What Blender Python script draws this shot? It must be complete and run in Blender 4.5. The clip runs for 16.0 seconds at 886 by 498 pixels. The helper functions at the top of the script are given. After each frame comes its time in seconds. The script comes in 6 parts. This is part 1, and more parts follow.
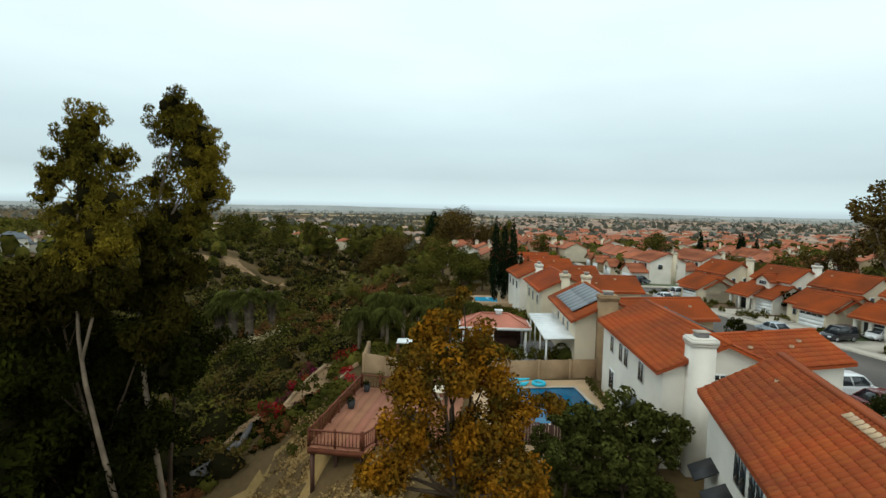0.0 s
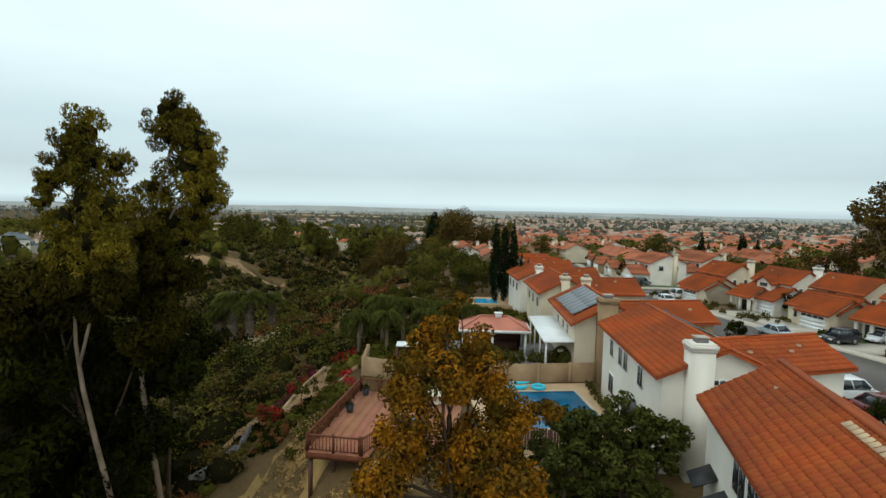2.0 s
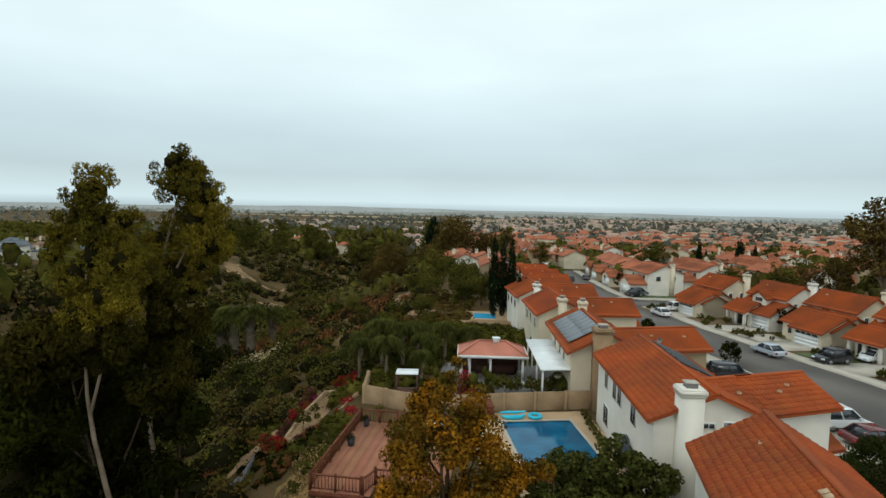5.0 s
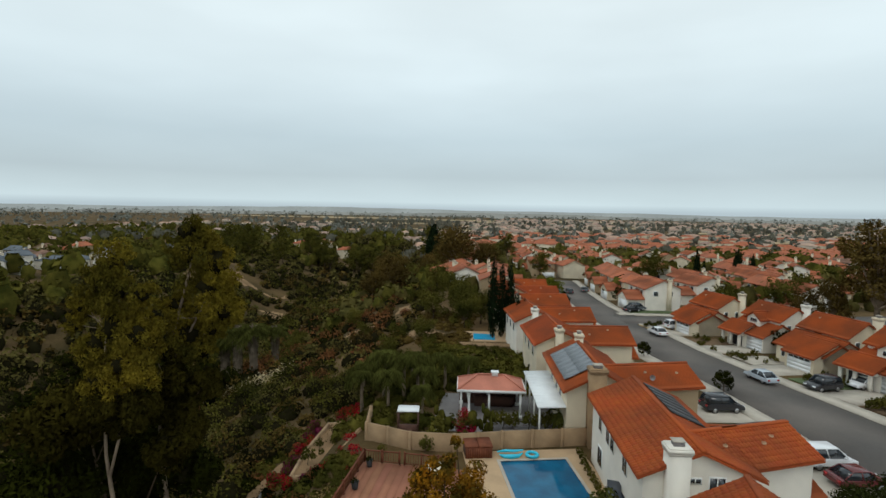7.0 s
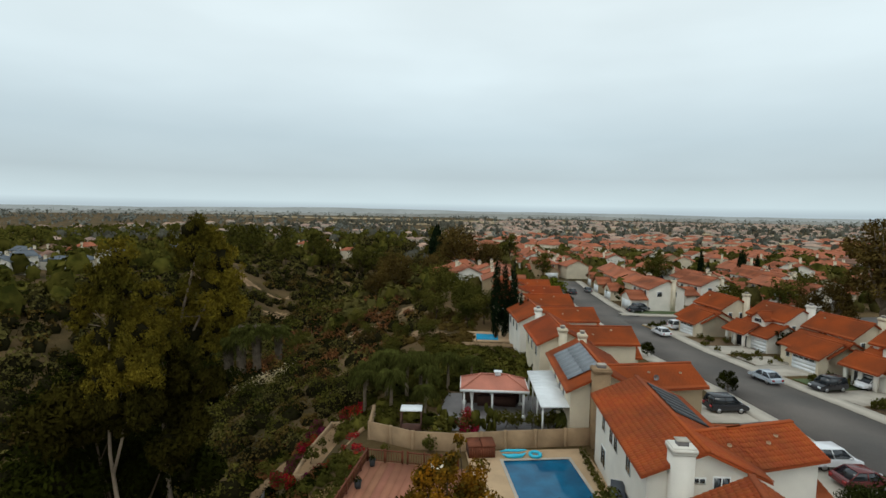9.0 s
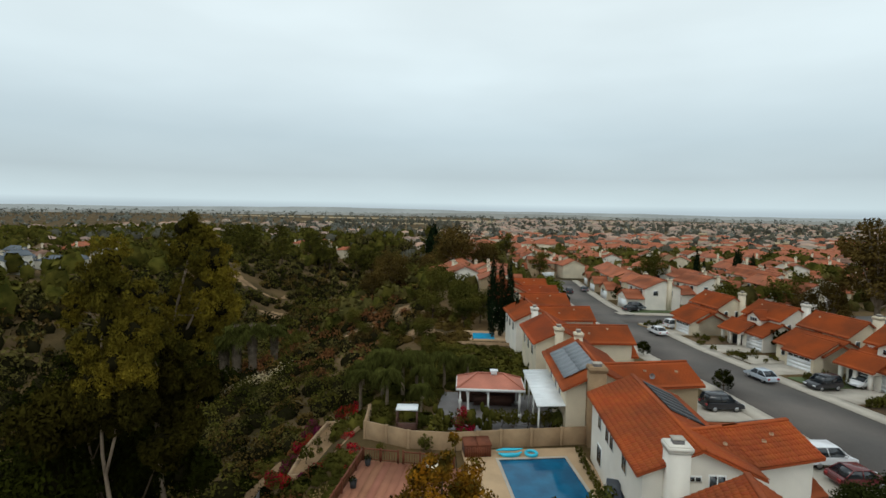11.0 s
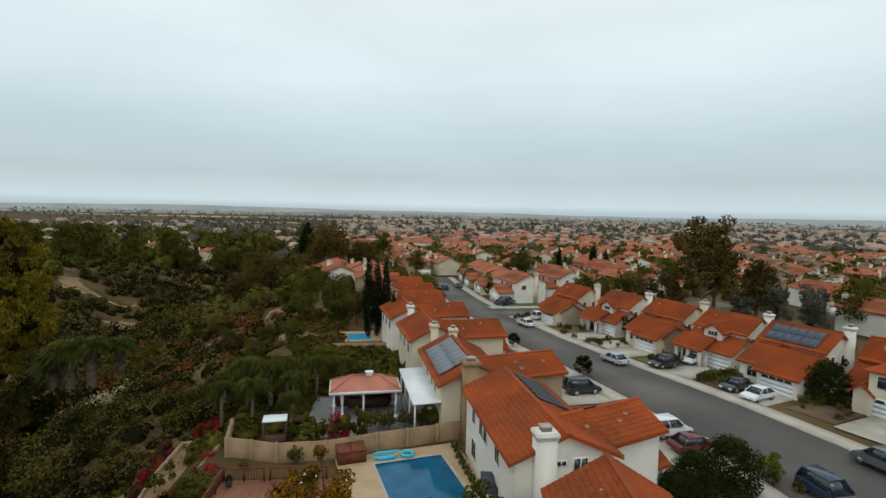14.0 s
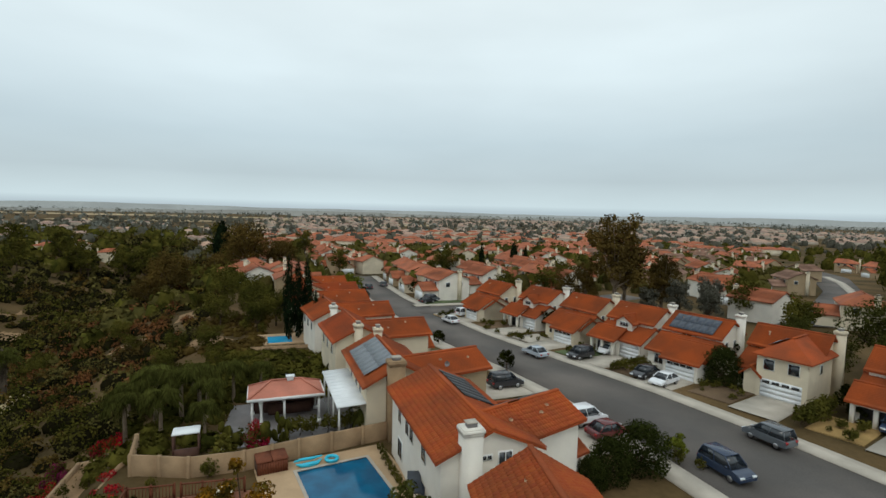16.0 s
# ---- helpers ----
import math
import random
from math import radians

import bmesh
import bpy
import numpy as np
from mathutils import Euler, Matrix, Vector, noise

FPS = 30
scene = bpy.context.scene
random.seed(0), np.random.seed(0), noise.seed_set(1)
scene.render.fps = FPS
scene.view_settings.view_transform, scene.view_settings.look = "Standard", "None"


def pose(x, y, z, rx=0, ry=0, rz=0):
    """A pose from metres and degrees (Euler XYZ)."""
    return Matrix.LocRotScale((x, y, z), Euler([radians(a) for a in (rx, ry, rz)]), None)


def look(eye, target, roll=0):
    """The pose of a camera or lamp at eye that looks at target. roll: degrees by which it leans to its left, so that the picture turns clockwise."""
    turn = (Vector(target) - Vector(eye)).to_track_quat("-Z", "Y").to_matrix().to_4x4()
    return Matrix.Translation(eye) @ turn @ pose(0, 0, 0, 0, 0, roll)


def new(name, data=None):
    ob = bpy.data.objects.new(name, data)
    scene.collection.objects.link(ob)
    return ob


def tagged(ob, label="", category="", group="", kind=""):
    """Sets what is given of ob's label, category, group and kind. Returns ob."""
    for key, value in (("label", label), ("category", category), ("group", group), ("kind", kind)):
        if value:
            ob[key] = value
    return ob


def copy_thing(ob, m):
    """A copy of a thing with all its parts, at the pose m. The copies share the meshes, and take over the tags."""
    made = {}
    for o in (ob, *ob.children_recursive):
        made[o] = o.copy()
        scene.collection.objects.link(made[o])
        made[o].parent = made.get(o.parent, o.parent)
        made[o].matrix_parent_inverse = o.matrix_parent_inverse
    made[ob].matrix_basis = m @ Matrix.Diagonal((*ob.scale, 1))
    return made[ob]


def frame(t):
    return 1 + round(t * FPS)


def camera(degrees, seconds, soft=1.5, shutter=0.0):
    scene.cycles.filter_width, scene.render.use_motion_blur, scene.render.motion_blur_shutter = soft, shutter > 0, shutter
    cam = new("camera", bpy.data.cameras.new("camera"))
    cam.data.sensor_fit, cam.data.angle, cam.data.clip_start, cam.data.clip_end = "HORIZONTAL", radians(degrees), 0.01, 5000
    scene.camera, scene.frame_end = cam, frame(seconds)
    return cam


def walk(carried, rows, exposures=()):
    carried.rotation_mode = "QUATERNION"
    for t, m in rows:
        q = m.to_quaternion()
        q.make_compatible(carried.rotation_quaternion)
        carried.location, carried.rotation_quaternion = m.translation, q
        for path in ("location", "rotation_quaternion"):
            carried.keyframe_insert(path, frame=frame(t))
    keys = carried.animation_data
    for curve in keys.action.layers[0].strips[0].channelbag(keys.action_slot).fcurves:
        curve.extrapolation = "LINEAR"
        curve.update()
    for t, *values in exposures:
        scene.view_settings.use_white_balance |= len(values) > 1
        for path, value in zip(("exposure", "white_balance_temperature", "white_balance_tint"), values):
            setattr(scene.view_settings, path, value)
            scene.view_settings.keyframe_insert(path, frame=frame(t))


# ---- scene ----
cam = camera(82.12, 16.0)
PATH = [
    (0, (-0.004, -0.019, 12.803), (-1.467, 9.842, 12.022), 1.22),
    (0.5, (0.033, 0.029, 12.749), (-1.401, 9.896, 11.974), 1.25),
    (1, (0.093, 0.083, 12.752), (-1.331, 9.950, 11.975), 1.24),
    (1.5, (0.105, 0.115, 12.801), (-1.342, 9.979, 12.025), 1.25),
    (2, (0.117, 0.097, 13.025), (-1.367, 9.956, 12.250), 1.22),
    (2.5, (0.135, 0.055, 13.362), (-1.332, 9.916, 12.583), 1.21),
    (3, (0.136, -0.035, 13.757), (-1.323, 9.827, 12.979), 1.21),
    (3.5, (0.124, -0.094, 14.089), (-1.336, 9.768, 13.311), 1.18),
    (4, (0.125, -0.246, 14.432), (-1.338, 9.615, 13.653), 1.15),
    (6.5, (0.386, -1.431, 18.832), (-1.097, 8.427, 18.041), 1.11),
    (7, (0.355, -1.743, 19.589), (-1.118, 8.117, 18.802), 1.01),
    (7.5, (0.464, -1.516, 19.483), (-0.963, 8.352, 18.711), 1.04),
    (8, (0.404, -1.625, 19.497), (-1.039, 8.240, 18.725), 1.02),
    (8.5, (0.365, -1.735, 19.491), (-1.170, 8.117, 18.718), 0.99),
    (11, (0.432, -1.590, 19.376), (-1.040, 8.270, 18.595), 1.01),
    (11.5, (0.472, -1.451, 19.383), (-0.825, 8.432, 18.584), 1.02),
    (12, (0.571, -1.175, 19.291), (-0.344, 8.753, 18.510), 1.09),
    (12.5, (0.678, -0.867, 19.208), (0.175, 9.090, 18.435), 1.15),
    (13, (0.753, -0.609, 19.151), (0.727, 9.361, 18.382), 1.21),
    (13.5, (0.778, -0.412, 19.123), (1.192, 9.550, 18.363), 1.26),
    (14, (0.776, -0.257, 19.109), (1.690, 9.673, 18.358), 1.30),
    (14.5, (0.784, -0.121, 19.092), (2.114, 9.761, 18.330), 1.33),
    (15, (0.807, -0.001, 19.074), (2.589, 9.810, 18.316), 1.38),
    (15.5, (0.818, 0.084, 19.068), (3.012, 9.811, 18.309), 1.41),
    (16, (0.813, 0.128, 19.072), (3.196, 9.811, 18.318), 1.40),
]
walk(cam, [(t, look(eye, target, roll)) for t, eye, target, roll in PATH],
     [(0.0, 0.0, 6380, 3), (4.2, 0.0, 6380, 3), (6.3, -0.25, 6400, 8), (16.0, -0.25, 6400, 8)])

rng = np.random.default_rng(7)

# ---- world and light ----
SUN_EL, SUN_ROT = radians(52), radians(150)
world = bpy.data.worlds.new("overcast")
scene.world = world
world.use_nodes = True
wn, wl = world.node_tree.nodes, world.node_tree.links
wn.clear()
w_out, w_bg = wn.new("ShaderNodeOutputWorld"), wn.new("ShaderNodeBackground")
w_sky = wn.new("ShaderNodeTexSky")
w_sky.sky_type, w_sky.sun_disc = "NISHITA", False
w_sky.sun_elevation, w_sky.sun_rotation, w_sky.air_density, w_sky.dust_density = SUN_EL, SUN_ROT, 1.0, 3.0
w_co = wn.new("ShaderNodeTexCoord")
w_sep = wn.new("ShaderNodeSeparateXYZ")
wl.new(w_co.outputs["Generated"], w_sep.inputs[0])
w_ramp = wn.new("ShaderNodeValToRGB")
e = w_ramp.color_ramp.elements
e[0].position, e[0].color = 0.0, (0.62, 0.74, 0.80, 1)
e[1].position, e[1].color = 1.0, (0.90, 1.02, 1.06, 1)
for pos, col in ((0.012, (0.80, 0.95, 1.0, 1)), (0.06, (0.62, 0.73, 0.78, 1)), (0.13, (0.66, 0.78, 0.83, 1)),
                 (0.24, (0.90, 1.02, 1.05, 1)), (0.42, (1.02, 1.12, 1.13, 1))):
    k = e.new(pos)
    k.color = col
wl.new(w_sep.outputs["Z"], w_ramp.inputs[0])
# soft banks of low cloud, stretched along the horizon
w_map = wn.new("ShaderNodeMapping")
w_map.inputs["Scale"].default_value = (1.2, 1.2, 4.5)
w_noise = wn.new("ShaderNodeTexNoise")
w_noise.inputs["Scale"].default_value, w_noise.inputs["Detail"].default_value = 1.3, 4.0
wl.new(w_co.outputs["Generated"], w_map.inputs[0])
wl.new(w_map.outputs[0], w_noise.inputs["Vector"])
w_cloud = wn.new("ShaderNodeMapRange")
w_cloud.inputs["From Min"].default_value, w_cloud.inputs["From Max"].default_value = 0.3, 0.7
w_cloud.inputs["To Min"].default_value, w_cloud.inputs["To Max"].default_value = 0.90, 1.06
wl.new(w_noise.outputs["Fac"], w_cloud.inputs["Value"])
w_mul = wn.new("ShaderNodeVectorMath")
w_mul.operation = "MULTIPLY"
wl.new(w_ramp.outputs["Color"], w_mul.inputs[0])
wl.new(w_cloud.outputs[0], w_mul.inputs[1])
w_scale = wn.new("ShaderNodeVectorMath")
w_scale.operation = "SCALE"
w_scale.inputs["Scale"].default_value = 0.02
wl.new(w_sky.outputs[0], w_scale.inputs[0])
w_add = wn.new("ShaderNodeVectorMath")
wl.new(w_mul.outputs[0], w_add.inputs[0])
wl.new(w_scale.outputs[0], w_add.inputs[1])
wl.new(w_add.outputs[0], w_bg.inputs["Color"])
w_bg.inputs["Strength"].default_value = 0.92
wl.new(w_bg.outputs[0], w_out.inputs[0])
sun = new("sun", bpy.data.lights.new("sun", "SUN"))
sun.data.energy, sun.data.angle, sun.data.color = 0.6, radians(25), (1.0, 0.95, 0.88)
sun.matrix_world = look((-40, -60, 120), (0, 20, 0))


# ---- materials ----
def mat(name, colour, rough=0.85, vary=0.25, scale=1.5, fine=18.0, bump=0.15, metal=0.0, island=0.0, spread=0.0, tint=None, gloss=None, dist=0.03, hues=0.012):
    """A surface with large blotches, fine grain and relief; island / spread: how far loose pieces differ in value."""
    m = bpy.data.materials.new(name)
    m.use_nodes = True
    n, l = m.node_tree.nodes, m.node_tree.links
    b = n["Principled BSDF"]
    co = n.new("ShaderNodeTexCoord")
    geo = n.new("ShaderNodeNewGeometry")
    big, small = n.new("ShaderNodeTexNoise"), n.new("ShaderNodeTexNoise")
    big.inputs["Scale"].default_value, big.inputs["Detail"].default_value = scale, 5.0
    small.inputs["Scale"].default_value, small.inputs["Detail"].default_value = fine, 3.0
    l.new(geo.outputs["Position"], big.inputs["Vector"])
    l.new(geo.outputs["Position"], small.inputs["Vector"])
    mix = n.new("ShaderNodeMix")
    mix.data_type = "RGBA"
    c = np.array(colour)
    t = np.array(tint) if tint else c * (1 - vary)
    mix.inputs[6].default_value = (*np.clip(c * (1 + vary * 0.4), 0, 1), 1)
    mix.inputs[7].default_value = (*np.clip(t, 0, 1), 1)
    rng_ = n.new("ShaderNodeMapRange")
    rng_.inputs["From Min"].default_value, rng_.inputs["From Max"].default_value = 0.35, 0.65
    l.new(big.outputs["Fac"], rng_.inputs["Value"])
    l.new(rng_.outputs[0], mix.inputs[0])
    hsv = n.new("ShaderNodeHueSaturation")
    val = n.new("ShaderNodeMath")
    val.operation = "MULTIPLY_ADD"
    l.new(small.outputs["Fac"], val.inputs[0])
    val.inputs[1].default_value, val.inputs[2].default_value = vary * 1.6, 1 - vary * 0.8
    last = val.outputs[0]
    if island or spread:
        src = geo.outputs["Random Per Island"]
        if spread:
            info = n.new("ShaderNodeObjectInfo")
            src = info.outputs["Random"]
        more = n.new("ShaderNodeMath")
        more.operation = "MULTIPLY_ADD"
        l.new(src, more.inputs[0])
        k = island or spread
        more.inputs[1].default_value, more.inputs[2].default_value = 2 * k, -k
        plus = n.new("ShaderNodeMath")
        l.new(last, plus.inputs[0])
        l.new(more.outputs[0], plus.inputs[1])
        last = plus.outputs[0]
        hue = n.new("ShaderNodeMath")
        hue.operation = "MULTIPLY_ADD"
        l.new(src, hue.inputs[0])
        hue.inputs[1].default_value, hue.inputs[2].default_value = hues, 0.5 - hues / 2
        l.new(hue.outputs[0], hsv.inputs["Hue"])
    l.new(last, hsv.inputs["Value"])
    l.new(mix.outputs[2], hsv.inputs["Color"])
    l.new(hsv.outputs[0], b.inputs["Base Color"])
    b.inputs["Roughness"].default_value, b.inputs["Metallic"].default_value = rough, metal
    if gloss is not None:
        b.inputs["Specular IOR Level"].default_value = gloss
    if bump:
        bp = n.new("ShaderNodeBump")
        bp.inputs["Strength"].default_value, bp.inputs["Distance"].default_value = bump, dist
        l.new(small.outputs["Fac"], bp.inputs["Height"])
        l.new(bp.outputs[0], b.inputs["Normal"])
    return m


M = dict(
    tile=mat("terracotta_tile", (0.355, 0.073, 0.019), 0.85, 0.24, 0.3, 7, 0.2, island=0.05, tint=(0.235, 0.060, 0.023), gloss=0.12, hues=0.008),
    tile_piece=mat("terracotta_piece", (0.355, 0.073, 0.019), 0.85, 0.24, 0.3, 7, 0.2, spread=0.05, tint=(0.235, 0.060, 0.023), gloss=0.12, hues=0.008),
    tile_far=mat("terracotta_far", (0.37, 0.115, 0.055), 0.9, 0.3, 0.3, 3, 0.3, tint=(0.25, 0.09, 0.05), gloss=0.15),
    tile_brown=mat("brown_tile", (0.27, 0.16, 0.115), 0.9, 0.3, 0.3, 3, 0.3, gloss=0.1),
    tile_grey=mat("grey_shingle", (0.10, 0.115, 0.13), 0.85, 0.3, 0.3, 3, 0.3),
    tile_pink=mat("pink_tile", (0.48, 0.17, 0.11), 0.8, 0.2, 0.5, 9, 0.2, island=0.06),
    tile_pale=mat("pale_tile", (0.52, 0.36, 0.22), 0.8, 0.2, 0.8, 9, 0.2, spread=0.1),
    white=mat("white_stucco", (0.79, 0.74, 0.65), 0.92, 0.10, 0.4, 30, 0.2, gloss=0.2),
    cream=mat("cream_stucco", (0.67, 0.58, 0.43), 0.92, 0.12, 0.4, 30, 0.2, gloss=0.2),
    beige=mat("beige_stucco", (0.40, 0.30, 0.185), 0.92, 0.12, 0.4, 30, 0.2, gloss=0.2),
    tan=mat("tan_block", (0.33, 0.22, 0.125), 0.92, 0.2, 0.8, 20, 0.3, gloss=0.2),
    trim=mat("white_trim", (0.78, 0.78, 0.75), 0.6, 0.06, 1.0, 20, 0.05),
    fascia=mat("brown_fascia", (0.20, 0.11, 0.07), 0.7, 0.2, 1.0, 20, 0.1),
    glass=mat("window_glass", (0.02, 0.025, 0.03), 0.06, 0.1, 1, 5, 0.0, gloss=0.7),
    panel=mat("solar_cell", (0.035, 0.045, 0.065), 0.28, 0.12, 2, 20, 0.0),
    panel_grey=mat("solar_collector", (0.17, 0.185, 0.20), 0.5, 0.08, 2, 20, 0.0),
    black=mat("black_mat", (0.018, 0.018, 0.02), 0.6, 0.2, 2, 20, 0.05),
    asphalt=mat("asphalt", (0.140, 0.122, 0.108), 0.95, 0.25, 0.1, 8, 0.3, tint=(0.098, 0.089, 0.082), gloss=0.15),
    concrete=mat("concrete", (0.46, 0.41, 0.34), 0.9, 0.15, 0.5, 14, 0.2, gloss=0.2),
    paver=mat("grey_patio", (0.22, 0.205, 0.20), 0.88, 0.15, 0.8, 14, 0.2, gloss=0.2),
    pooldeck=mat("pool_deck", (0.48, 0.33, 0.195), 0.88, 0.12, 0.7, 16, 0.2, gloss=0.2),
    deckred=mat("red_deck", (0.34, 0.145, 0.085), 0.85, 0.15, 0.6, 16, 0.2, spread=0.012, gloss=0.15),
    wood=mat("stained_wood", (0.17, 0.055, 0.028), 0.8, 0.25, 1.5, 25, 0.2, gloss=0.2),
    darkwood=mat("dark_wood", (0.10, 0.045, 0.03), 0.8, 0.25, 1.5, 25, 0.2),
    water=mat("pool_water", (0.010, 0.125, 0.235), 0.08, 0.15, 0.7, 2.5, 0.08, tint=(0.008, 0.085, 0.175), gloss=0.18),
    water_b=mat("bright_pool_water", (0.03, 0.36, 0.62), 0.1, 0.12, 0.7, 2.5, 0.06),
    tarp=mat("turquoise_plastic", (0.03, 0.50, 0.68), 0.35, 0.1, 1, 10, 0.03),
    whiteplastic=mat("white_plastic", (0.78, 0.80, 0.80), 0.4, 0.06, 1, 10, 0.02),
    soil=mat("bare_soil", (0.15, 0.10, 0.06), 0.95, 0.35, 0.25, 5, 0.4, gloss=0.1),
    earth=mat("dry_earth", (0.29, 0.185, 0.10), 0.95, 0.3, 0.3, 6, 0.4, gloss=0.05, tint=(0.19, 0.12, 0.065)),
    rubber=mat("rubber", (0.02, 0.02, 0.02), 0.8, 0.2, 3, 20, 0.1),
    rim=mat("alloy", (0.45, 0.45, 0.46), 0.35, 0.1, 3, 20, 0.0, metal=0.9),
    lamp_red=mat("tail_lamp", (0.35, 0.02, 0.02), 0.25, 0.1, 3, 20, 0.0),
    lamp_white=mat("head_lamp", (0.7, 0.72, 0.74), 0.15, 0.05, 3, 20, 0.0),
    bark=mat("pale_bark", (0.22, 0.165, 0.115), 0.9, 0.4, 0.8, 9, 0.4, gloss=0.1),
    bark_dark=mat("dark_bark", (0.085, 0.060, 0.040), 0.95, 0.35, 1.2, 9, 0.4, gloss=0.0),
    thatch=mat("palm_thatch", (0.150, 0.118, 0.085), 0.95, 0.35, 0.8, 9, 0.4, island=0.25, gloss=0.0),
    # Darker copy of the eucalyptus leaf; the shade is put into the colour.
    euc_shade=mat("eucalyptus_leaf_painted_shade", (0.036, 0.029, 0.005), 0.7, 0.3, 0.22, 3, 0.0, island=0.3, tint=(0.014, 0.013, 0.003), gloss=0.0),
    hedge=mat("hedge_leaf", (0.024, 0.029, 0.007), 0.8, 0.3, 0.6, 4, 0.0, island=0.3, gloss=0.0),
    # Near-black fill colour that stands in for shade inside foliage.
    foliage_shade=mat("foliage_shade_fill", (0.016, 0.014, 0.006), 0.9, 0.3, 0.4, 4, 0.0, gloss=0.0),
    field=mat("dry_field", (0.42, 0.33, 0.21), 0.95, 0.3, 0.02, 0.3, 0.0, gloss=0.0),
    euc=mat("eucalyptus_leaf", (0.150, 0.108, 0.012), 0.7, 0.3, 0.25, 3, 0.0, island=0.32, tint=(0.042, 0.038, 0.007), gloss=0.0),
    autumn=mat("amber_leaf", (0.235, 0.094, 0.007), 0.7, 0.25, 0.9, 3, 0.0, island=0.32, tint=(0.055, 0.042, 0.008), gloss=0.0),
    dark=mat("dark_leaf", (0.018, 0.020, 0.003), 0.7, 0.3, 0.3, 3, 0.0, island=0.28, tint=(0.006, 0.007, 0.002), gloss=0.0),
    mid=mat("green_leaf", (0.088, 0.076, 0.015), 0.7, 0.3, 0.22, 3, 0.0, island=0.24, tint=(0.032, 0.034, 0.007), gloss=0.0),
    olive=mat("olive_leaf", (0.112, 0.092, 0.027), 0.75, 0.3, 0.12, 2, 0.0, island=0.24, tint=(0.050, 0.045, 0.014), gloss=0.0),
    rust=mat("rusty_brush", (0.155, 0.062, 0.022), 0.85, 0.3, 0.2, 2, 0.0, island=0.24, gloss=0.05),
    # Grey leaf: the conifers' own colour, and painted haze on the distant trees.
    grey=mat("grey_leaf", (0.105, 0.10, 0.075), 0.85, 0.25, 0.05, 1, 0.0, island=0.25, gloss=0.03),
    cyp=mat("cypress_leaf", (0.010, 0.017, 0.007), 0.7, 0.3, 0.5, 3, 0.0, island=0.4, gloss=0.0),
    palm=mat("palm_leaf", (0.054, 0.056, 0.013), 0.8, 0.3, 0.5, 3, 0.0, island=0.45, gloss=0.0),
    lime=mat("lime_leaf", (0.105, 0.115, 0.014), 0.7, 0.3, 0.5, 3, 0.0, island=0.3, gloss=0.0),
    red=mat("bougainvillea", (0.30, 0.010, 0.013), 0.7, 0.3, 0.6, 3, 0.0, island=0.35, tint=(0.18, 0.01, 0.03), gloss=0.0),
    pink=mat("pink_bougainvillea", (0.13, 0.018, 0.045), 0.7, 0.3, 0.6, 3, 0.0, island=0.35, gloss=0.0),
    plume=mat("pampas_plume", (0.40, 0.32, 0.18), 0.9, 0.2, 0.6, 3, 0.0, island=0.2),
    # Far roofs, walls and leaves: paled colours that stand in for haze.
    roof_haze=mat("haze_paled_roof", (0.40, 0.255, 0.185), 0.95, 0.25, 0.05, 1, 0.0, island=0.2, gloss=0.0, tint=(0.30, 0.23, 0.19)),
    wall_haze=mat("haze_paled_wall", (0.52, 0.44, 0.35), 0.95, 0.15, 0.05, 1, 0.0, gloss=0.0),
    wood_haze=mat("haze_paled_leaf", (0.165, 0.17, 0.145), 0.95, 0.2, 0.02, 0.5, 0.0, island=0.2, gloss=0.0),
    sage=mat("sage_leaf", (0.106, 0.068, 0.018), 0.75, 0.3, 0.12, 2, 0.0, island=0.24, tint=(0.052, 0.036, 0.011), gloss=0.0),
    grass=mat("lawn", (0.07, 0.10, 0.03), 0.85, 0.3, 0.5, 9, 0.3),
    straw=mat("dry_grass", (0.33, 0.21, 0.085), 0.95, 0.3, 0.4, 7, 0.4, island=0.3, tint=(0.23, 0.15, 0.058), gloss=0.05),
)


# ---- mesh helpers ----
def mesh(name, verts, faces, material, smooth=False):
    me = bpy.data.meshes.new(name)
    v = np.asarray(verts, np.float32)
    f = np.asarray(faces, np.int32)
    if len(f) < 4000 and any(len(set(q)) < len(q) for q in f.tolist()):
        me.from_pydata(v.tolist(), [], [list(dict.fromkeys(q)) for q in f.tolist()])
        me.materials.append(material)
        me.update(calc_edges=True)
        return me
    me.vertices.add(len(v))
    me.vertices.foreach_set("co", v.ravel())
    me.loops.add(f.size)
    me.loops.foreach_set("vertex_index", f.ravel())
    me.polygons.add(len(f))
    me.polygons.foreach_set("loop_start", np.arange(len(f), dtype=np.int32) * f.shape[1])
    if smooth:
        me.polygons.foreach_set("use_smooth", np.ones(len(f), bool))
    me.materials.append(material)
    me.update(calc_edges=True)
    me.validate()
    return me


def thing(name, at=(0, 0, 0), rz=0.0, label="", category="", group="", kind="", data=None):
    ob = new(name, data)
    ob.matrix_world = pose(*at, 0, 0, rz)
    return tagged(ob, label, category, group, kind)


def part(name, me, parent, label="", m=None):
    ob = new(name, me)
    ob.parent = parent
    if m is not None:
        ob.matrix_basis = m
    return tagged(ob, label)


def joined(pieces):
    """Several (verts, faces) as one."""
    vs, fs, n = [], [], 0
    for v, f in pieces:
        vs.append(np.asarray(v, float))
        fs.append(np.asarray(f, int) + n)
        n += len(v)
    return np.concatenate(vs), np.concatenate(fs)


BOX_F = np.array([(0, 3, 2, 1), (4, 5, 6, 7), (0, 1, 5, 4), (1, 2, 6, 5), (2, 3, 7, 6), (3, 0, 4, 7)])


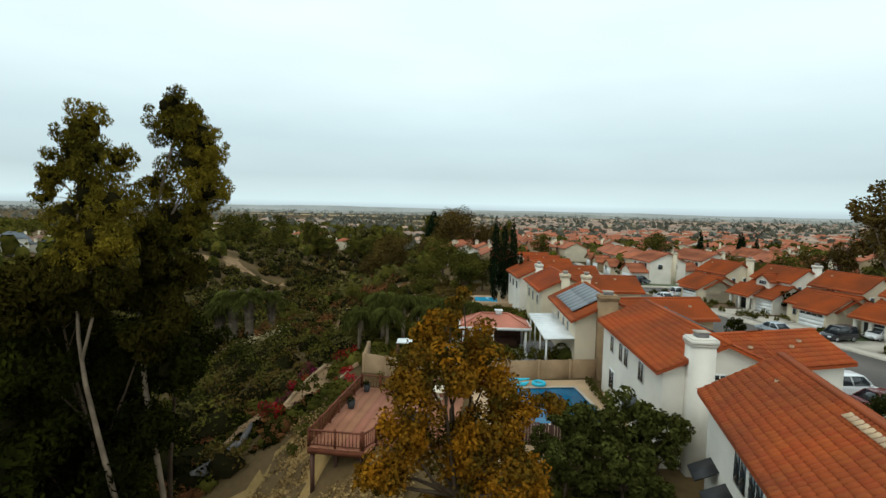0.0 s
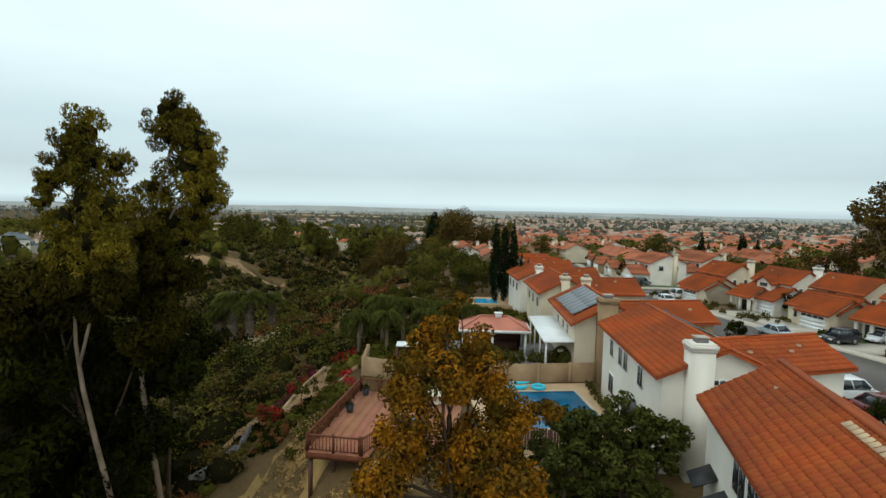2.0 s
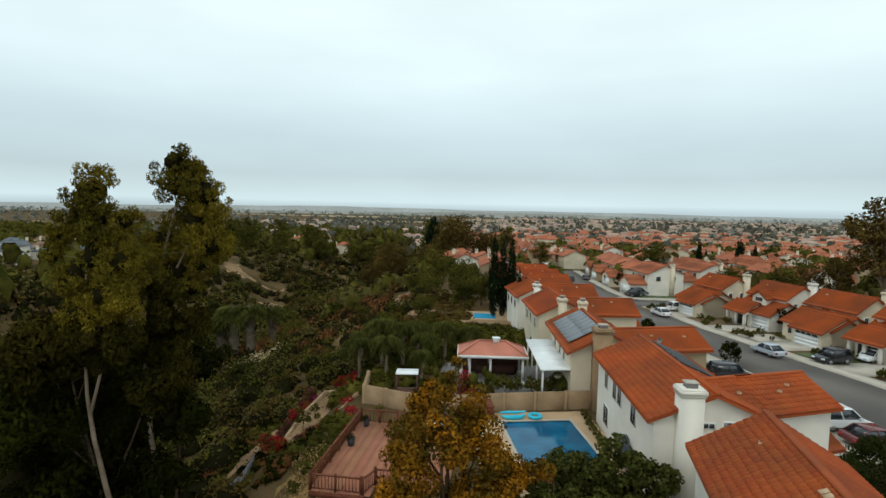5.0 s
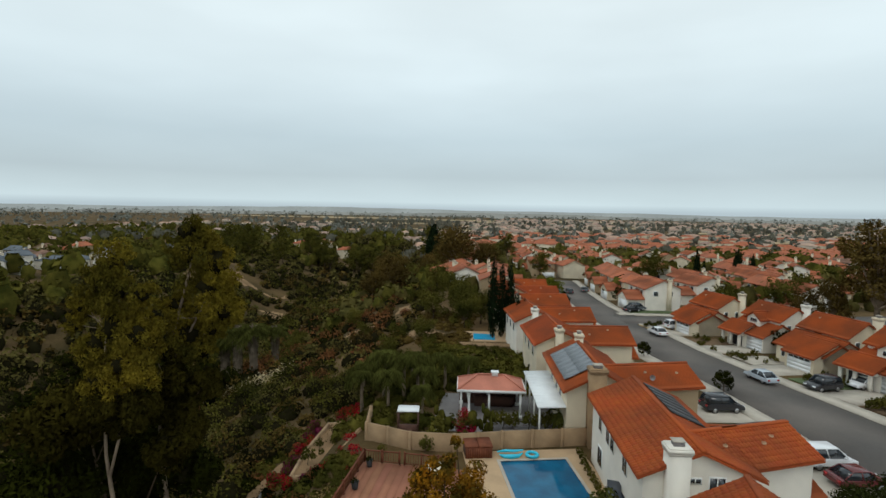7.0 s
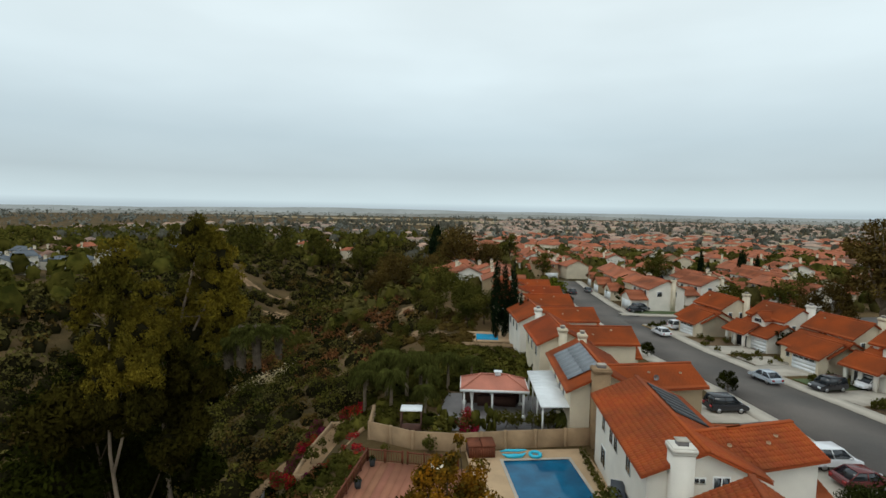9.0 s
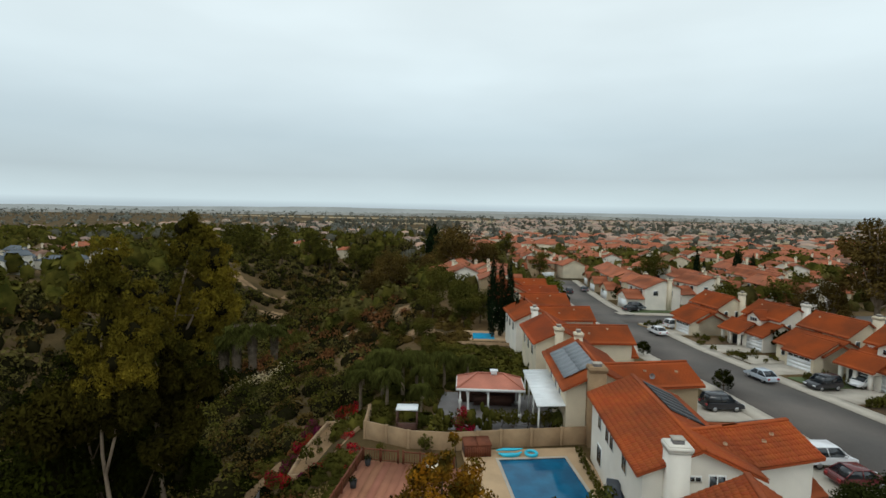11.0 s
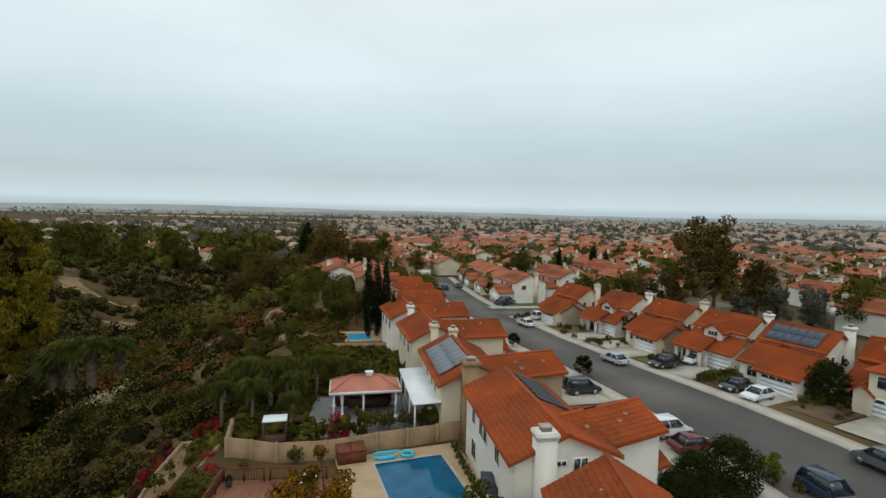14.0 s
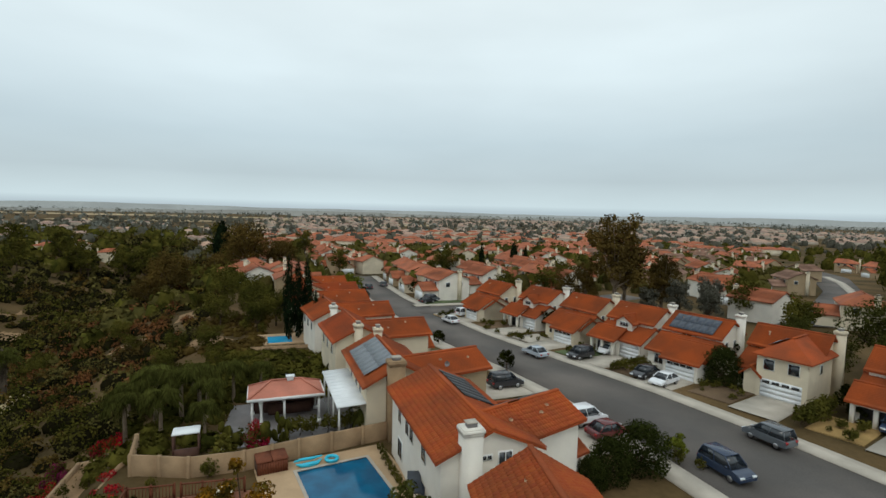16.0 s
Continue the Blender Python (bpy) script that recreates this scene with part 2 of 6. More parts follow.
def box(x0, x1, y0, y1, z0, z1, taper=0.0):
    t = taper
    return (np.array([(x0, y0, z0), (x1, y0, z0), (x1, y1, z0), (x0, y1, z0),
                      (x0 + t, y0 + t, z1), (x1 - t, y0 + t, z1), (x1 - t, y1 - t, z1), (x0 + t, y1 - t, z1)], float), BOX_F)


def beam(a, b, w, h=None):
    """A square bar from a to b."""
    a, b, h = Vector(a), Vector(b), h or w
    d = (b - a).normalized()
    s = d.cross(Vector((0, 0, 1)))
    s = s.normalized() if s.length > 1e-4 else Vector((1, 0, 0))
    u = s.cross(d)
    c = [(-w / 2, -h / 2), (w / 2, -h / 2), (w / 2, h / 2), (-w / 2, h / 2)]
    return np.array([a + s * i + u * j for i, j in c] + [b + s * i + u * j for i, j in c]), BOX_F


def tube(points, radii, sides=8):
    pts, rows = [Vector(p) for p in points], []
    for i, p in enumerate(pts):
        d = (pts[min(i + 1, len(pts) - 1)] - pts[max(i - 1, 0)]).normalized()
        s = d.cross(Vector((0.3, 0.1, 1) if abs(d.z) < 0.9 else (1, 0, 0))).normalized()
        u = s.cross(d)
        rows += [p + (s * math.cos(a) + u * math.sin(a)) * radii[i] for a in np.linspace(0, 2 * math.pi, sides, endpoint=False)]
    f = []
    for i in range(len(pts) - 1):
        for k in range(sides):
            f.append((i * sides + k, i * sides + (k + 1) % sides, (i + 1) * sides + (k + 1) % sides, (i + 1) * sides + k))
    n = len(rows)
    return np.array(rows), np.array(f)


def leaves(centres, radii, count, size, flat=0.8, seed=0, stretch=1.0, droop=0.0):
    """Small four-cornered leaves in clumps about the centres; returns verts and faces."""
    g = np.random.default_rng(seed)
    centres, radii = np.asarray(centres, float), np.asarray(radii, float)
    k = g.choice(len(centres), count, p=radii ** 2 / (radii ** 2).sum())
    d = g.normal(size=(count, 3))
    d /= np.linalg.norm(d, axis=1, keepdims=True)
    r = radii[k] * g.uniform(0.45, 1.08, count) ** 0.6
    p = centres[k] + d * r[:, None] * (1, 1, flat)
    nrm = d + g.normal(size=(count, 3)) * 0.55 + (0, 0, 0.35)
    nrm /= np.linalg.norm(nrm, axis=1, keepdims=True)
    a = np.cross(nrm, g.normal(size=(count, 3)))
    a[:, 2] -= droop
    a /= np.linalg.norm(a, axis=1, keepdims=True)
    b = np.cross(nrm, a)
    s = size * g.uniform(0.6, 1.4, count)[:, None]
    q = np.stack([p - a * s * stretch, p - b * s * 0.6, p + a * s * stretch, p + b * s * 0.6], 1).reshape(-1, 3)
    return q, np.arange(4 * count).reshape(-1, 4)


def blob(c, r, seed=0, flat=0.8, rough=0.25):
    """An uneven closed lump, for cactus pads and crown cores that imitate inner shade."""
    g = np.random.default_rng(seed)
    n, m = 8, 5
    v = []
    for i in range(m + 1):
        th = math.pi * i / m
        for j in range(n):
            ph = 2 * math.pi * j / n
            k = r * (1 + rough * g.uniform(-1, 1))
            v.append((c[0] + k * math.sin(th) * math.cos(ph), c[1] + k * math.sin(th) * math.sin(ph), c[2] + k * flat * math.cos(th)))
    f = [(i * n + j, (i + 1) * n + j, (i + 1) * n + (j + 1) % n, i * n + (j + 1) % n) for i in range(m) for j in range(n)]
    return np.array(v), np.array(f)


# ---- the lie of the land ----
def smooth(a, lo, hi):
    t = np.clip((np.asarray(a, float) - lo) / (hi - lo), 0, 1)
    return t * t * (3 - 2 * t)


def land(x, y):
    x, y = np.asarray(x, float), np.asarray(y, float)
    z = -1.05 - 0.03 * np.clip(y - 50, 0, 700) - 0.012 * np.clip(x - 12, 0, 300)
    z = np.maximum(z, -17)
    edge = -13.0 - 0.10 * np.clip(y - 45, 0, 200) + 8.5 * smooth(y, 36, 22)
    u = edge - x
    deep = (4.0 * smooth(u, 0, 7) + 18.0 * smooth(u, 4, 60)) * (1 - 0.8 * smooth(u, 66, 125)) * (1 - 0.7 * smooth(y, 260, 700))
    bumps = 2.2 * np.sin(x * 0.055 + 1.3) * np.cos(y * 0.043) + 1.2 * np.sin(x * 0.13 + y * 0.09)
    z = z - deep + bumps * smooth(u, 8, 40) * (1 - smooth(y, 500, 900))
    return z


def land1(x, y):
    return float(land(x, y))


# ---- ground, street ----
def spaced(lo, mid0, mid1, hi, step, n):
    a = np.arange(mid0, mid1 + 0.01, step)
    left = mid0 - (mid0 - lo) * (np.linspace(0, 1, n + 1)[1:] ** 2.6)
    right = mid1 + (hi - mid1) * (np.linspace(0, 1, n + 1)[1:] ** 2.6)
    return np.concatenate([left[::-1], a, right])


gx, gy = spaced(-3200, -130, 110, 3200, 2.0, 45), spaced(-260, -20, 200, 4200, 2.0, 45)
XX, YY = np.meshgrid(gx, gy)
ZZ = land(XX, YY)
nx, ny = len(gx), len(gy)
gv = np.stack([XX, YY, ZZ], -1).reshape(-1, 3)
ii = (np.arange(ny - 1)[:, None] * nx + np.arange(nx - 1)[None]).ravel()
gf = np.stack([ii, ii + 1, ii + nx + 1, ii + nx], 1)
m_ground = mat("dry_ground", (0.125, 0.080, 0.037), 0.95, 0.35, 0.06, 2.2, 0.5, tint=(0.045, 0.034, 0.014), dist=0.1, gloss=0.05)
thing("ground", label="dry sloping earth with straw-coloured grass and scrub", category="ground", kind="structure",
      data=mesh("ground", gv, gf, m_ground, True))


def ribbon(left, right, lift=0.06, thick=0.3, step=2.0):
    """A strip between two lines of the plan, laid on the land, with sides."""
    def dense(line):
        line = np.array(line, float)
        d = np.r_[0, np.cumsum(np.hypot(*np.diff(line, axis=0).T))]
        s = np.linspace(0, d[-1], n)
        return np.stack([np.interp(s, d, line[:, 0]), np.interp(s, d, line[:, 1])], 1)
    n = max(2, int(np.hypot(*np.diff(np.array(left, float), axis=0).T).sum() / step))
    a, b = dense(left), dense(right)
    rows = []
    for p, q in zip(a, b):
        zp = max(land1(*p), land1(*q)) if np.hypot(*(p - q)) < 3 else None
        for k in (p, q):
            z = (zp if zp is not None else land1(*k)) + lift
            rows.append((k[0], k[1], z))
    v = np.array(rows)
    low = v - (0, 0, thick)
    v2 = np.concatenate([v, low])
    m, f = 2 * n, []
    for i in range(n - 1):
        p, q, r, s = 2 * i, 2 * i + 1, 2 * i + 3, 2 * i + 2
        f += [(p, q, r, s), (p, s, s + m, p + m), (q, q + m, r + m, r)]
    return v2, np.array(f)


KL = [(31.5, 6), (30.5, 20), (29, 36), (27, 50), (24.5, 62), (20.5, 76), (17.5, 92), (15.5, 108), (13.5, 126), (12, 150), (11, 182)]
KR = [(46.5, 6), (45, 22), (42.3, 36), (39.3, 47), (36.2, 58), (32.5, 70), (29, 83), (27, 94), (24.5, 103)]
KR2 = [(24.0, 113), (22.2, 126), (20.6, 150), (19.6, 182)]


def shift(line, d):
    return [(x + d, y) for x, y in line]


thing("road", label="grey asphalt residential street curving away", category="road", kind="structure",
      data=mesh("road", *ribbon(KL, [(46.5, 6), (45, 22), (42.3, 36), (39.3, 47), (36.2, 58), (32.5, 70), (29, 83), (27, 94), (24.2, 110), (22.2, 126), (20.6, 150), (19.6, 182)], 0.07), M["asphalt"]))
thing("road", label="grey asphalt side street joining at a junction", category="road", kind="structure",
      data=mesh("road", *ribbon([(22, 103.2), (40, 106), (62, 112), (90, 124)], [(21, 112), (38, 116), (60, 122), (88, 134)], 0.075), M["asphalt"]))
for line, lab in ((KL, "pale concrete kerb and pavement beside the street"), (shift(KR, 2.2), "pale concrete kerb and pavement before the driveways"),
                  (shift(KR2, 2.0), "pale concrete kerb and pavement beyond the junction")):
    thing("pavement", label=lab, category="pavement", kind="structure", data=mesh("pavement", *ribbon(shift(line, -2.2), line, 0.22), M["concrete"]))
thing("pavement", label="curved pale pavement of the side street", category="pavement", kind="structure",
      data=mesh("pavement", *ribbon([(24.5, 103), (40, 105.6), (62, 111.6)], [(25, 101), (40.5, 103.6), (62.5, 109.6)], 0.22), M["concrete"]))
thing("pavement", label="curved pale pavement of the corner lot", category="pavement", kind="structure",
      data=mesh("pavement", *ribbon([(22.5, 113.2), (38, 116.3), (60, 122.3)], [(22, 115), (37.5, 118.2), (59.5, 124.2)], 0.22), M["concrete"]))
# wide road far to the east
thing("road", label="wide grey road sweeping past distant houses", category="road", kind="structure",
      data=mesh("road", *ribbon([(93, 85), (124, 104), (168, 136), (212, 177), (246, 222), (262, 262)], [(112, 77), (150, 106), (192, 142), (236, 180), (272, 226), (286, 266)], 0.3, step=4), M["asphalt"]))
thing("road_median", label="pale concrete median of the wide road", category="median", kind="structure",
      data=mesh("road_median", *ribbon([(138, 107), (170, 129), (204, 160), (228, 186)], [(140.5, 105.5), (172.5, 127.5), (206.5, 158.5), (230.5, 184.5)], 0.55, step=4), M["concrete"]))


# ---- houses ----
TILE_W, TILE_L = 0.27, 0.36
_a = np.linspace(0, math.pi, 5)
_prof = np.stack([0.5 * TILE_W * (1 - np.cos(_a)), 0.06 * np.sin(_a)], 1)
tile_v = np.array([(x, 0.0, z + 0.045) for x, z in _prof] + [(x, TILE_L + 0.06, z) for x, z in _prof] + [(x, 0.0, z + 0.01) for x, z in _prof])
tile_f = np.array([(i, i + 1, i + 6, i + 5) for i in range(4)] + [(i + 10, i + 11, i + 1, i) for i in range(4)])
TILE = mesh("roof_tile", tile_v, tile_f, M["tile_piece"], False)
TILE_PALE = mesh("roof_tile", tile_v, tile_f, M["tile_pale"], False)


def slope(o, u, v, width, length, parent, material, pieces=0):
    """Courses of tiles over one roof slope. o: eave corner; u along the eave, v up the slope (unit)."""
    o, u, v = Vector(o), Vector(u), Vector(v)
    n = u.cross(v)
    cols, rows = int(round(width / TILE_W)), int(round(length / TILE_L))
    fw, fl = width / (cols * TILE_W), length / (rows * TILE_L)
    base = np.array([u * fw, v * fl, n]).T
    made, rest = 0, []
    for j in range(rows):
        for i in range(cols):
            at = o + u * (i * TILE_W * fw) + v * (j * TILE_L * fl)
            if made < pieces and i < cols:
                m = Matrix(((base[0][0], base[0][1], base[0][2], at.x), (base[1][0], base[1][1], base[1][2], at.y), (base[2][0], base[2][1], base[2][2], at.z), (0, 0, 0, 1)))
                part("roof_tile", TILE, parent, "", m)
                made += 1
            else:
                rest.append(at)
    if rest:
        at = np.array(rest)
        lift = rng.uniform(0, 0.012, len(at))
        vv = (tile_v @ base.T)[None] + at[:, None] + (np.array(n)[None] * lift[:, None])[:, None]
        ff = tile_f[None] + (np.arange(len(at)) * len(tile_v))[:, None, None]
        tagged(part("tiles", mesh("tiles", vv.reshape(-1, 3), ff.reshape(-1, 4), material), parent), kind="stuff")


COURSE = [1.0]


def coarse(o, u, v, width, length):
    """A slope of rippled courses for a roof further off."""
    o, u, v = np.array(o, float), np.array(u, float), np.array(v, float)
    n = np.cross(u, v)
    cols, rows = max(2, int(width / (0.35 * COURSE[0]))), max(2, int(length / (0.45 * COURSE[0])))
    cu = np.linspace(0, width, cols * 2 + 1)
    vs = []
    for j in range(rows):
        for s, h in ((0.0, 0.06), (1.0, 0.0)):
            w = (j + s) * length / rows
            for k, x in enumerate(cu):
                vs.append(o + u * x + v * w + n * (h + (0.05 if k % 2 else 0)))
    m = len(cu)
    i = (np.arange(rows * 2 - 1)[:, None] * m + np.arange(m - 1)[None]).ravel()
    return np.array(vs), np.stack([i, i + 1, i + m + 1, i + m], 1)


def window(parent, at, w, h, facing, panes=2, label=""):
    """at: middle of the sill line; facing: degrees, 0 looks to -y, -90 to -x."""
    f = 0.08
    m = pose(*at, 0, 0, facing)
    win = part("window", mesh("window_frame", *box(-w / 2, w / 2, -0.05, 0.02, 0, h), M["trim"]), parent, label, m)
    pw = (w - f) / panes
    for k in range(panes):
        x0 = -w / 2 + f / 2 + k * pw
        part("pane", mesh("pane", *box(x0 + 0.035, x0 + pw - 0.035, -0.06, -0.03, f, h - f), M["glass"]), win)
    return win


def chimney(parent, x0, x1, y0, y1, z0, z1, material, label=""):
    c = part("chimney", mesh("chimney", *box(x0, x1, y0, y1, z0, z1 - 0.5), material), parent, label)
    part("shoulder", mesh("shoulder", *joined([box(x0 - 0.05, x1 + 0.05, y0 - 0.05, y1 + 0.05, z1 - 0.5, z1 - 0.36), box(x0 - 0.1, x1 + 0.1, y0 - 0.1, y1 + 0.1, z1 - 0.36, z1 - 0.14), box(x0 - 0.04, x1 + 0.04, y0 - 0.04, y1 + 0.04, z1 - 0.14, z1 - 0.06)]), material), c, "stepped stucco shoulder")
    xa, xb, ya, yb = x0 + 0.25 * (x1 - x0), x1 - 0.25 * (x1 - x0), y0 + 0.25 * (y1 - y0), y1 - 0.25 * (y1 - y0)
    cap = part("cap", mesh("cap", *box(xa - 0.06, xb + 0.06, ya - 0.06, yb + 0.06, z1 + 0.2, z1 + 0.25), M["concrete"]), c, "pale metal chimney cap")
    part("spark_guard", mesh("spark_guard", *box(xa, xb, ya, yb, z1 - 0.06, z1 + 0.2), M["paver"]), cap, "grey mesh spark guard")
    return c


def block(house, x0, x1, y0, y1, ze, rise, axis, wall, roof, z0=-2.2, over=0.45, hip=(0, 0), pieces=0, fine=False, m=None):
    """Walls, gables, a pitched roof slab and its tiles. axis: the way the ridge runs."""
    half = (x1 - x0) / 2 if axis == "y" else (y1 - y0) / 2
    xm, ym = (x0 + x1) / 2, (y0 + y1) / 2
    r0, r1 = rise * (0 if hip[0] else 1), rise * (0 if hip[1] else 1)
    if axis == "y":
        ring = [[(x0, y, z0), (x1, y, z0), (x1, y, ze), (xm, y, ze + q), (x0, y, ze)] for y, q in ((y0, r0), (y1, r1))]
    else:
        ring = [[(x, y1, z0), (x, y0, z0), (x, y0, ze), (x, ym, ze + q), (x, y1, ze)] for x, q in ((x0, r0), (x1, r1))]
    bw = bmesh.new()
    ra, rb = [[bw.verts.new(p) for p in r_] for r_ in ring]
    bw.faces.new(ra)
    bw.faces.new(rb[::-1])
    for i_ in range(5):
        j_ = (i_ + 1) % 5
        bw.faces.new([ra[j_], ra[i_], rb[i_], rb[j_]])
    bmesh.ops.recalc_face_normals(bw, faces=bw.faces)
    mw = bpy.data.meshes.new("wall")
    bw.to_mesh(mw)
    bw.free()
    mw.materials.append(wall)
    part("wall", mw, house, "", m)
    k = rise / half
    eo, ln = over * k, math.hypot(half + over, rise + over * k)
    th = 0.16
    if axis == "y":
        xm, a0, a1 = (x0 + x1) / 2, y0 - (0.4 if not hip[0] else over), y1 + (0.4 if not hip[1] else over)
        h0, h1 = (half + over if hip[0] else 0), (half + over if hip[1] else 0)
        top = [(x0 - over, a0, ze - eo), (x1 + over, a0, ze - eo), (x1 + over, a1, ze - eo), (x0 - over, a1, ze - eo), (xm, a0 + h0, ze + rise), (xm, a1 - h1, ze + rise)]
        faces = [(0, 4, 5, 3), (1, 2, 5, 4), (0, 1, 4, 4), (2, 3, 5, 5)]
    else:
        ym, a0, a1 = (y0 + y1) / 2, x0 - (0.4 if not hip[0] else over), x1 + (0.4 if not hip[1] else over)
        h0, h1 = (half + over if hip[0] else 0), (half + over if hip[1] else 0)
        top = [(a0, y0 - over, ze - eo), (a1, y0 - over, ze - eo), (a1, y1 + over, ze - eo), (a0, y1 + over, ze - eo), (a0 + h0, ym, ze + rise), (a1 - h1, ym, ze + rise)]
        faces = [(0, 1, 5, 4), (2, 3, 4, 5), (1, 2, 5, 5), (3, 0, 4, 4)]
    bm = bmesh.new()
    hipped = hip[0] or hip[1]
    up = [bm.verts.new((p[0], p[1], p[2] + 0.02)) for p in top]
    dn = [bm.verts.new((p[0], p[1], p[2] + 0.02 - th)) for p in top]
    for f in faces:
        q = list(dict.fromkeys(f))
        if len(q) == 3:
            e_ = hip[0] if 4 in q else hip[1]
            if not e_:      # open gable: close the slab's sloping edge only
                a_, b_ = [i_ for i_ in q if i_ < 4]
                r_ = [i_ for i_ in q if i_ > 3][0]
                bm.faces.new([dn[a_], dn[r_], up[r_], up[a_]])
                bm.faces.new([dn[r_], dn[b_], up[b_], up[r_]])
                continue
            bm.faces.new([dn[q[0]], dn[q[1]], up[q[1]], up[q[0]]]) if max(q[0], q[1]) < 4 else None
        bm.faces.new([up[i_] for i_ in q])
        bm.faces.new([dn[i_] for i_ in reversed(q)])
    for a_, b_ in (((0, 3), (1, 2)) if axis == "y" else ((0, 1), (2, 3))):
        bm.faces.new([dn[a_], dn[b_], up[b_], up[a_]])
    bmesh.ops.recalc_face_normals(bm, faces=bm.faces)
    me = bpy.data.meshes.new("roof")
    bm.to_mesh(me)
    bm.free()
    me.materials.append(roof)
    r = part("roof", me, house, "", m)
    tilesets = []
    if axis == "y" and not (hip[0] or hip[1]):
        c = (half + over) / ln
        s = (rise + eo) / ln
        tilesets = [((x0 - over, a1, ze - eo + 0.03), (0, -1, 0), (c, 0, s), a1 - a0, ln), ((x1 + over, a0, ze - eo + 0.03), (0, 1, 0), (-c, 0, s), a1 - a0, ln)]
        ridge = beam((xm, a0, ze + rise + 0.08), (xm, a1, ze + rise + 0.08), 0.3, 0.16)
    elif not (hip[0] or hip[1]):
        c = (half + over) / ln
        s = (rise + eo) / ln
        tilesets = [((a0, y0 - over, ze - eo + 0.03), (1, 0, 0), (0, c, s), a1 - a0, ln), ((a1, y1 + over, ze - eo + 0.03), (-1, 0, 0), (0, -c, s), a1 - a0, ln)]
        ridge = beam((a0, ym, ze + rise + 0.08), (a1, ym, ze + rise + 0.08), 0.3, 0.16)
    else:
        ridge = beam(Vector(top[4]) + Vector((0, 0, 0.06)), Vector(top[5]) + Vector((0, 0, 0.06)), 0.3, 0.14)
    if fine:
        for q, ts in enumerate(tilesets):
            slope(*ts, r, roof, pieces if q == 0 else 0)
    elif tilesets:
        tagged(part("tiles", mesh("tiles", *joined([coarse(*ts) for ts in tilesets]), roof), r), kind="stuff")
    part("ridge_cap", mesh("ridge_cap", *ridge, roof), r)
    return r


def garage(parent, at, w, facing, arch=True):
    g = part("garage_door", mesh("garage_door", *box(-w / 2, w / 2, -0.02, 0.02, 0, 2.16), M["trim"]), parent, "white sectional garage door", pose(*at, 0, 0, facing))
    for k in range(4):
        part("section", mesh("section", *box(-w / 2 + 0.03, w / 2 - 0.03, -0.035, -0.015, 0.02 + 0.53 * k, 0.02 + 0.53 * k + 0.518), M["whiteplastic"]), g)
    if arch:
        for x in np.linspace(-w / 2 + 0.6, w / 2 - 0.6, 4):
            part("pane", mesh("pane", *box(x - 0.38, x + 0.38, -0.065, -0.04, 1.68, 2.0, 0.02), M["glass"]), g)


def solar(parent, o, u, v, nu, nv, material, pw=1.0, pl=1.65, gap=0.009):
    """A field of flat panels on a slope."""
    u, v = Vector(u), Vector(v)
    n = u.cross(v)
    s = part("solar_panels", mesh("rail", *joined([beam(Vector(o) + n * 0.1 + v * (pl * (j + 0.5)), Vector(o) + n * 0.1 + v * (pl * (j + 0.5)) + u * (nu * pw), 0.05) for j in range(nv)]), M["rim"]), parent, "dark solar panels on rails")
    base = Matrix((u, v, n)).transposed().to_4x4()
    me = mesh("panel", *box(gap, pw - gap, gap, pl - gap, 0.12, 0.17), material)
    for i in range(nu):
        for j in range(nv):
            part("panel", me, s, "", Matrix.Translation(Vector(o) + u * i * pw + v * j * pl) @ base)


def vent(parent, x, y, z):
    part("vent_pipe", mesh("vent_pipe", *joined([tube([(x, y, z - 0.3), (x, y, z + 0.12)], [0.07, 0.07]), tube([(x, y, z + 0.08), (x, y, z + 0.2)], [0.15, 0.13])]), M["tile_pale"]), parent)


def house_near():
    """The closest house, seen over its roof."""
    h = thing("house", (9.05, 25.0, -1.0), -6, "white two-storey stucco house with a terracotta tile roof", "house")
    block(h, 0, 5.8, -21, -0.4, 5.75, 1.75, "y", M["white"], M["tile"], pieces=300, fine=True)
    window(h, (0, -7.0, 3.55), 1.5, 1.45, -90, 2)
    window(h, (0, -5.3, 3.55), 1.5, 1.45, -90, 2)
    window(h, (0, -12.4, 3.9), 2.0, 1.3, -90, 2)
    for y in (-1.9, -4.2):
        a = part("awning", mesh("awning", *joined([beam((-0.05, y - 0.6, 2.75), (-0.9, y - 0.6, 2.3), 0.06), beam((-0.05, y + 0.6, 2.75), (-0.9, y + 0.6, 2.3), 0.06),
                                                 (np.array([(-0.95, y - 0.7, 2.3), (0, y - 0.7, 2.8), (0, y + 0.7, 2.8), (-0.95, y + 0.7, 2.3), (-0.95, y - 0.7, 2.36), (0, y - 0.7, 2.86), (0, y + 0.7, 2.86), (-0.95, y + 0.7, 2.36)]), BOX_F)]), M["black"]), h, "dark canvas awning")
    chimney(h, -0.1, 1.0, -17.2, -15.8, -1, 7.6, M["white"], "white stucco chimney")
    # a run of pale mortared tiles below the ridge
    k = 1.75 / 2.9
    ln = math.hypot(1, k)
    r = [o for o in h.children if o.name.startswith("roof")][0]
    for i in range(12):
        x = 2.35
        part("roof_tile", TILE_PALE, r, "", Matrix.Translation((x, -6.8 - 0.31 * i, 5.75 + k * x + 0.13)) @ Matrix(((0, 1 / ln, -k / ln, 0), (-1, 0, 0, 0), (0, k / ln, 1 / ln, 0), (0, 0, 0, 1))) @ Matrix.Diagonal((0.95, 0.72, 0.9, 1)))
    vent(h, 2.0, -2.5, 6.9)
    return h


WING = pose(3.1, 2.5, 0, 0, 0, 19)


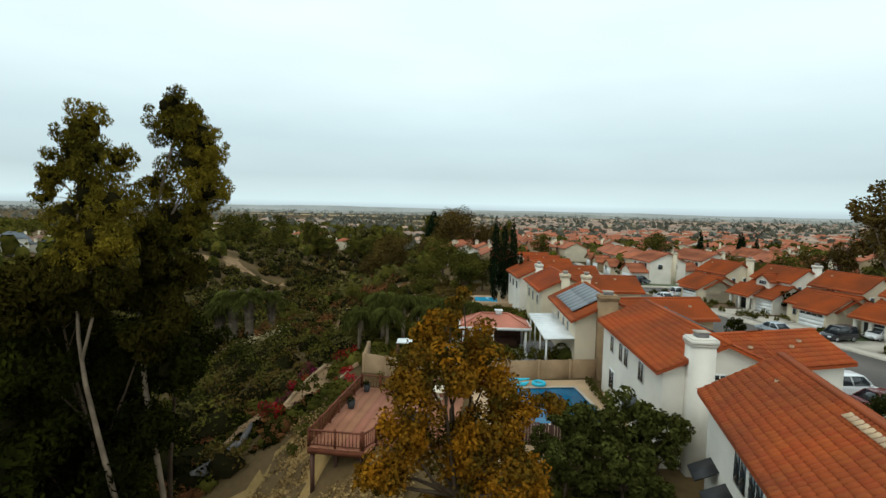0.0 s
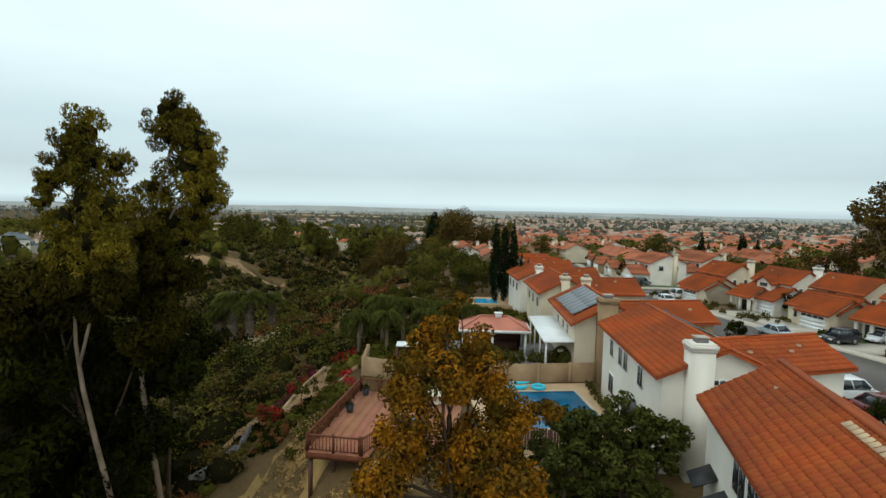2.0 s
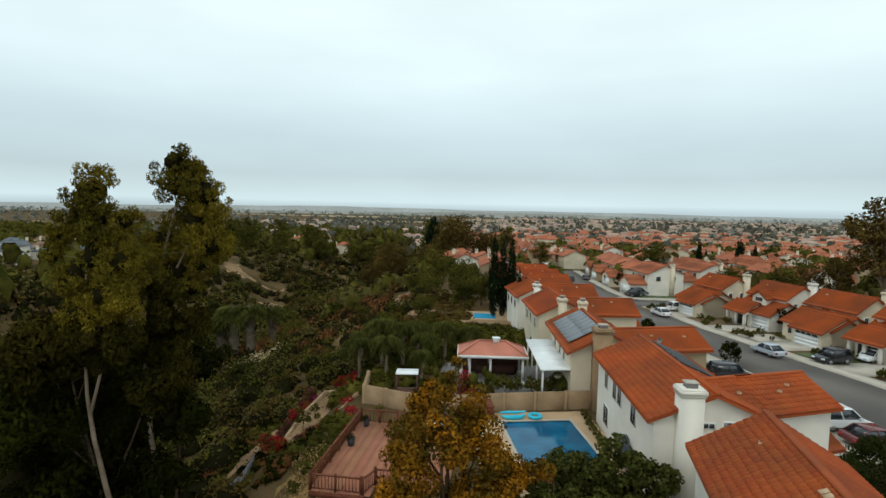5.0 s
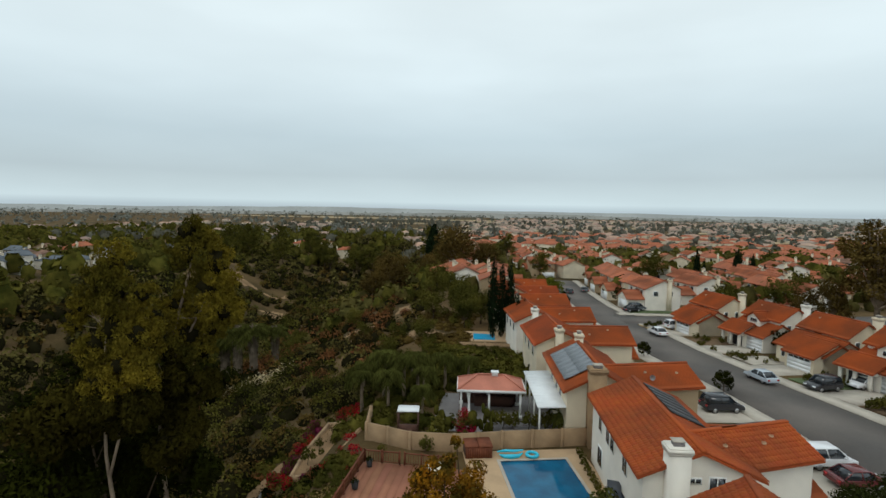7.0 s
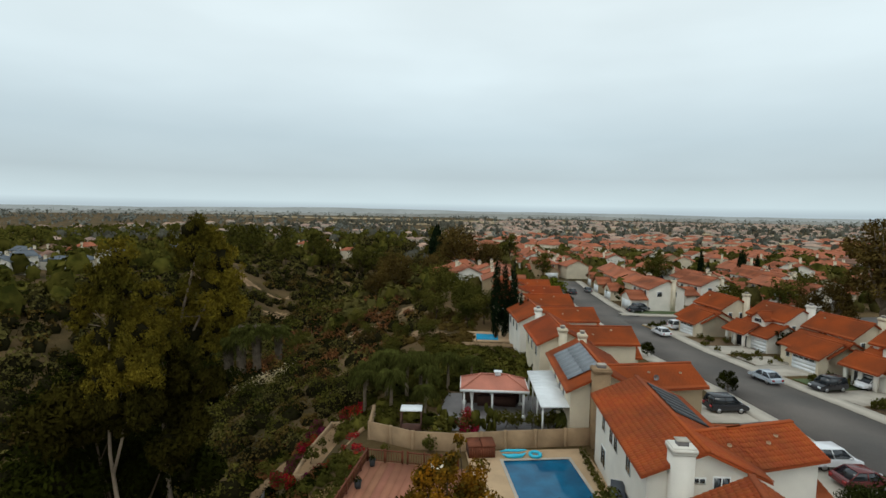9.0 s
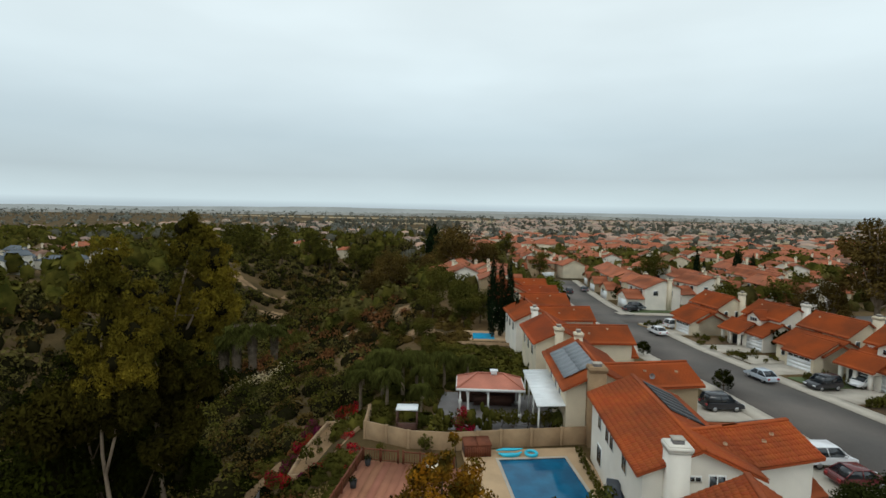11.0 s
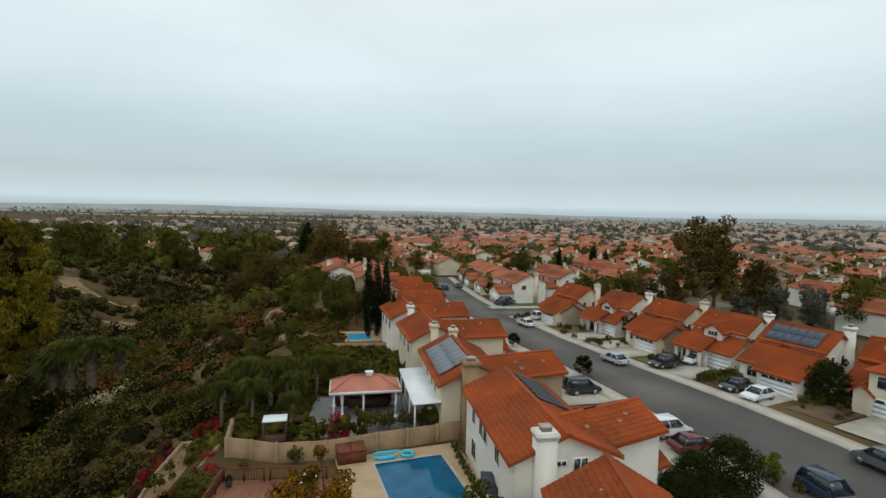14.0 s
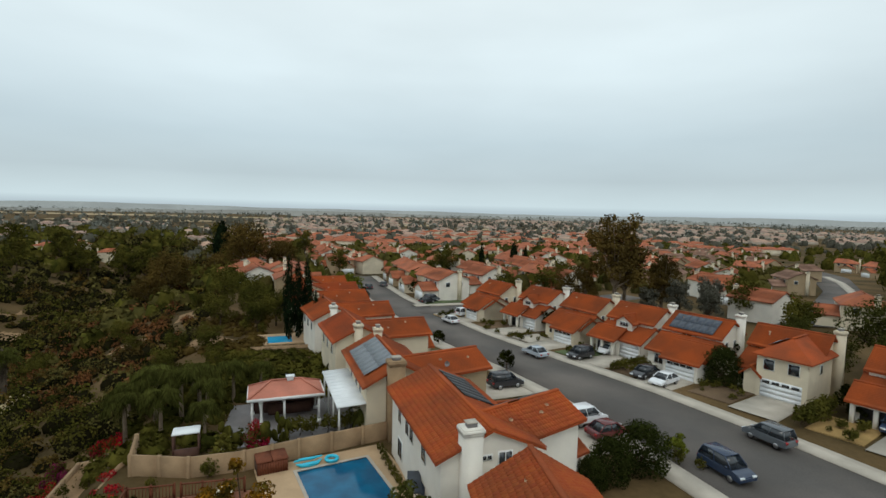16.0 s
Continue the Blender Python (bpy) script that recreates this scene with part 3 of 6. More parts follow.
def house_pool():
    h = thing("house", (7.9, 28.2, -1.0), 5, "white two-storey stucco house beside the pool, with terracotta roofs", "house")
    block(h, 0, 6.4, 0, 12.4, 5.6, 1.4, "y", M["white"], M["tile"], pieces=300, fine=True)
    block(h, 0.4, 4.0, -1.9, 2.3, 5.65, 1.05, "x", M["white"], M["tile"], fine=True, m=WING)
    block(h, 3.6, 8.1, -2.2, 2.4, 5.6, 1.1, "x", M["white"], M["tile"], fine=True, m=WING)
    block(h, 7.9, 9.4, -1.6, 1.4, 2.7, 0.9, "x", M["white"], M["tile"], m=WING)
    block(h, 5.0, 10.5, 7.6, 12.2, 2.7, 1.6, "x", M["white"], M["tile"])
    chimney(h, 1.15, 2.35, -0.8, 0.2, -1.0, 7.45, M["white"], "broad white stucco chimney on the gable")
    for y, z, w in ((9.8, 3.6, 0.9), (7.6, 3.6, 0.9), (6.4, 3.6, 0.9), (3.4, 3.6, 1.0), (9.6, 0.9, 1.3), (5.3, 0.4, 1.0)):
        window(h, (0, y, z), w, 1.3 if z > 1 else 1.5, -90, 2)
    part("door", mesh("door", *box(-0.06, 0.02, 3.0, 4.4, 0, 2.1), M["panel"]), h, "dark blue patio door")
    part("awning", mesh("awning", *beam((-0.9, 2.4, 2.2), (-0.3, 4.6, 2.4), 0.9, 0.12), M["panel"]), h, "navy blue awning")
    window(h, (2.95, 0, 4.95), 0.75, 0.4, 0, 2)
    window(h, (4.2, 0, 4.25), 1.0, 1.2, 0, 2)
    c, s = 3.2 / math.hypot(3.2, 1.4), 1.4 / math.hypot(3.2, 1.4)
    solar(h, (5.9, 5.6, 5.85), (0, 1, 0), (-c, 0, s), 6, 1, M["black"], 1.0, 2.5)
    u_ = WING.to_3x3() @ Vector((-1, 0, 0))
    v_ = WING.to_3x3() @ Vector((0, -0.902, 0.431))
    solar(h, tuple(WING @ Vector((8.0, 2.1, 5.76))), u_, v_, 5, 1, M["black"], 1.0, 1.9)
    for p in ((2.4, -1.0, 6.14), (5.2, -1.2, 6.1), (6.2, -0.8, 6.28)):
        vent(h, *(WING @ Vector(p)))
    return h


def house_patio():
    h = thing("house", (5.0, 43.6, -1.6), 6, "beige two-storey house with solar collectors on a terracotta roof", "house")
    block(h, 0, 6.2, 0, 11.5, 5.45, 1.6, "y", M["cream"], M["tile"])
    w_ = pose(3.2, 2.8, 0, 0, 0, 12)
    block(h, 0, 9.0, -2.4, 2.6, 5.45, 1.2, "x", M["beige"], M["tile"], m=w_)
    block(h, 6.0, 10.4, 1.5, 6.0, 2.9, 1.0, "x", M["beige"], M["tile"], m=w_)
    chimney(h, 1.7, 3.1, -1.3, -0.1, -1.0, 7.7, M["tan"], "tan stucco chimney")
    chimney(h, 2.9, 3.7, 10.4, 11.2, 5.5, 7.9, M["cream"])
    c, s = 3.1 / math.hypot(3.1, 1.6), 1.6 / math.hypot(3.1, 1.6)
    solar(h, (0.1, 9.6, 5.6), (0, -1, 0), (c, 0, s), 7, 2, M["panel_grey"], 1.15, 1.55, 0.004)
    for y in (3.0, 5.0, 7.6):
        window(h, (0, y, 3.4), 0.9, 1.2, -90, 2)
    window(h, (5.6, 0, 3.2), 0.9, 1.1, 0, 2)
    for p in ((4.4, -1.0, 6.15), (7.5, -1.2, 6.05)):
        vent(h, *(w_ @ Vector(p)))
    d = part("satellite_dish", mesh("satellite_dish", *joined([tube([(8.0, 2.0, 5.4), (8.0, 1.9, 6.1)], [0.03, 0.03]), tube([(8.0, 1.8, 6.1), (8.0, 1.6, 6.15)], [0.05, 0.26], 12)]), M["paver"]), h, "small grey satellite dish")
    return h


def house_row(at, rz, wall, seed, mirror=False):
    g = np.random.default_rng(seed)
    h = thing("house", at, rz, "two-storey stucco house with terracotta roof in a street row", "house", "row of houses by the canyon")
    w = g.uniform(9, 11)
    block(h, 0, 6.0, 0, w, 5.4, 1.45, "y", wall, M["tile"])
    x1, ze = g.uniform(11.5, 13), g.uniform(4.6, 5.3)
    block(h, 3.2, x1, 1.5, 7.0, ze, 1.3, "x", wall, M["tile"])
    block(h, 8, 13.5, 4.5, 9.5, 2.7, 1.3, "x", wall, M["tile"])
    chimney(h, 2.1, 3.0, -0.7, 0.2, -1.0, 7.3, M["white"] if seed % 2 else M["cream"])
    for y in (2.2, 5.0, 7.6):
        window(h, (0, y, 3.3), 1.0, 1.2, -90, 2)
    for x, y in ((7.0, 2.6), (9.5, 3.4)):
        vent(h, x, y, ze + 1.3 * (1 - (4.25 - y) / 2.75) + 0.05)
    return h


def house_street(at, rz, wall, kind, label, seed=0):
    """Houses with a garage towards the street. Local -x is the street side, y runs along the street."""
    h = thing("house", at, rz, label, "house", "houses across the street")
    L = 7.8
    if kind == 0:      # two storeys over the garage
        block(h, 0.0, 7.0, 0.0, 5.2, 5.2, 1.6, "x", wall, M["tile"], hip=(1, 0))
        block(h, 1.5, 8.0, 4.0, L, 2.8, 1.7, "y", wall, M["tile"])
        block(h, 4.6, 9.4, 0.3, L, 5.2, 1.9, "y", wall, M["tile"])
        block(h, 0.2, 2.6, 5.0, 6.6, 2.5, 0.7, "x", wall, M["tile"])
        garage(h, (0, 2.6, 0), 4.2, -90)
        for y in (1.4, 3.9):
            window(h, (0, y, 3.2), 1.2, 1.3, -90, 1, "white-framed upper window")
        window(h, (1.5, 7.0, 0.9), 0.9, 1.2, -90)
        window(h, (3.6, 0, 3.2), 0.8, 1.1, 0, 1)
        chimney(h, 7.9, 8.7, -0.7, 0.3, -1, 7.7, wall)
        solar(h, (3.2, 5.5, 5.5), (1, 0, 0), (0, -0.85, 0.52), 4, 1, M["panel"], 1.0, 1.6)
    elif kind == 1:    # long low roof over the garage, upper storey behind
        block(h, 0.0, 7.0, 0.0, L, 2.7, 1.75, "y", wall, M["tile"])
        block(h, -1.6, 5.2, 0.0, 4.6, 2.55, 1.8, "y", wall, M["tile"])
        block(h, 3.8, 9.6, 0.1, L - 0.1, 5.2, 1.8, "y", wall, M["tile"])
        garage(h, (-1.6, 2.3, 0), 3.8, -90)
        window(h, (3.8, 4.6, 4.35), 1.4, 0.6, -90, 2)
        window(h, (0.0, 6.2, 0.8), 1.3, 1.3, -90)
        for x in (5.4, 7.6):
            window(h, (x, 0.1, 3.2), 0.8, 1.2, 0, 1)
        chimney(h, 7.8, 8.6, -0.7, 0.3, -1, 7.9, wall)
    else:              # porch roof along the front, gabled upper window
        block(h, 0.6, 7.0, 0.0, L, 2.7, 1.7, "y", wall, M["tile"])
        block(h, 3.6, 9.4, 0.1, L - 0.1, 5.2, 1.8, "y", wall, M["tile"])
        block(h, -0.6, 4.0, 3.6, L + 0.2, 2.6, 1.3, "y", wall, M["tile"], z0=2.0)
        for y in (4.0, 5.9, 7.8):
            part("porch_post", mesh("porch_post", *box(-0.5, -0.1, y - 0.2, y + 0.2, -0.5, 2.45), wall), h)
        block(h, 2.2, 5.0, 2.6, 5.4, 5.0, 0.9, "x", wall, M["tile"])
        window(h, (2.2, 4.0, 4.2), 1.5, 0.7, -90, 3)
        garage(h, (0.6, 1.8, 0), 3.2, -90, False)
        # No opening here: a black panel stands in for the carport's inner shade.
        part("garage_mouth", mesh("garage_mouth", *box(0.52, 0.62, 4.4, 7.4, 0, 2.2), M["black"]), h, "flat black panel painting in an open carport's shade")
        for x in (5.2, 7.4):
            window(h, (x, 0.1, 3.2), 0.8, 1.2, 0, 1)
        chimney(h, 7.4, 8.2, -0.7, 0.3, -1, 7.8, wall)
    for p in ((5.6, 6.2, 6.4), (7.9, 3.0, 6.3)):
        vent(h, *p)
    return h


house_near()
house_pool()
house_patio()
for (x, y, rz), wall, seed in (((2.8, 58.5, 9), M["cream"], 2), ((0.4, 72.5, 11), M["white"], 3), ((-2.2, 86, 13), M["cream"], 4), ((-3.4, 101, 12), M["cream"], 5), ((-4.6, 116, 9), M["beige"], 6)):
    house_row((x, y, land1(x + 4, y + 4)), rz, wall, seed)
for (x, y, rz), wall, kind, lab in (
        ((57.0, 32.0, 22), M["white"], 2, "white house with a terracotta roof and flower garden"),
        ((52.5, 43.0, 22), M["cream"], 0, "cream two-storey house with an arched-pane garage door"),
        ((47.8, 52.8, 21), M["white"], 1, "white house with solar panels on its terracotta roof"),
        ((45.0, 62.5, 20), M["white"], 2, "white house with an open carport and a low gable"),
        ((41.8, 73.0, 19), M["cream"], 1, "cream house with a small gabled dormer window"),
        ((38.5, 84.0, 18), M["white"], 2, "white house with a terracotta porch roof"),
        ((33.0, 95.0, 17), M["cream"], 1, "yellowish house with a low terracotta garage roof")):
    hs = house_street((x, y, land1(x + 3, y + 3) + 0.1), rz, wall, kind, lab)
    if "solar" in lab:
        c_, s_ = 3.0 / math.hypot(3.0, 1.9), 1.9 / math.hypot(3.0, 1.9)
        solar(hs, (3.7, 7.2, 5.2), (0, -1, 0), (c_, 0, s_), 6, 2, M["panel"], 1.02, 1.45)


# ---- back gardens ----
YARD = -1.05


def slab(pts, z, thick, material, name, label, category, kind="", parent=None):
    """A flat slab over a plan outline."""
    bm = bmesh.new()
    a = [bm.verts.new((x, y, z)) for x, y in pts]
    b = [bm.verts.new((x, y, z - thick)) for x, y in pts]
    bm.faces.new(a)
    bm.faces.new(b[::-1])
    for i in range(len(pts)):
        j = (i + 1) % len(pts)
        bm.faces.new([a[i], b[i], b[j], a[j]])
    bmesh.ops.recalc_face_normals(bm, faces=bm.faces)
    me = bpy.data.meshes.new(name)
    bm.to_mesh(me)
    bm.free()
    me.materials.append(material)
    if parent:
        return part(name, me, parent, label)
    return thing(name, label=label, category=category, kind=kind, data=me)


def turned(x, y, rz, cx, cy):
    c, s = math.cos(radians(rz)), math.sin(radians(rz))
    return cx + x * c - y * s, cy + x * s + y * c


def garden_wall(line, z, h, label, t=0.22):
    w = thing("garden_wall", label=label, category="wall")
    for (a, b) in zip(line[:-1], line[1:]):
        L = math.dist(a, b)
        n = max(1, round(L / 2.6))
        za, zb = (a[2] if len(a) > 2 else z), (b[2] if len(b) > 2 else z)
        for k in range(n):
            p, q = [np.array(a[:2]) + (np.array(b[:2]) - np.array(a[:2])) * s for s in (k / n, (k + 1) / n)]
            zp, zq = za + (zb - za) * k / n, za + (zb - za) * (k + 1) / n
            d = (q - p) / np.linalg.norm(q - p)
            o = np.array((-d[1], d[0])) * t / 2
            v = np.array([(*(p - o), zp - 1.6), (*(q - o), zq - 1.6), (*(q + o), zq - 1.6), (*(p + o), zp - 1.6),
                          (*(p - o), zp + h), (*(q - o), zq + h), (*(q + o), zq + h), (*(p + o), zp + h)])
            part("panel", mesh("panel", v, BOX_F, M["tan"]), w)
            part("pilaster", mesh("pilaster", *joined([box(p[0] - 0.16, p[0] + 0.16, p[1] - 0.16, p[1] + 0.16, zp - 1.6, zp + h + 0.05, 0.02)]), M["tan"]), w)
    return w


# swimming pool, its paving and water
PC, PR = (2.8, 36.2), 14
ring = [((-5.6, -8.5), (-3.0, 5.0)), ((3.0, -8.5), (4.6, 5.0)), ((-3.0, 3.5), (3.0, 5.0)), ((-3.0, -8.5), (3.0, -3.6))]
pool = thing("swimming_pool", label="rectangular blue swimming pool set in beige paving", category="pool")
for (a, b), (c, d) in ring:
    slab([turned(a, b, PR, *PC), turned(c, b, PR, *PC), turned(c, d, PR, *PC), turned(a, d, PR, *PC)], YARD + 0.14, 0.5, M["pooldeck"], "paving", "", "", parent=pool)
slab([turned(x, y, PR, *PC) for x, y in ((-3.02, -3.62), (3.02, -3.62), (3.02, 3.52), (-3.02, 3.52))], YARD + 0.06, 0.04, M["water"], "water", "clear blue pool water", "", parent=pool)
for a, b, c, d in ((-3.0, -3.6, -2.75, 3.5), (2.75, -3.6, 3.0, 3.5), (-2.75, 3.25, 2.75, 3.5), (-2.75, -3.6, 2.75, -3.35)):
    slab([turned(a, b, PR, *PC), turned(c, b, PR, *PC), turned(c, d, PR, *PC), turned(a, d, PR, *PC)], YARD + 0.165, 0.05, M["concrete"], "coping", "pale pool coping", "", parent=pool)


# inflatable float and ring beside the pool
fx, fy = turned(-1.7, 3.9, PR, *PC)
fl = thing("pool_float", (fx, fy, YARD + 0.15), 12, "turquoise inflatable pool float lying on the paving", "float")
part("hull", mesh("hull", *tube([(-1.0, 0, 0.22), (-0.6, -0.15, 0.12), (0, -0.2, 0.12), (0.6, -0.15, 0.13), (1.0, 0.1, 0.26)], [0.04, 0.16, 0.2, 0.16, 0.05], 10), M["tarp"], True), fl)
part("rim", mesh("rim", *tube([(-1.1, 0.3, 0.3), (-0.5, 0.35, 0.35), (0.4, 0.3, 0.35), (1.1, 0.3, 0.42)], [0.06, 0.12, 0.12, 0.06], 8), M["tarp"], True), fl)
rx, ry = turned(0.1, 3.9, PR, *PC)
rgm = [(math.cos(a) * 0.45, math.sin(a) * 0.45, 0.14) for a in np.linspace(0, 2 * math.pi, 17)]
sr = thing("swim_ring", (rx, ry, YARD + 0.15), 0, "turquoise inflatable swim ring on the paving", "float")
part("tube", mesh("tube", *tube(rgm, [0.14] * 17, 8), M["tarp"], True), sr)
part("seat", mesh("seat", *tube([(0, 0, 0.04), (0, 0, 0.1)], [0.34, 0.3], 12), M["whiteplastic"]), sr)

# garden walls
garden_wall([(-13.3, 44.4), (-12.6, 40.8), (-8.4, 39.6), (-4.6, 39.9), (-0.6, 41.2), (7.2, 43.4)], YARD, 1.55, "tan stucco block wall with low pilasters")
garden_wall([(-13.4, 44.2, -1.2), (-14.1, 41.8, -1.9), (-15.2, 38.3, -3.0)], YARD, 0.75, "sloping tan retaining wall above the bed")
garden_wall([(-15.5, 48.3, -3.2), (-18.7, 47.4, -3.4), (-18.7, 42.0, -3.5), (-18.1, 37.1, -3.6), (-15.2, 38.1, -3.5)], YARD, 0.5, "low tan retaining wall round a planted bed", 0.3)
slab([(-15.2, 38.2), (-18.0, 37.3), (-18.6, 42), (-18.6, 47.3), (-15.5, 48.2), (-13.4, 44.5)], -3.2, 2.6, M["earth"], "planting_bed", "bare earth planting bed held by low walls", "bed")

# raised deck with railings
dk = thing("sun_deck", label="large raised red-stained deck with timber railings", category="deck")
x = -11.6
while x < -4.0:
    w = 0.62
    y0 = 26.8 if x < -8.2 else 28.0
    part("deck_board", mesh("deck_board", *box(x, x + w - 0.006, y0, 36.8, YARD + 0.02, YARD + 0.10), M["deckred"]), dk)
    x += w
part("joist", mesh("joist", *joined([box(-11.6, -8.25, 26.75, 26.95, YARD - 0.28, YARD + 0.01), box(-11.65, -11.45, 26.95, 36.8, YARD - 0.28, YARD + 0.01), box(-8.2, -4.0, 27.9, 28.1, YARD - 0.28, YARD + 0.01)]), M["wood"]), dk)
for px_, py_ in ((-11.4, 27.0), (-10.2, 27.6), (-8.5, 27.0), (-11.3, 30.5), (-7.0, 28.2), (-9.6, 30.4)):
    part("leg", mesh("leg", *box(px_ - 0.1, px_ + 0.1, py_ - 0.1, py_ + 0.1, land1(px_, py_) - 0.3, YARD - 0.28), M["darkwood"]), dk)


def railing(a, b):
    a, b = Vector((*a, YARD + 0.1)), Vector((*b, YARD + 0.1))
    L = (b - a).length
    n = max(1, round(L / 1.6))
    r = part("railing", mesh("handrail", *beam(a + Vector((0, 0, 0.98)), b + Vector((0, 0, 0.98)), 0.12, 0.07), M["wood"]), dk, "stained timber railing")
    part("bottom_rail", mesh("bottom_rail", *beam(a + Vector((0, 0, 0.14)), b + Vector((0, 0, 0.14)), 0.05, 0.06), M["wood"]), r)
    for k in range(n + 1):
        p = a.lerp(b, k / n)
        part("post", mesh("post", *box(p.x - 0.06, p.x + 0.06, p.y - 0.06, p.y + 0.06, p.z, p.z + 1.12), M["wood"]), r)
    m = int(L / 0.2)
    for k in range(m):
        p = a.lerp(b, (k + 0.5) / m)
        part("baluster", mesh("baluster", *box(p.x - 0.02, p.x + 0.02, p.y - 0.02, p.y + 0.02, p.z + 0.12, p.z + 0.97), M["wood"]), r)


for a, b in (((-11.55, 26.85), (-8.4, 26.85)), ((-8.3, 26.85), (-7.9, 28.0)), ((-7.9, 28.05), (-4.2, 28.05)), ((-11.55, 26.9), (-11.55, 36.7)), ((-11.5, 36.7), (-8.6, 36.7)), ((-8.2, 36.7), (-4.1, 36.7))):
    railing(a, b)

# deck furniture
rt = thing("round_table", (-5.4, 35.6, YARD + 0.1), 0, "round cream garden table on the deck", "table")
part("tabletop", mesh("tabletop", *joined([tube([(0, 0, 0.69), (0, 0, 0.75)], [0.75, 0.75], 20), tube([(0, 0, 0.745), (0, 0, 0.755)], [0.75, 0.01], 20)]), M["cream"]), rt)
part("pedestal", mesh("pedestal", *tube([(0, 0, 0), (0, 0, 0.08), (0, 0, 0.69)], [0.35, 0.1, 0.08], 10), M["cream"]), rt)
for px_, py_, r in ((-11.0, 32.7, 0.28), (-10.9, 36.0, 0.26)):
    pt_ = thing("plant_pot", (px_, py_, YARD + 0.1), 0, "dark plastic plant pot on the deck", "pot")
    part("pot", mesh("pot", *tube([(0, 0, 0), (0, 0, 0.5), (0, 0, 0.55), (0, 0, 0.45)], [r * 0.75, r, r * 1.08, r * 0.9], 12), M["black"]), pt_)
    part("foliage", mesh("foliage", *leaves([(0, 0, 0.6)], [r * 1.1], 120, 0.07, seed=4), M["dark"]), pt_)
lg = thing("lounge_set", (-6.2, 31.4, YARD + 0.1), 8, "dark outdoor lounge table with pale cushions", "garden furniture")
part("table_top", mesh("table_top", *box(-0.9, 0.9, -0.5, 0.5, 0.42, 0.48), M["glass"]), lg)
for sx in (-0.8, 0.8):
    for sy in (-0.42, 0.42):
        part("leg", mesh("leg", *box(sx - 0.04, sx + 0.04, sy - 0.04, sy + 0.04, 0, 0.42), M["black"]), lg)
part("bench", mesh("bench", *joined([box(-0.9, 0.9, -1.5, -0.9, 0, 0.42), box(-0.9, 0.9, -1.6, -1.45, 0.42, 0.8)]), M["black"]), lg)
part("cushion", mesh("cushion", *box(-0.85, 0.85, -1.42, -0.92, 0.42, 0.54, 0.05), M["whiteplastic"]), lg)

# timber-clad spa
sp = thing("hot_tub", (-2.6, 39.6, YARD + 0.14), PR, "red-brown timber-clad hot tub with a folded cover", "hot tub")
for k in range(12):
    part("slat", mesh("slat", *box(-1.1 + 0.185 * k, -1.1 + 0.185 * k + 0.17, -0.83, -0.78, 0.02, 0.9), M["wood"]), sp)
part("body", mesh("body", *box(-1.1, 1.12, -0.78, 0.8, 0, 0.9), M["darkwood"]), sp)
part("cover", mesh("cover", *joined([box(-1.15, -0.01, -0.86, 0.85, 0.92, 1.06, 0.03), box(0.01, 1.17, -0.86, 0.85, 0.92, 1.06, 0.03)]), M["wood"]), sp, "brown padded cover")

# the neighbour's patio: paving, gazebo, white cover
slab([(-7.4, 43.6), (5.4, 45.0), (5.0, 54.6), (-7.4, 53.4)], YARD + 0.05, 0.3, M["paver"], "patio", "grey paved patio behind the garden wall", "patio", "structure")
gz = thing("gazebo", (-2.1, 49.4, YARD + 0.05), 6, "open garden pavilion with a pink tiled hip roof", "gazebo")
hw, hd, ze, zr = 3.35, 1.95, 2.75, 3.75
top = [(-hw, -hd, ze), (hw, -hd, ze), (hw, hd, ze), (-hw, hd, ze), (-hw + 2.0, 0, zr), (hw - 2.0, 0, zr)]
vs = np.array(top + [(x, y, z - 0.12) for x, y, z in top])
part("roof", mesh("roof", vs, [(0, 1, 5, 4), (2, 3, 4, 5), (1, 2, 5, 5), (3, 0, 4, 4), (6, 10, 11, 7), (8, 11, 10, 9), (0, 6, 7, 1), (1, 7, 8, 2), (2, 8, 9, 3), (3, 9, 6, 0)], M["tile_pink"]), gz)
rf = [o for o in gz.children][0]
part("fascia", mesh("fascia", *joined([box(-hw - 0.05, hw + 0.05, -hd - 0.08, -hd, ze - 0.22, ze + 0.04), box(-hw - 0.05, hw + 0.05, hd, hd + 0.08, ze - 0.22, ze + 0.04), box(-hw - 0.08, -hw, -hd, hd, ze - 0.22, ze + 0.04), box(hw, hw + 0.08, -hd, hd, ze - 0.22, ze + 0.04)]), M["trim"]), gz, "white fascia board")
for a, b in (((-hw, -hd, ze), top[4]), ((hw, -hd, ze), top[5]), ((hw, hd, ze), top[5]), ((-hw, hd, ze), top[4]), (top[4], top[5])):
    part("hip_cap", mesh("hip_cap", *beam(Vector(a) + Vector((0, 0, 0.05)), Vector(b) + Vector((0, 0, 0.05)), 0.2, 0.09), M["tile_pink"]), rf)
for cx_ in (-3.0, -0.2, 2.9):
    for cy_ in (-1.65, 1.65):
        part("column", mesh("column", *joined([box(cx_ - 0.1, cx_ + 0.1, cy_ - 0.1, cy_ + 0.1, 0.25, ze - 0.2), box(cx_ - 0.2, cx_ + 0.2, cy_ - 0.2, cy_ + 0.2, 0, 0.25)]), M["trim"]), gz, "white square column")
part("vent", mesh("vent", *joined([box(0.1, 0.7, -0.25, 0.25, zr - 0.1, zr + 0.28), box(0.0, 0.8, -0.35, 0.35, zr + 0.28, zr + 0.36)]), M["whiteplastic"]), gz, "white roof ventilator")
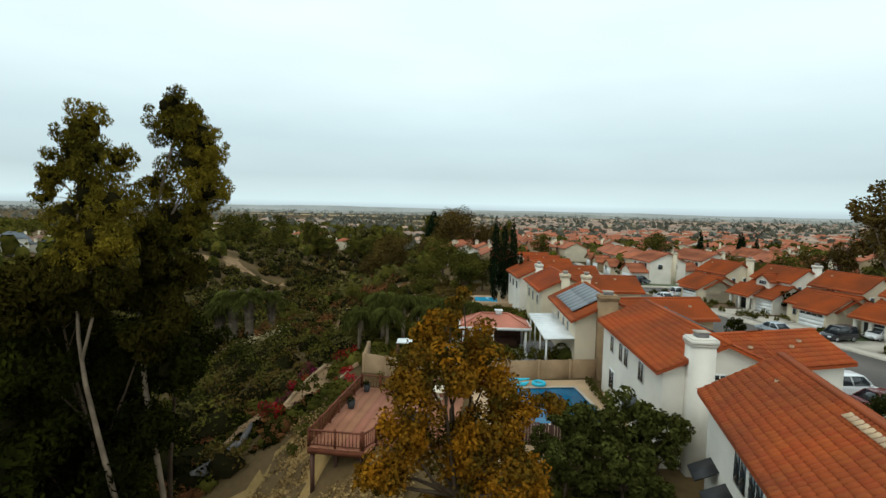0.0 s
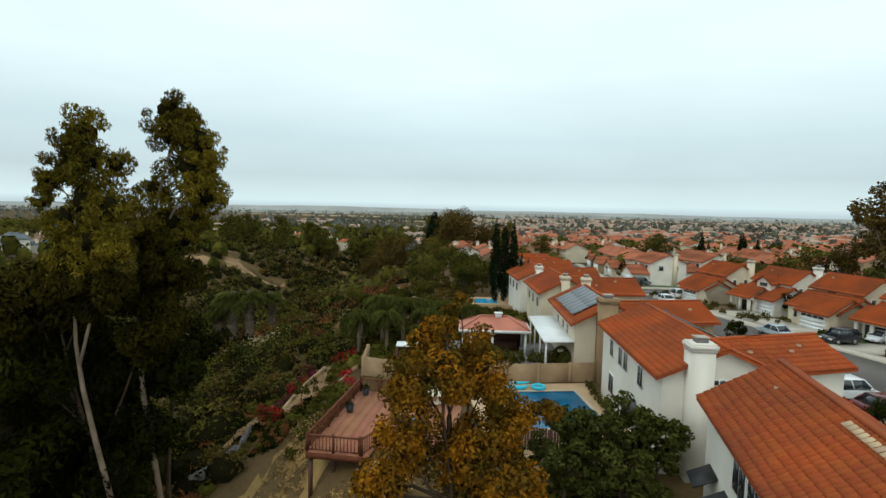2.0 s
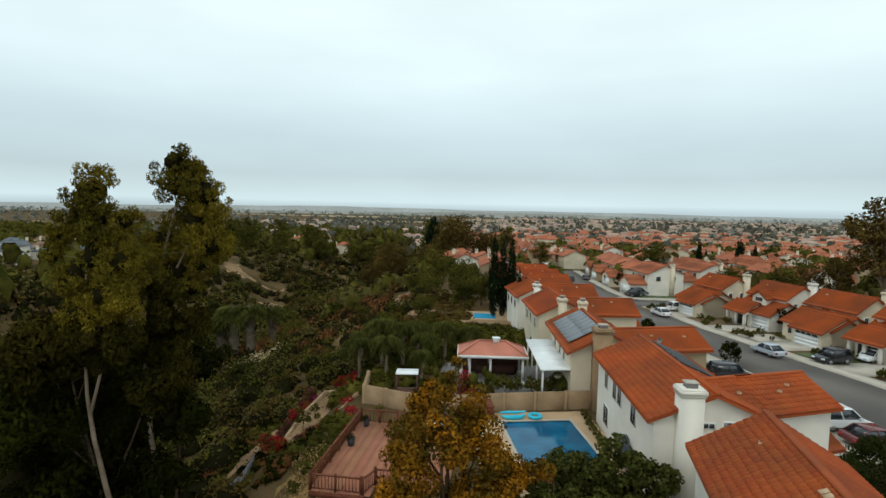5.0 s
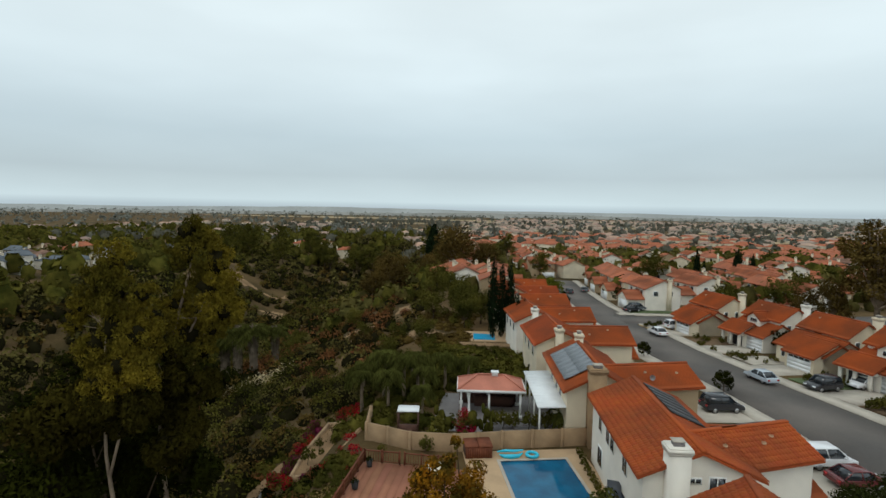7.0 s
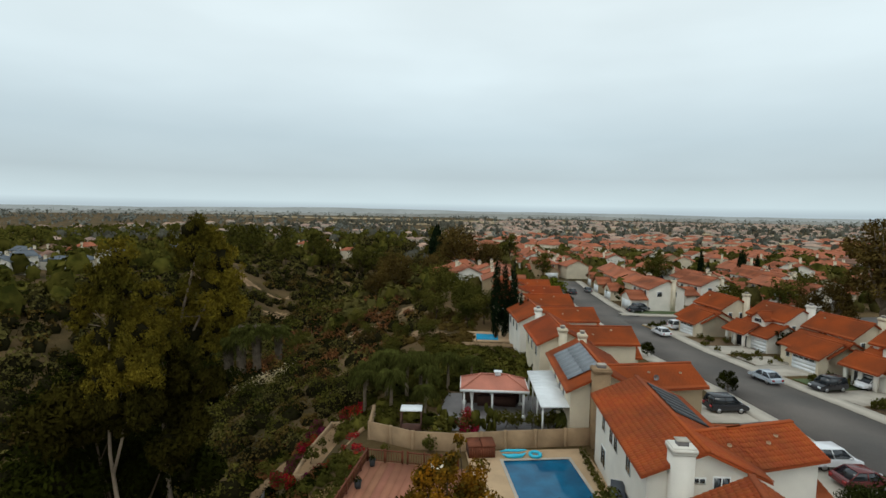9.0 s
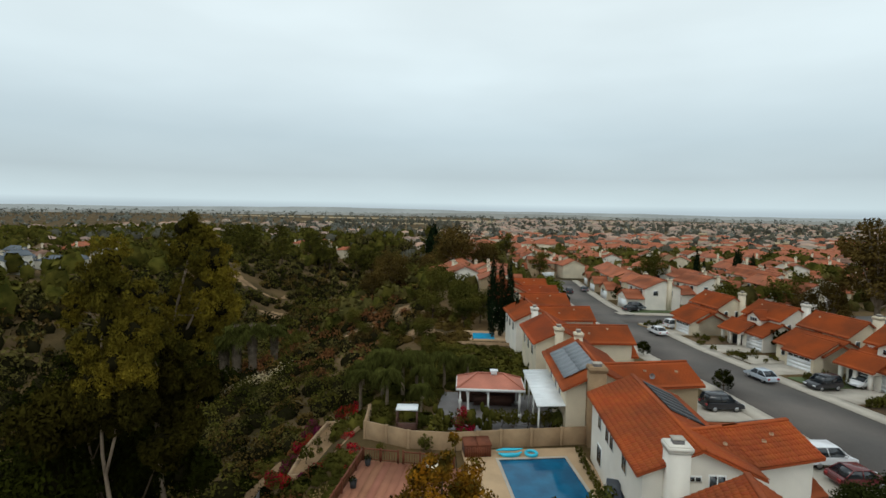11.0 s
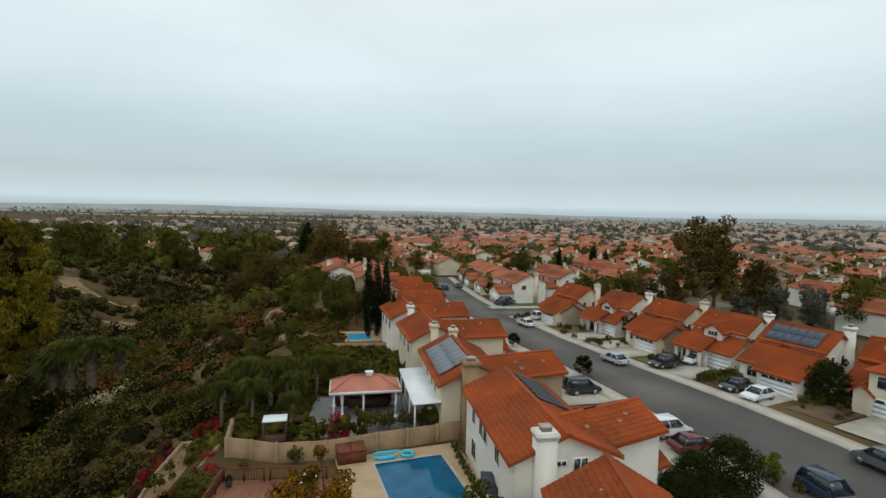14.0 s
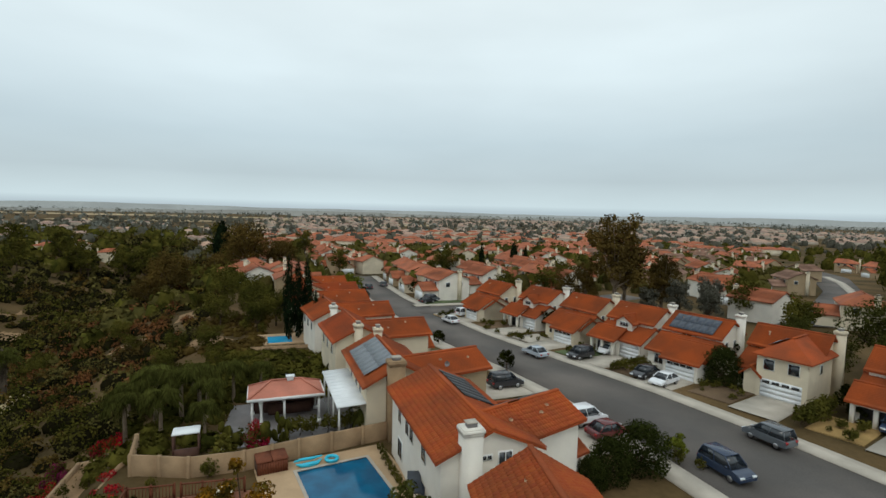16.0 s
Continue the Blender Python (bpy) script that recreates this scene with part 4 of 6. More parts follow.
part("counter", mesh("counter", *joined([box(-1.6, 2.4, 1.0, 1.5, 0, 0.95), box(-1.7, 2.5, 0.95, 1.55, 0.95, 1.0)]), M["darkwood"]), gz, "dark outdoor bar counter")
# Rear panel in a dark colour that stands in for the shaded inside.
part("back_wall", mesh("back_wall", *box(-3.2, 3.1, 1.75, 1.85, 0, 2.5), M["darkwood"]), gz)
part("curtain", mesh("curtain", *tube([(-2.2, -1.55, 0.2), (-2.2, -1.55, 1.3), (-2.25, -1.55, 2.4)], [0.16, 0.1, 0.2], 8), M["trim"]), gz, "tied white curtain")
pcv = thing("patio_cover", (3.6, 48.5, YARD + 0.05), 7, "white flat-roofed patio cover on posts", "patio cover")
part("roof", mesh("roof", np.array([(-1.75, -4.9, 2.9), (1.75, -4.9, 3.05), (1.75, 4.9, 3.2), (-1.75, 4.9, 3.05), (-1.75, -4.9, 3.02), (1.75, -4.9, 3.17), (1.75, 4.9, 3.32), (-1.75, 4.9, 3.17)]), BOX_F, M["whiteplastic"]), pcv)
for k in range(12):
    y = -4.7 + k * 0.84
    part("rib", mesh("rib", *beam((-1.7, y, 3.03 + 0.0153 * (y + 4.9)), (1.7, y, 3.18 + 0.0153 * (y + 4.9)), 0.05, 0.05), M["whiteplastic"]), pcv)
for y in (-4.6, -1.5, 1.6, 4.6):
    part("post", mesh("post", *box(-1.6, -1.45, y - 0.07, y + 0.07, 0, 2.95), M["trim"]), pcv)
# small bar shelter by the wall
bs = thing("bar_shelter", (-9.2, 42.6, YARD), 8, "small timber bar shelter with a white flat roof", "shelter")
part("roof", mesh("roof", *box(-1.0, 1.0, -0.7, 0.7, 2.3, 2.42, 0.04), M["whiteplastic"]), bs)
for sx in (-0.9, 0.9):
    for sy in (-0.6, 0.6):
        part("post", mesh("post", *box(sx - 0.06, sx + 0.06, sy - 0.06, sy + 0.06, 0, 2.3), M["darkwood"]), bs)
part("counter", mesh("counter", *box(-0.85, 0.85, -0.62, -0.3, 0, 1.05), M["darkwood"]), bs)
# blue pool of a garden further along
p2 = thing("swimming_pool", label="bright blue garden pool beside dark cypresses", category="pool")
slab([(-8.5, 79.5), (-1, 80.5), (-1.6, 87), (-9, 86)], land1(-5, 83) + 0.25, 0.5, M["pooldeck"], "paving", "", "", parent=p2)
slab([(-6.6, 80.6), (-3.0, 81), (-3.4, 84.8), (-7, 84.5)], land1(-5, 83) + 0.29, 0.1, M["water_b"], "water", "bright blue water", "", parent=p2)
garden_wall([(-9.5, 77.0), (3.0, 78.0)], land1(-3, 79), 0.5, "brown block wall behind the pool garden")
# prickly pears behind the wall
for k, (x, y) in enumerate(((-3.4, 42.4), (-2.0, 43.0), (-6.0, 42.0))):
    g2 = np.random.default_rng(300 + k)
    ca = thing("prickly_pear", (x, y, YARD - 0.3), 0, "tall green prickly pear cactus behind the garden wall", "cactus", "prickly pears")
    for j in range(13):
        z = 0.3 + 0.21 * j
        v, f = blob((0, 0, 0), 0.42, 300 + 20 * k + j, 1.25, 0.06)
        v[:, 1] *= 0.28
        a = g2.uniform(0, 3.14)
        m_ = pose(g2.normal() * 0.3 * (z / 1.6), g2.normal() * 0.3 * (z / 1.6), z, 0, g2.uniform(-30, 30), math.degrees(a))
        part("pad", mesh("pad", v, f, M["mid"], True), ca, "", m_)
# fence and shed-side clutter near the house
fc = thing("timber_fence", label="dark weathered timber fence between the gardens", category="fence")
for k in range(48):
    fx_, fy_ = -0.4 + 0.165 * k, 29.6 - 0.03 * k
    part("board", mesh("board", *box(fx_, fx_ + 0.15, fy_ - 0.015, fy_ + 0.015, YARD - 0.1, YARD + 1.55 + 0.03 * ((k * 7) % 3)), M["darkwood"]), fc)
for k in range(4):
    part("post", mesh("post", *box(-0.4 + 2.6 * k, -0.28 + 2.6 * k, 29.64 - 0.47 * k, 29.76 - 0.47 * k, YARD - 0.2, YARD + 1.7), M["darkwood"]), fc)


# ---- driveways and front yards ----
def driveway(a, b, c, d, label="pale concrete driveway"):
    thing("driveway", label=label, category="driveway", kind="structure", data=mesh("driveway", *ribbon([a, b], [d, c], 0.14, 0.3, 1.5), M["concrete"]))


for x, y, rz in ((57.0, 32.0, 22), (52.5, 43.0, 22), (47.8, 52.8, 21), (45.0, 62.5, 20), (41.8, 73.0, 19), (38.5, 84.0, 18), (33.0, 95.0, 17)):
    driveway(turned(0.3, 0.3, rz, x, y), turned(-7.2, 0.1, rz, x, y), turned(-7.2, 4.9, rz, x, y), turned(0.3, 4.7, rz, x, y))
for a, b, c, d in (((19, 36.4), (27.5, 37.5), (26.6, 42.6), (18.5, 41.6)), ((18, 50.5), (25.6, 52), (24.4, 58.6), (17.5, 57)), ((14, 66), (21.6, 68), (20, 73), (13, 71)), ((11, 80), (17.8, 82), (16.6, 87), (10, 85))):
    driveway(a, b, c, d, "pale concrete forecourt and driveway")


def lawn(pts, material, label):
    c = np.mean(pts, axis=0)
    n = len(pts)
    v = [(x, y, land1(x, y) + 0.11) for x, y in pts] + [(c[0], c[1], land1(*c) + 0.16)] + [(x, y, land1(x, y) - 0.2) for x, y in pts]
    f = [(i, (i + 1) % n, n, n) for i in range(n)] + [(i, i + n + 1, (i + 1) % n + n + 1, (i + 1) % n) for i in range(n)]
    thing("front_yard", label=label, category="yard", kind="structure", data=mesh("front_yard", v, f, material))


for x, y, rz, m_, lab in ((52.5, 43.0, 22, "soil", "bare brown front yard with stones and low shrubs"), (47.8, 52.8, 21, "soil", "brown bark-covered front yard with rocks"), (45.0, 62.5, 20, "grass", "front yard of clipped shrubs and thin lawn"),
                          (41.8, 73.0, 19, "concrete", "paved front courtyard"), (38.5, 84.0, 18, "soil", "brown front yard with low hedges"), (33.0, 95.0, 17, "straw", "dry straw-coloured lawn"), (57.0, 32.0, 22, "straw", "dry patchy lawn")):
    lawn([turned(a, b, rz, x, y) for a, b in ((-6.2, 5.2), (-0.2, 5.2), (-0.2, 9.6), (-6.2, 9.9))], M[m_], lab)
lawn([(25.0, 116.4), (31, 118.4), (38, 120.5), (36, 123), (26, 121)], M["grass"], "green corner lawn with a clipped edge")


# ---- cars ----
def car(at, rz, colour, label, tall=False, name="car"):
    """Local +x is forward."""
    paint = mat(name + "_paint", colour, 0.25, 0.05, 1.0, 8, 0.0, gloss=0.6)
    c = thing(name, at, rz, label, "car", "parked cars")
    L, W, h1, h2 = (4.1, 1.85, 1.02, 1.78) if tall else (4.1, 1.8, 0.88, 1.45)
    prof = [(-L / 2, 0.35), (-L / 2 + 0.05, h1 - 0.1), (-L / 2 + 0.25, h1), (L / 2 - 1.25, h1 + 0.02), (L / 2 - 0.25, h1 - 0.18), (L / 2, h1 - 0.35), (L / 2, 0.32)]
    n = len(prof)
    v = [(x, s * (W / 2 - (0.04 if z > h1 - 0.05 else 0)), z) for s in (-1, 1) for x, z in prof]
    bm = bmesh.new()
    bv = [bm.verts.new(p) for p in v]
    bm.faces.new(bv[:n][::-1])
    bm.faces.new(bv[n:])
    for i in range(n):
        j = (i + 1) % n
        bm.faces.new([bv[i], bv[j], bv[n + j], bv[n + i]])
    bmesh.ops.recalc_face_normals(bm, faces=bm.faces)
    bmesh.ops.bevel(bm, geom=[e_ for e_ in bm.edges if e_.calc_length() > 0.3], offset=0.06, segments=2, affect="EDGES")
    me = bpy.data.meshes.new("body")
    bm.to_mesh(me)
    bm.free()
    me.materials.append(paint)
    part("body", me, c)
    x0, x1 = (-L / 2 + 0.1, L / 2 - 0.85) if tall else (-L / 2 + 0.35, L / 2 - 0.95)
    xt0, xt1 = x0 + (0.3 if tall else 0.75), x1 - 0.75
    a, b = W / 2 - 0.07, W / 2 - 0.22
    cab = np.array([(x0, -a, h1 - 0.02), (x1, -a, h1 - 0.02), (x1, a, h1 - 0.02), (x0, a, h1 - 0.02), (xt0, -b, h2 - 0.05), (xt1, -b, h2 - 0.05), (xt1, b, h2 - 0.05), (xt0, b, h2 - 0.05)])
    part("glazing", mesh("glazing", cab, BOX_F, M["glass"]), c, "dark car windows")
    part("roof", mesh("roof", *box(xt0 - 0.06, xt1 + 0.08, -b - 0.02, b + 0.02, h2 - 0.06, h2, 0.05), paint), c)
    for s in (-1, 1):
        for p_, q_ in (((x0 + 0.03, s * a, h1), (xt0, s * b, h2 - 0.04)), ((x1 - 0.03, s * a, h1), (xt1, s * b, h2 - 0.04)), (((x0 + x1) / 2, s * (a + 0.005), h1), ((xt0 + xt1) / 2, s * (b + 0.005), h2 - 0.04))):
            part("pillar", mesh("pillar", *beam(p_, q_, 0.075), paint), c)
        part("mirror", mesh("mirror", *box(x1 - 0.45, x1 - 0.25, s * (W / 2 + 0.06) - 0.08, s * (W / 2 + 0.06) + 0.08, h1, h1 + 0.15, 0.02), paint), c)
        part("headlight", mesh("headlight", *box(L / 2 - 0.2, L / 2 + 0.015, s * (W / 2 - 0.3) - 0.2, s * (W / 2 - 0.3) + 0.2, h1 - 0.42, h1 - 0.27), M["lamp_white"]), c)
        part("tail_light", mesh("tail_light", *box(-L / 2 - 0.015, -L / 2 + 0.1, s * (W / 2 - 0.25) - 0.15, s * (W / 2 - 0.25) + 0.15, h1 - 0.32, h1 - 0.12), M["lamp_red"]), c)
        for wx in (-L / 2 + 0.85, L / 2 - 0.9):
            w = part("wheel", mesh("tyre", *tube([(wx, s * (W / 2 - 0.2), 0.33), (wx, s * (W / 2 - 0.02), 0.33), (wx, s * (W / 2), 0.33)], [0.33, 0.33, 0.28], 16), M["rubber"]), c)
            part("rim", mesh("rim", *tube([(wx, s * (W / 2 - 0.03), 0.33), (wx, s * (W / 2 + 0.01), 0.33), (wx, s * (W / 2 + 0.012), 0.33)], [0.24, 0.22, 0.02], 12), M["rim"]), w)
    return c


WHITE, BLACK, GREYC, SILVER, NAVY, MAROON = (0.75, 0.76, 0.77), (0.02, 0.02, 0.024), (0.10, 0.11, 0.12), (0.42, 0.47, 0.52), (0.025, 0.04, 0.075), (0.12, 0.02, 0.02)
for x, y, rz, col, tall, lab in (
        (31.6, 67.5, 107, SILVER, False, "silver hatchback parked along the kerb"), (25.6, 93.5, 105, WHITE, False, "white saloon parked along the kerb"),
        (30.6, 100.5, 20, WHITE, True, "white sport utility car on a driveway"), (37.6, 65.2, 200, BLACK, True, "dark sport utility car on a driveway"),
        (43.6, 67.6, 200, WHITE, False, "white car standing in an open carport"), (41.4, 55.6, 201, BLACK, False, "black saloon parked on a driveway"),
        (41.8, 52.4, 201, WHITE, False, "white saloon parked on a driveway"), (40.8, 36.6, 100, GREYC, True, "dark grey sport utility car by the kerb"),
        (32.2, 32.4, 276, NAVY, True, "dark blue off-road car by the kerb"), (26.0, 43.2, 10, WHITE, True, "white minivan on a forecourt"),
        (26.6, 40.2, 10, MAROON, False, "maroon saloon on a forecourt"), (22.0, 54.4, 12, BLACK, True, "black sport utility car on a forecourt"),
        (26.4, 118.6, 25, BLACK, False, "black saloon on a corner driveway"), (28.0, 121.2, 25, GREYC, True, "dark sport utility car on a corner driveway"),
        (15.0, 146.0, 94, BLACK, False, "dark saloon parked far along the street"), (20.0, 152.0, 94, GREYC, False, "grey saloon parked far along the street"),
        (55.5, 36.2, 205, NAVY, True, "dark blue car on a driveway")):
    car((x, y, land1(x, y) + (0.16 if tall else 0.15)), rz, col, lab, tall)


# ---- trees ----
def tree(name, at, rz, label, trunk, crown, m_bark, m_leaf, group="", core=None):
    t = thing(name, at, rz, label, "tree", group)
    part("trunk", mesh("trunk", *trunk, m_bark, True), t)
    part("crown", mesh("crown", *crown, m_leaf), t)
    # Dark lumps added inside the crown stand in for its inner shade.
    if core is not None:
        part("inner_crown", mesh("inner_crown", *core, M["foliage_shade"], True), t, "dark core added as painted shade inside the crown")
    return t


def limbs(base, tops, r0, bend=0.3, seed=1, fork=0.45):
    """A tapered trunk that splits into limbs reaching the given points."""
    g = np.random.default_rng(seed)
    base = np.array(base, float)
    mid = np.mean(tops, axis=0)
    f = base + (mid - base) * fork
    bits = [tube([base - (0, 0, 0.6), base + (f - base) * 0.3 + g.normal(size=3) * bend * 0.3, base + (f - base) * 0.65 + g.normal(size=3) * bend * 0.3, f], [r0 * 1.25, r0, r0 * 0.85, r0 * 0.7], 8)]
    for p in tops:
        p = np.array(p, float)
        m = f + (p - f) * 0.5 + g.normal(size=3) * bend
        bits.append(tube([f, m, p], [r0 * 0.5, r0 * 0.3, r0 * 0.08], 6))
    return joined(bits)


def mast(base, tops, r0, seed=1):
    """A slender trunk to the highest clump, with side branches to the others."""
    g = np.random.default_rng(seed)
    base, tops = np.array(base, float), np.array(tops, float)
    top = tops[np.argmax(tops[:, 2])]
    q = np.linspace(0, 1, 9)
    line = base + (top - base) * q[:, None] + np.stack([np.sin(q * 5 + seed) * 0.35, np.cos(q * 4 + seed) * 0.3, 0 * q], 1) * np.sin(q * 3.14)[:, None]
    line[0, 2] -= 0.8
    bits = [tube(line, list(r0 * (1.25 - 1.05 * q)), 9)]
    for p in tops:
        z = max(p[2] - g.uniform(1.6, 3.2), base[2] + 0.4 * (top[2] - base[2]))
        f = np.array([np.interp(z, line[:, 2], line[:, k]) for k in range(2)] + [z])
        bits.append(tube([f, f + (p - f) * 0.5 + g.normal(size=3) * 0.15, p], [r0 * 0.28, r0 * 0.2, r0 * 0.06], 6))
    return joined(bits)


def clumps(data, per=5, seed=0, k=0.55, far=0.8):
    """Breaks each round clump into smaller ones."""
    g = np.random.default_rng(seed)
    c, r = [], []
    for x, y, z, rad in data:
        for _ in range(per):
            d = g.normal(size=3)
            d /= np.linalg.norm(d)
            c.append(np.array((x, y, z)) + d * rad * g.uniform(0.35, far))
            r.append(rad * k * g.uniform(0.6, 1.15) * (1.0 if far < 0.9 else g.uniform(0.5, 1.1)))
    return np.array(c), np.array(r)


# crowns of the two tall eucalypts: x, y, z and radius of each clump
EUC_A = [(-18.6, 25.1, 18.0, 1.1), (-18.3, 25.2, 16.9, 1.4), (-17.1, 25.2, 16.2, 1.5), (-17.3, 25.1, 14.7, 1.4), (-16.4, 25.0, 13.4, 1.1), (-17.0, 24.9, 12.4, 0.8),
         (-19.3, 24.9, 13.8, 0.9), (-18.5, 24.8, 12.0, 1.3), (-17.6, 24.7, 11.2, 0.9), (-19.6, 24.6, 11.0, 1.3), (-18.8, 24.4, 9.6, 1.3), (-17.2, 24.4, 9.4, 0.9), (-19.8, 24.2, 8.0, 1.4), (-18.0, 24.2, 7.4, 1.3)]
EUC_B = [(-21.0, 22.1, 16.3, 1.2), (-21.4, 22.0, 15.2, 1.1), (-20.4, 21.9, 15.0, 0.8), (-23.0, 22.0, 13.7, 0.6), (-22.5, 21.9, 14.1, 0.7), (-23.1, 21.8, 12.9, 0.5), (-19.1, 22.0, 14.8, 0.8), (-20.5, 21.8, 13.2, 1.5),
         (-19.5, 21.8, 12.7, 1.4), (-21.5, 21.7, 12.2, 1.2), (-20.1, 21.6, 11.2, 1.5), (-21.2, 21.6, 10.3, 1.4), (-19.0, 21.7, 10.8, 1.2), (-22.1, 21.5, 9.0, 1.3), (-20.4, 21.4, 8.6, 1.5), (-18.9, 21.4, 8.9, 1.1)]
LOW = [(-22.9, 20.9, 8.2, 2.0), (-25.6, 26.0, 6.4, 2.4), (-18.4, 22.8, 6.4, 1.5), (-23.4, 21.0, 4.8, 2.6), (-22.4, 25.4, 3.4, 2.6), (-18.4, 24.4, 4.0, 1.8), (-24.6, 21.5, 0.8, 3.1), (-22.2, 24.2, -0.6, 3.1), (-18.8, 23.6, 0.9, 1.7), (-25.2, 23.1, -3.2, 3.4), (-19.7, 22.6, -1.8, 2.2)]
AMBER = [(-2.9, 22.5, 8.3, 0.8), (-3.8, 23.7, 6.9, 1.2), (-2.0, 24.6, 6.2, 1.5), (-4.5, 22.4, 5.8, 1.2), (-1.2, 23.8, 4.9, 1.6), (-3.2, 22.7, 4.5, 2.0), (-5.6, 23.4, 4.1, 0.9), (-0.1, 24.1, 3.0, 1.5), (-4.8, 22.1, 2.1, 1.7), (-1.5, 24.0, 1.2, 2.5), (1.4, 24.2, 3.6, 0.9), (-6.0, 22.8, -0.2, 1.5), (-2.8, 23.6, -0.8, 2.3), (0.7, 23.2, 0.1, 1.5), (-7.1, 22.9, -0.2, 0.7), (-2.6, 24.5, 8.7, 0.4)]


def away(data, s):
    """The same crown, s times as far from the start of the walk."""
    return [(x * s, y * s, 12.8 + (z - 12.8) * s, r * s) for x, y, z, r in data]


AMBER = away(AMBER, 0.79)


def local(data, at):
    return [(x - at[0], y - at[1], z - at[2], r) for x, y, z, r in data]


def big_tree(name, at, label, data, r0, bark, leaf, count, size, seed, stretch=1.0, droop=0.0, per=6, fork=0.45, k=0.55, slim=False, solid=False):
    d = local(data, at)
    c, r = clumps(d, per, seed, k)
    trunk = (mast if slim else limbs)((0, 0, 0), [p[:3] for p in d], r0, seed=seed)
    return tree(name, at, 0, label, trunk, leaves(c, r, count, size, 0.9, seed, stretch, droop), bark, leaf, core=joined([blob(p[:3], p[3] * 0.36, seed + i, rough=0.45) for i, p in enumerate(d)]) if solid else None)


def gum(at, label, data, stem, forks, r0, count, size, seed, leafm):
    """A slender gum: the stem's bends, forks that leave it, and a limb to every clump."""
    stem = np.array([(stem[0][0] + 0.5, stem[0][1], land1(*at[:2]) - 0.8)] + list(stem), float)
    q = np.linspace(0, 1, len(stem))
    bits = [tube(stem, list(r0 * (1.2 - 0.75 * q)), 9)]
    for line in forks:
        bits.append(tube(line, list(np.linspace(r0 * 0.62, r0 * 0.4, len(line))), 8))
    ends = np.concatenate([stem[2:]] + [np.array(l, float)[1:] for l in forks])
    g = np.random.default_rng(seed)
    for x, y, z, r in data:
        p = np.array((x, y, z))
        low = ends[ends[:, 2] < z + 0.4]
        f = low[np.argmin(np.linalg.norm(low - p, axis=1))] if len(low) else ends[0]
        bits.append(tube([f, f + (p - f) * 0.5 + g.normal(size=3) * 0.2, p + (0, 0, r * 0.4)], [r0 * 0.36, r0 * 0.24, r0 * 0.06], 6))
    tv, tf = joined(bits)
    c, r = clumps(data, 24, seed, 0.42, 1.08)
    cv, cf = leaves(c, r, count, size, 0.95, seed, 1.7, 0.9)
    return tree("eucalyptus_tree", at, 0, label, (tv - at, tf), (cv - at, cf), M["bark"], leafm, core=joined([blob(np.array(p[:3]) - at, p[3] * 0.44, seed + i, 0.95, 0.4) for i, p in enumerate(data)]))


A_AT, B_AT = (-17.6, 23.4, land1(-17.6, 23.4)), (-18.2, 20.9, land1(-18.2, 20.9))
gum(A_AT, "tall eucalyptus with pale bare trunk and olive hanging foliage", [p for p in EUC_A if p[2] > 10.5], [(-18.3, 23.5, -2.5), (-19.4, 23.8, 2.9), (-19.8, 24.0, 6.7), (-19.8, 24.3, 9.8), (-19.0, 24.6, 13.0), (-18.2, 25.0, 16.6)],
    [[(-19.8, 24.3, 9.8), (-18.6, 24.6, 11.6), (-17.4, 25.0, 14.2)]], 0.14, 34000, 0.058, 11, M["euc"])
gum(B_AT, "tall forked eucalyptus with pale trunks and olive foliage", [p for p in EUC_B if p[2] > 10.0], [(-18.9, 21.0, -1.5), (-19.8, 21.1, 1.5), (-20.5, 21.2, 4.0), (-20.7, 21.25, 5.1), (-20.9, 21.3, 6.2), (-21.1, 21.5, 10.0), (-21.0, 21.9, 14.6)],
    [[(-20.7, 21.25, 5.1), (-20.2, 21.4, 7.2), (-20.4, 21.6, 9.5), (-19.7, 21.8, 12.4)]], 0.125, 38000, 0.056, 12, M["euc"])
# Lower clumps go on added trees whose darker leaves stand in for shade.
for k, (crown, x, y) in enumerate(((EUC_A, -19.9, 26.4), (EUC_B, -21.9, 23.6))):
    big_tree("eucalyptus_tree", (x, y, land1(x, y)), "lower eucalyptus with drooping olive leaves, shade put into their colour", [p for p in crown if p[2] <= 10.5 - 0.5 * k], 0.14, M["bark_dark"], M["euc_shade"], 14000, 0.09, 17 + k, 1.7, 0.9, slim=True, per=15, k=0.5, solid=True)
# Slope trees in darkened leaf colours that imitate the shade below the crowns.
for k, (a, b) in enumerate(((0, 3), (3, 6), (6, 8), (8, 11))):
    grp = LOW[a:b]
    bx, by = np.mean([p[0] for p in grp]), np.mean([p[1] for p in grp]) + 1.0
    big_tree("eucalyptus_tree", (bx, by, land1(bx, by)), "dense eucalyptus on the canyon slope, shade put into its leaf colour", grp, 0.2, M["bark_dark"], M["euc_shade"] if k < 1 else M["dark"], 15000, 0.115, 30 + k, 1.5, 0.5, per=16, k=0.5, solid=True)
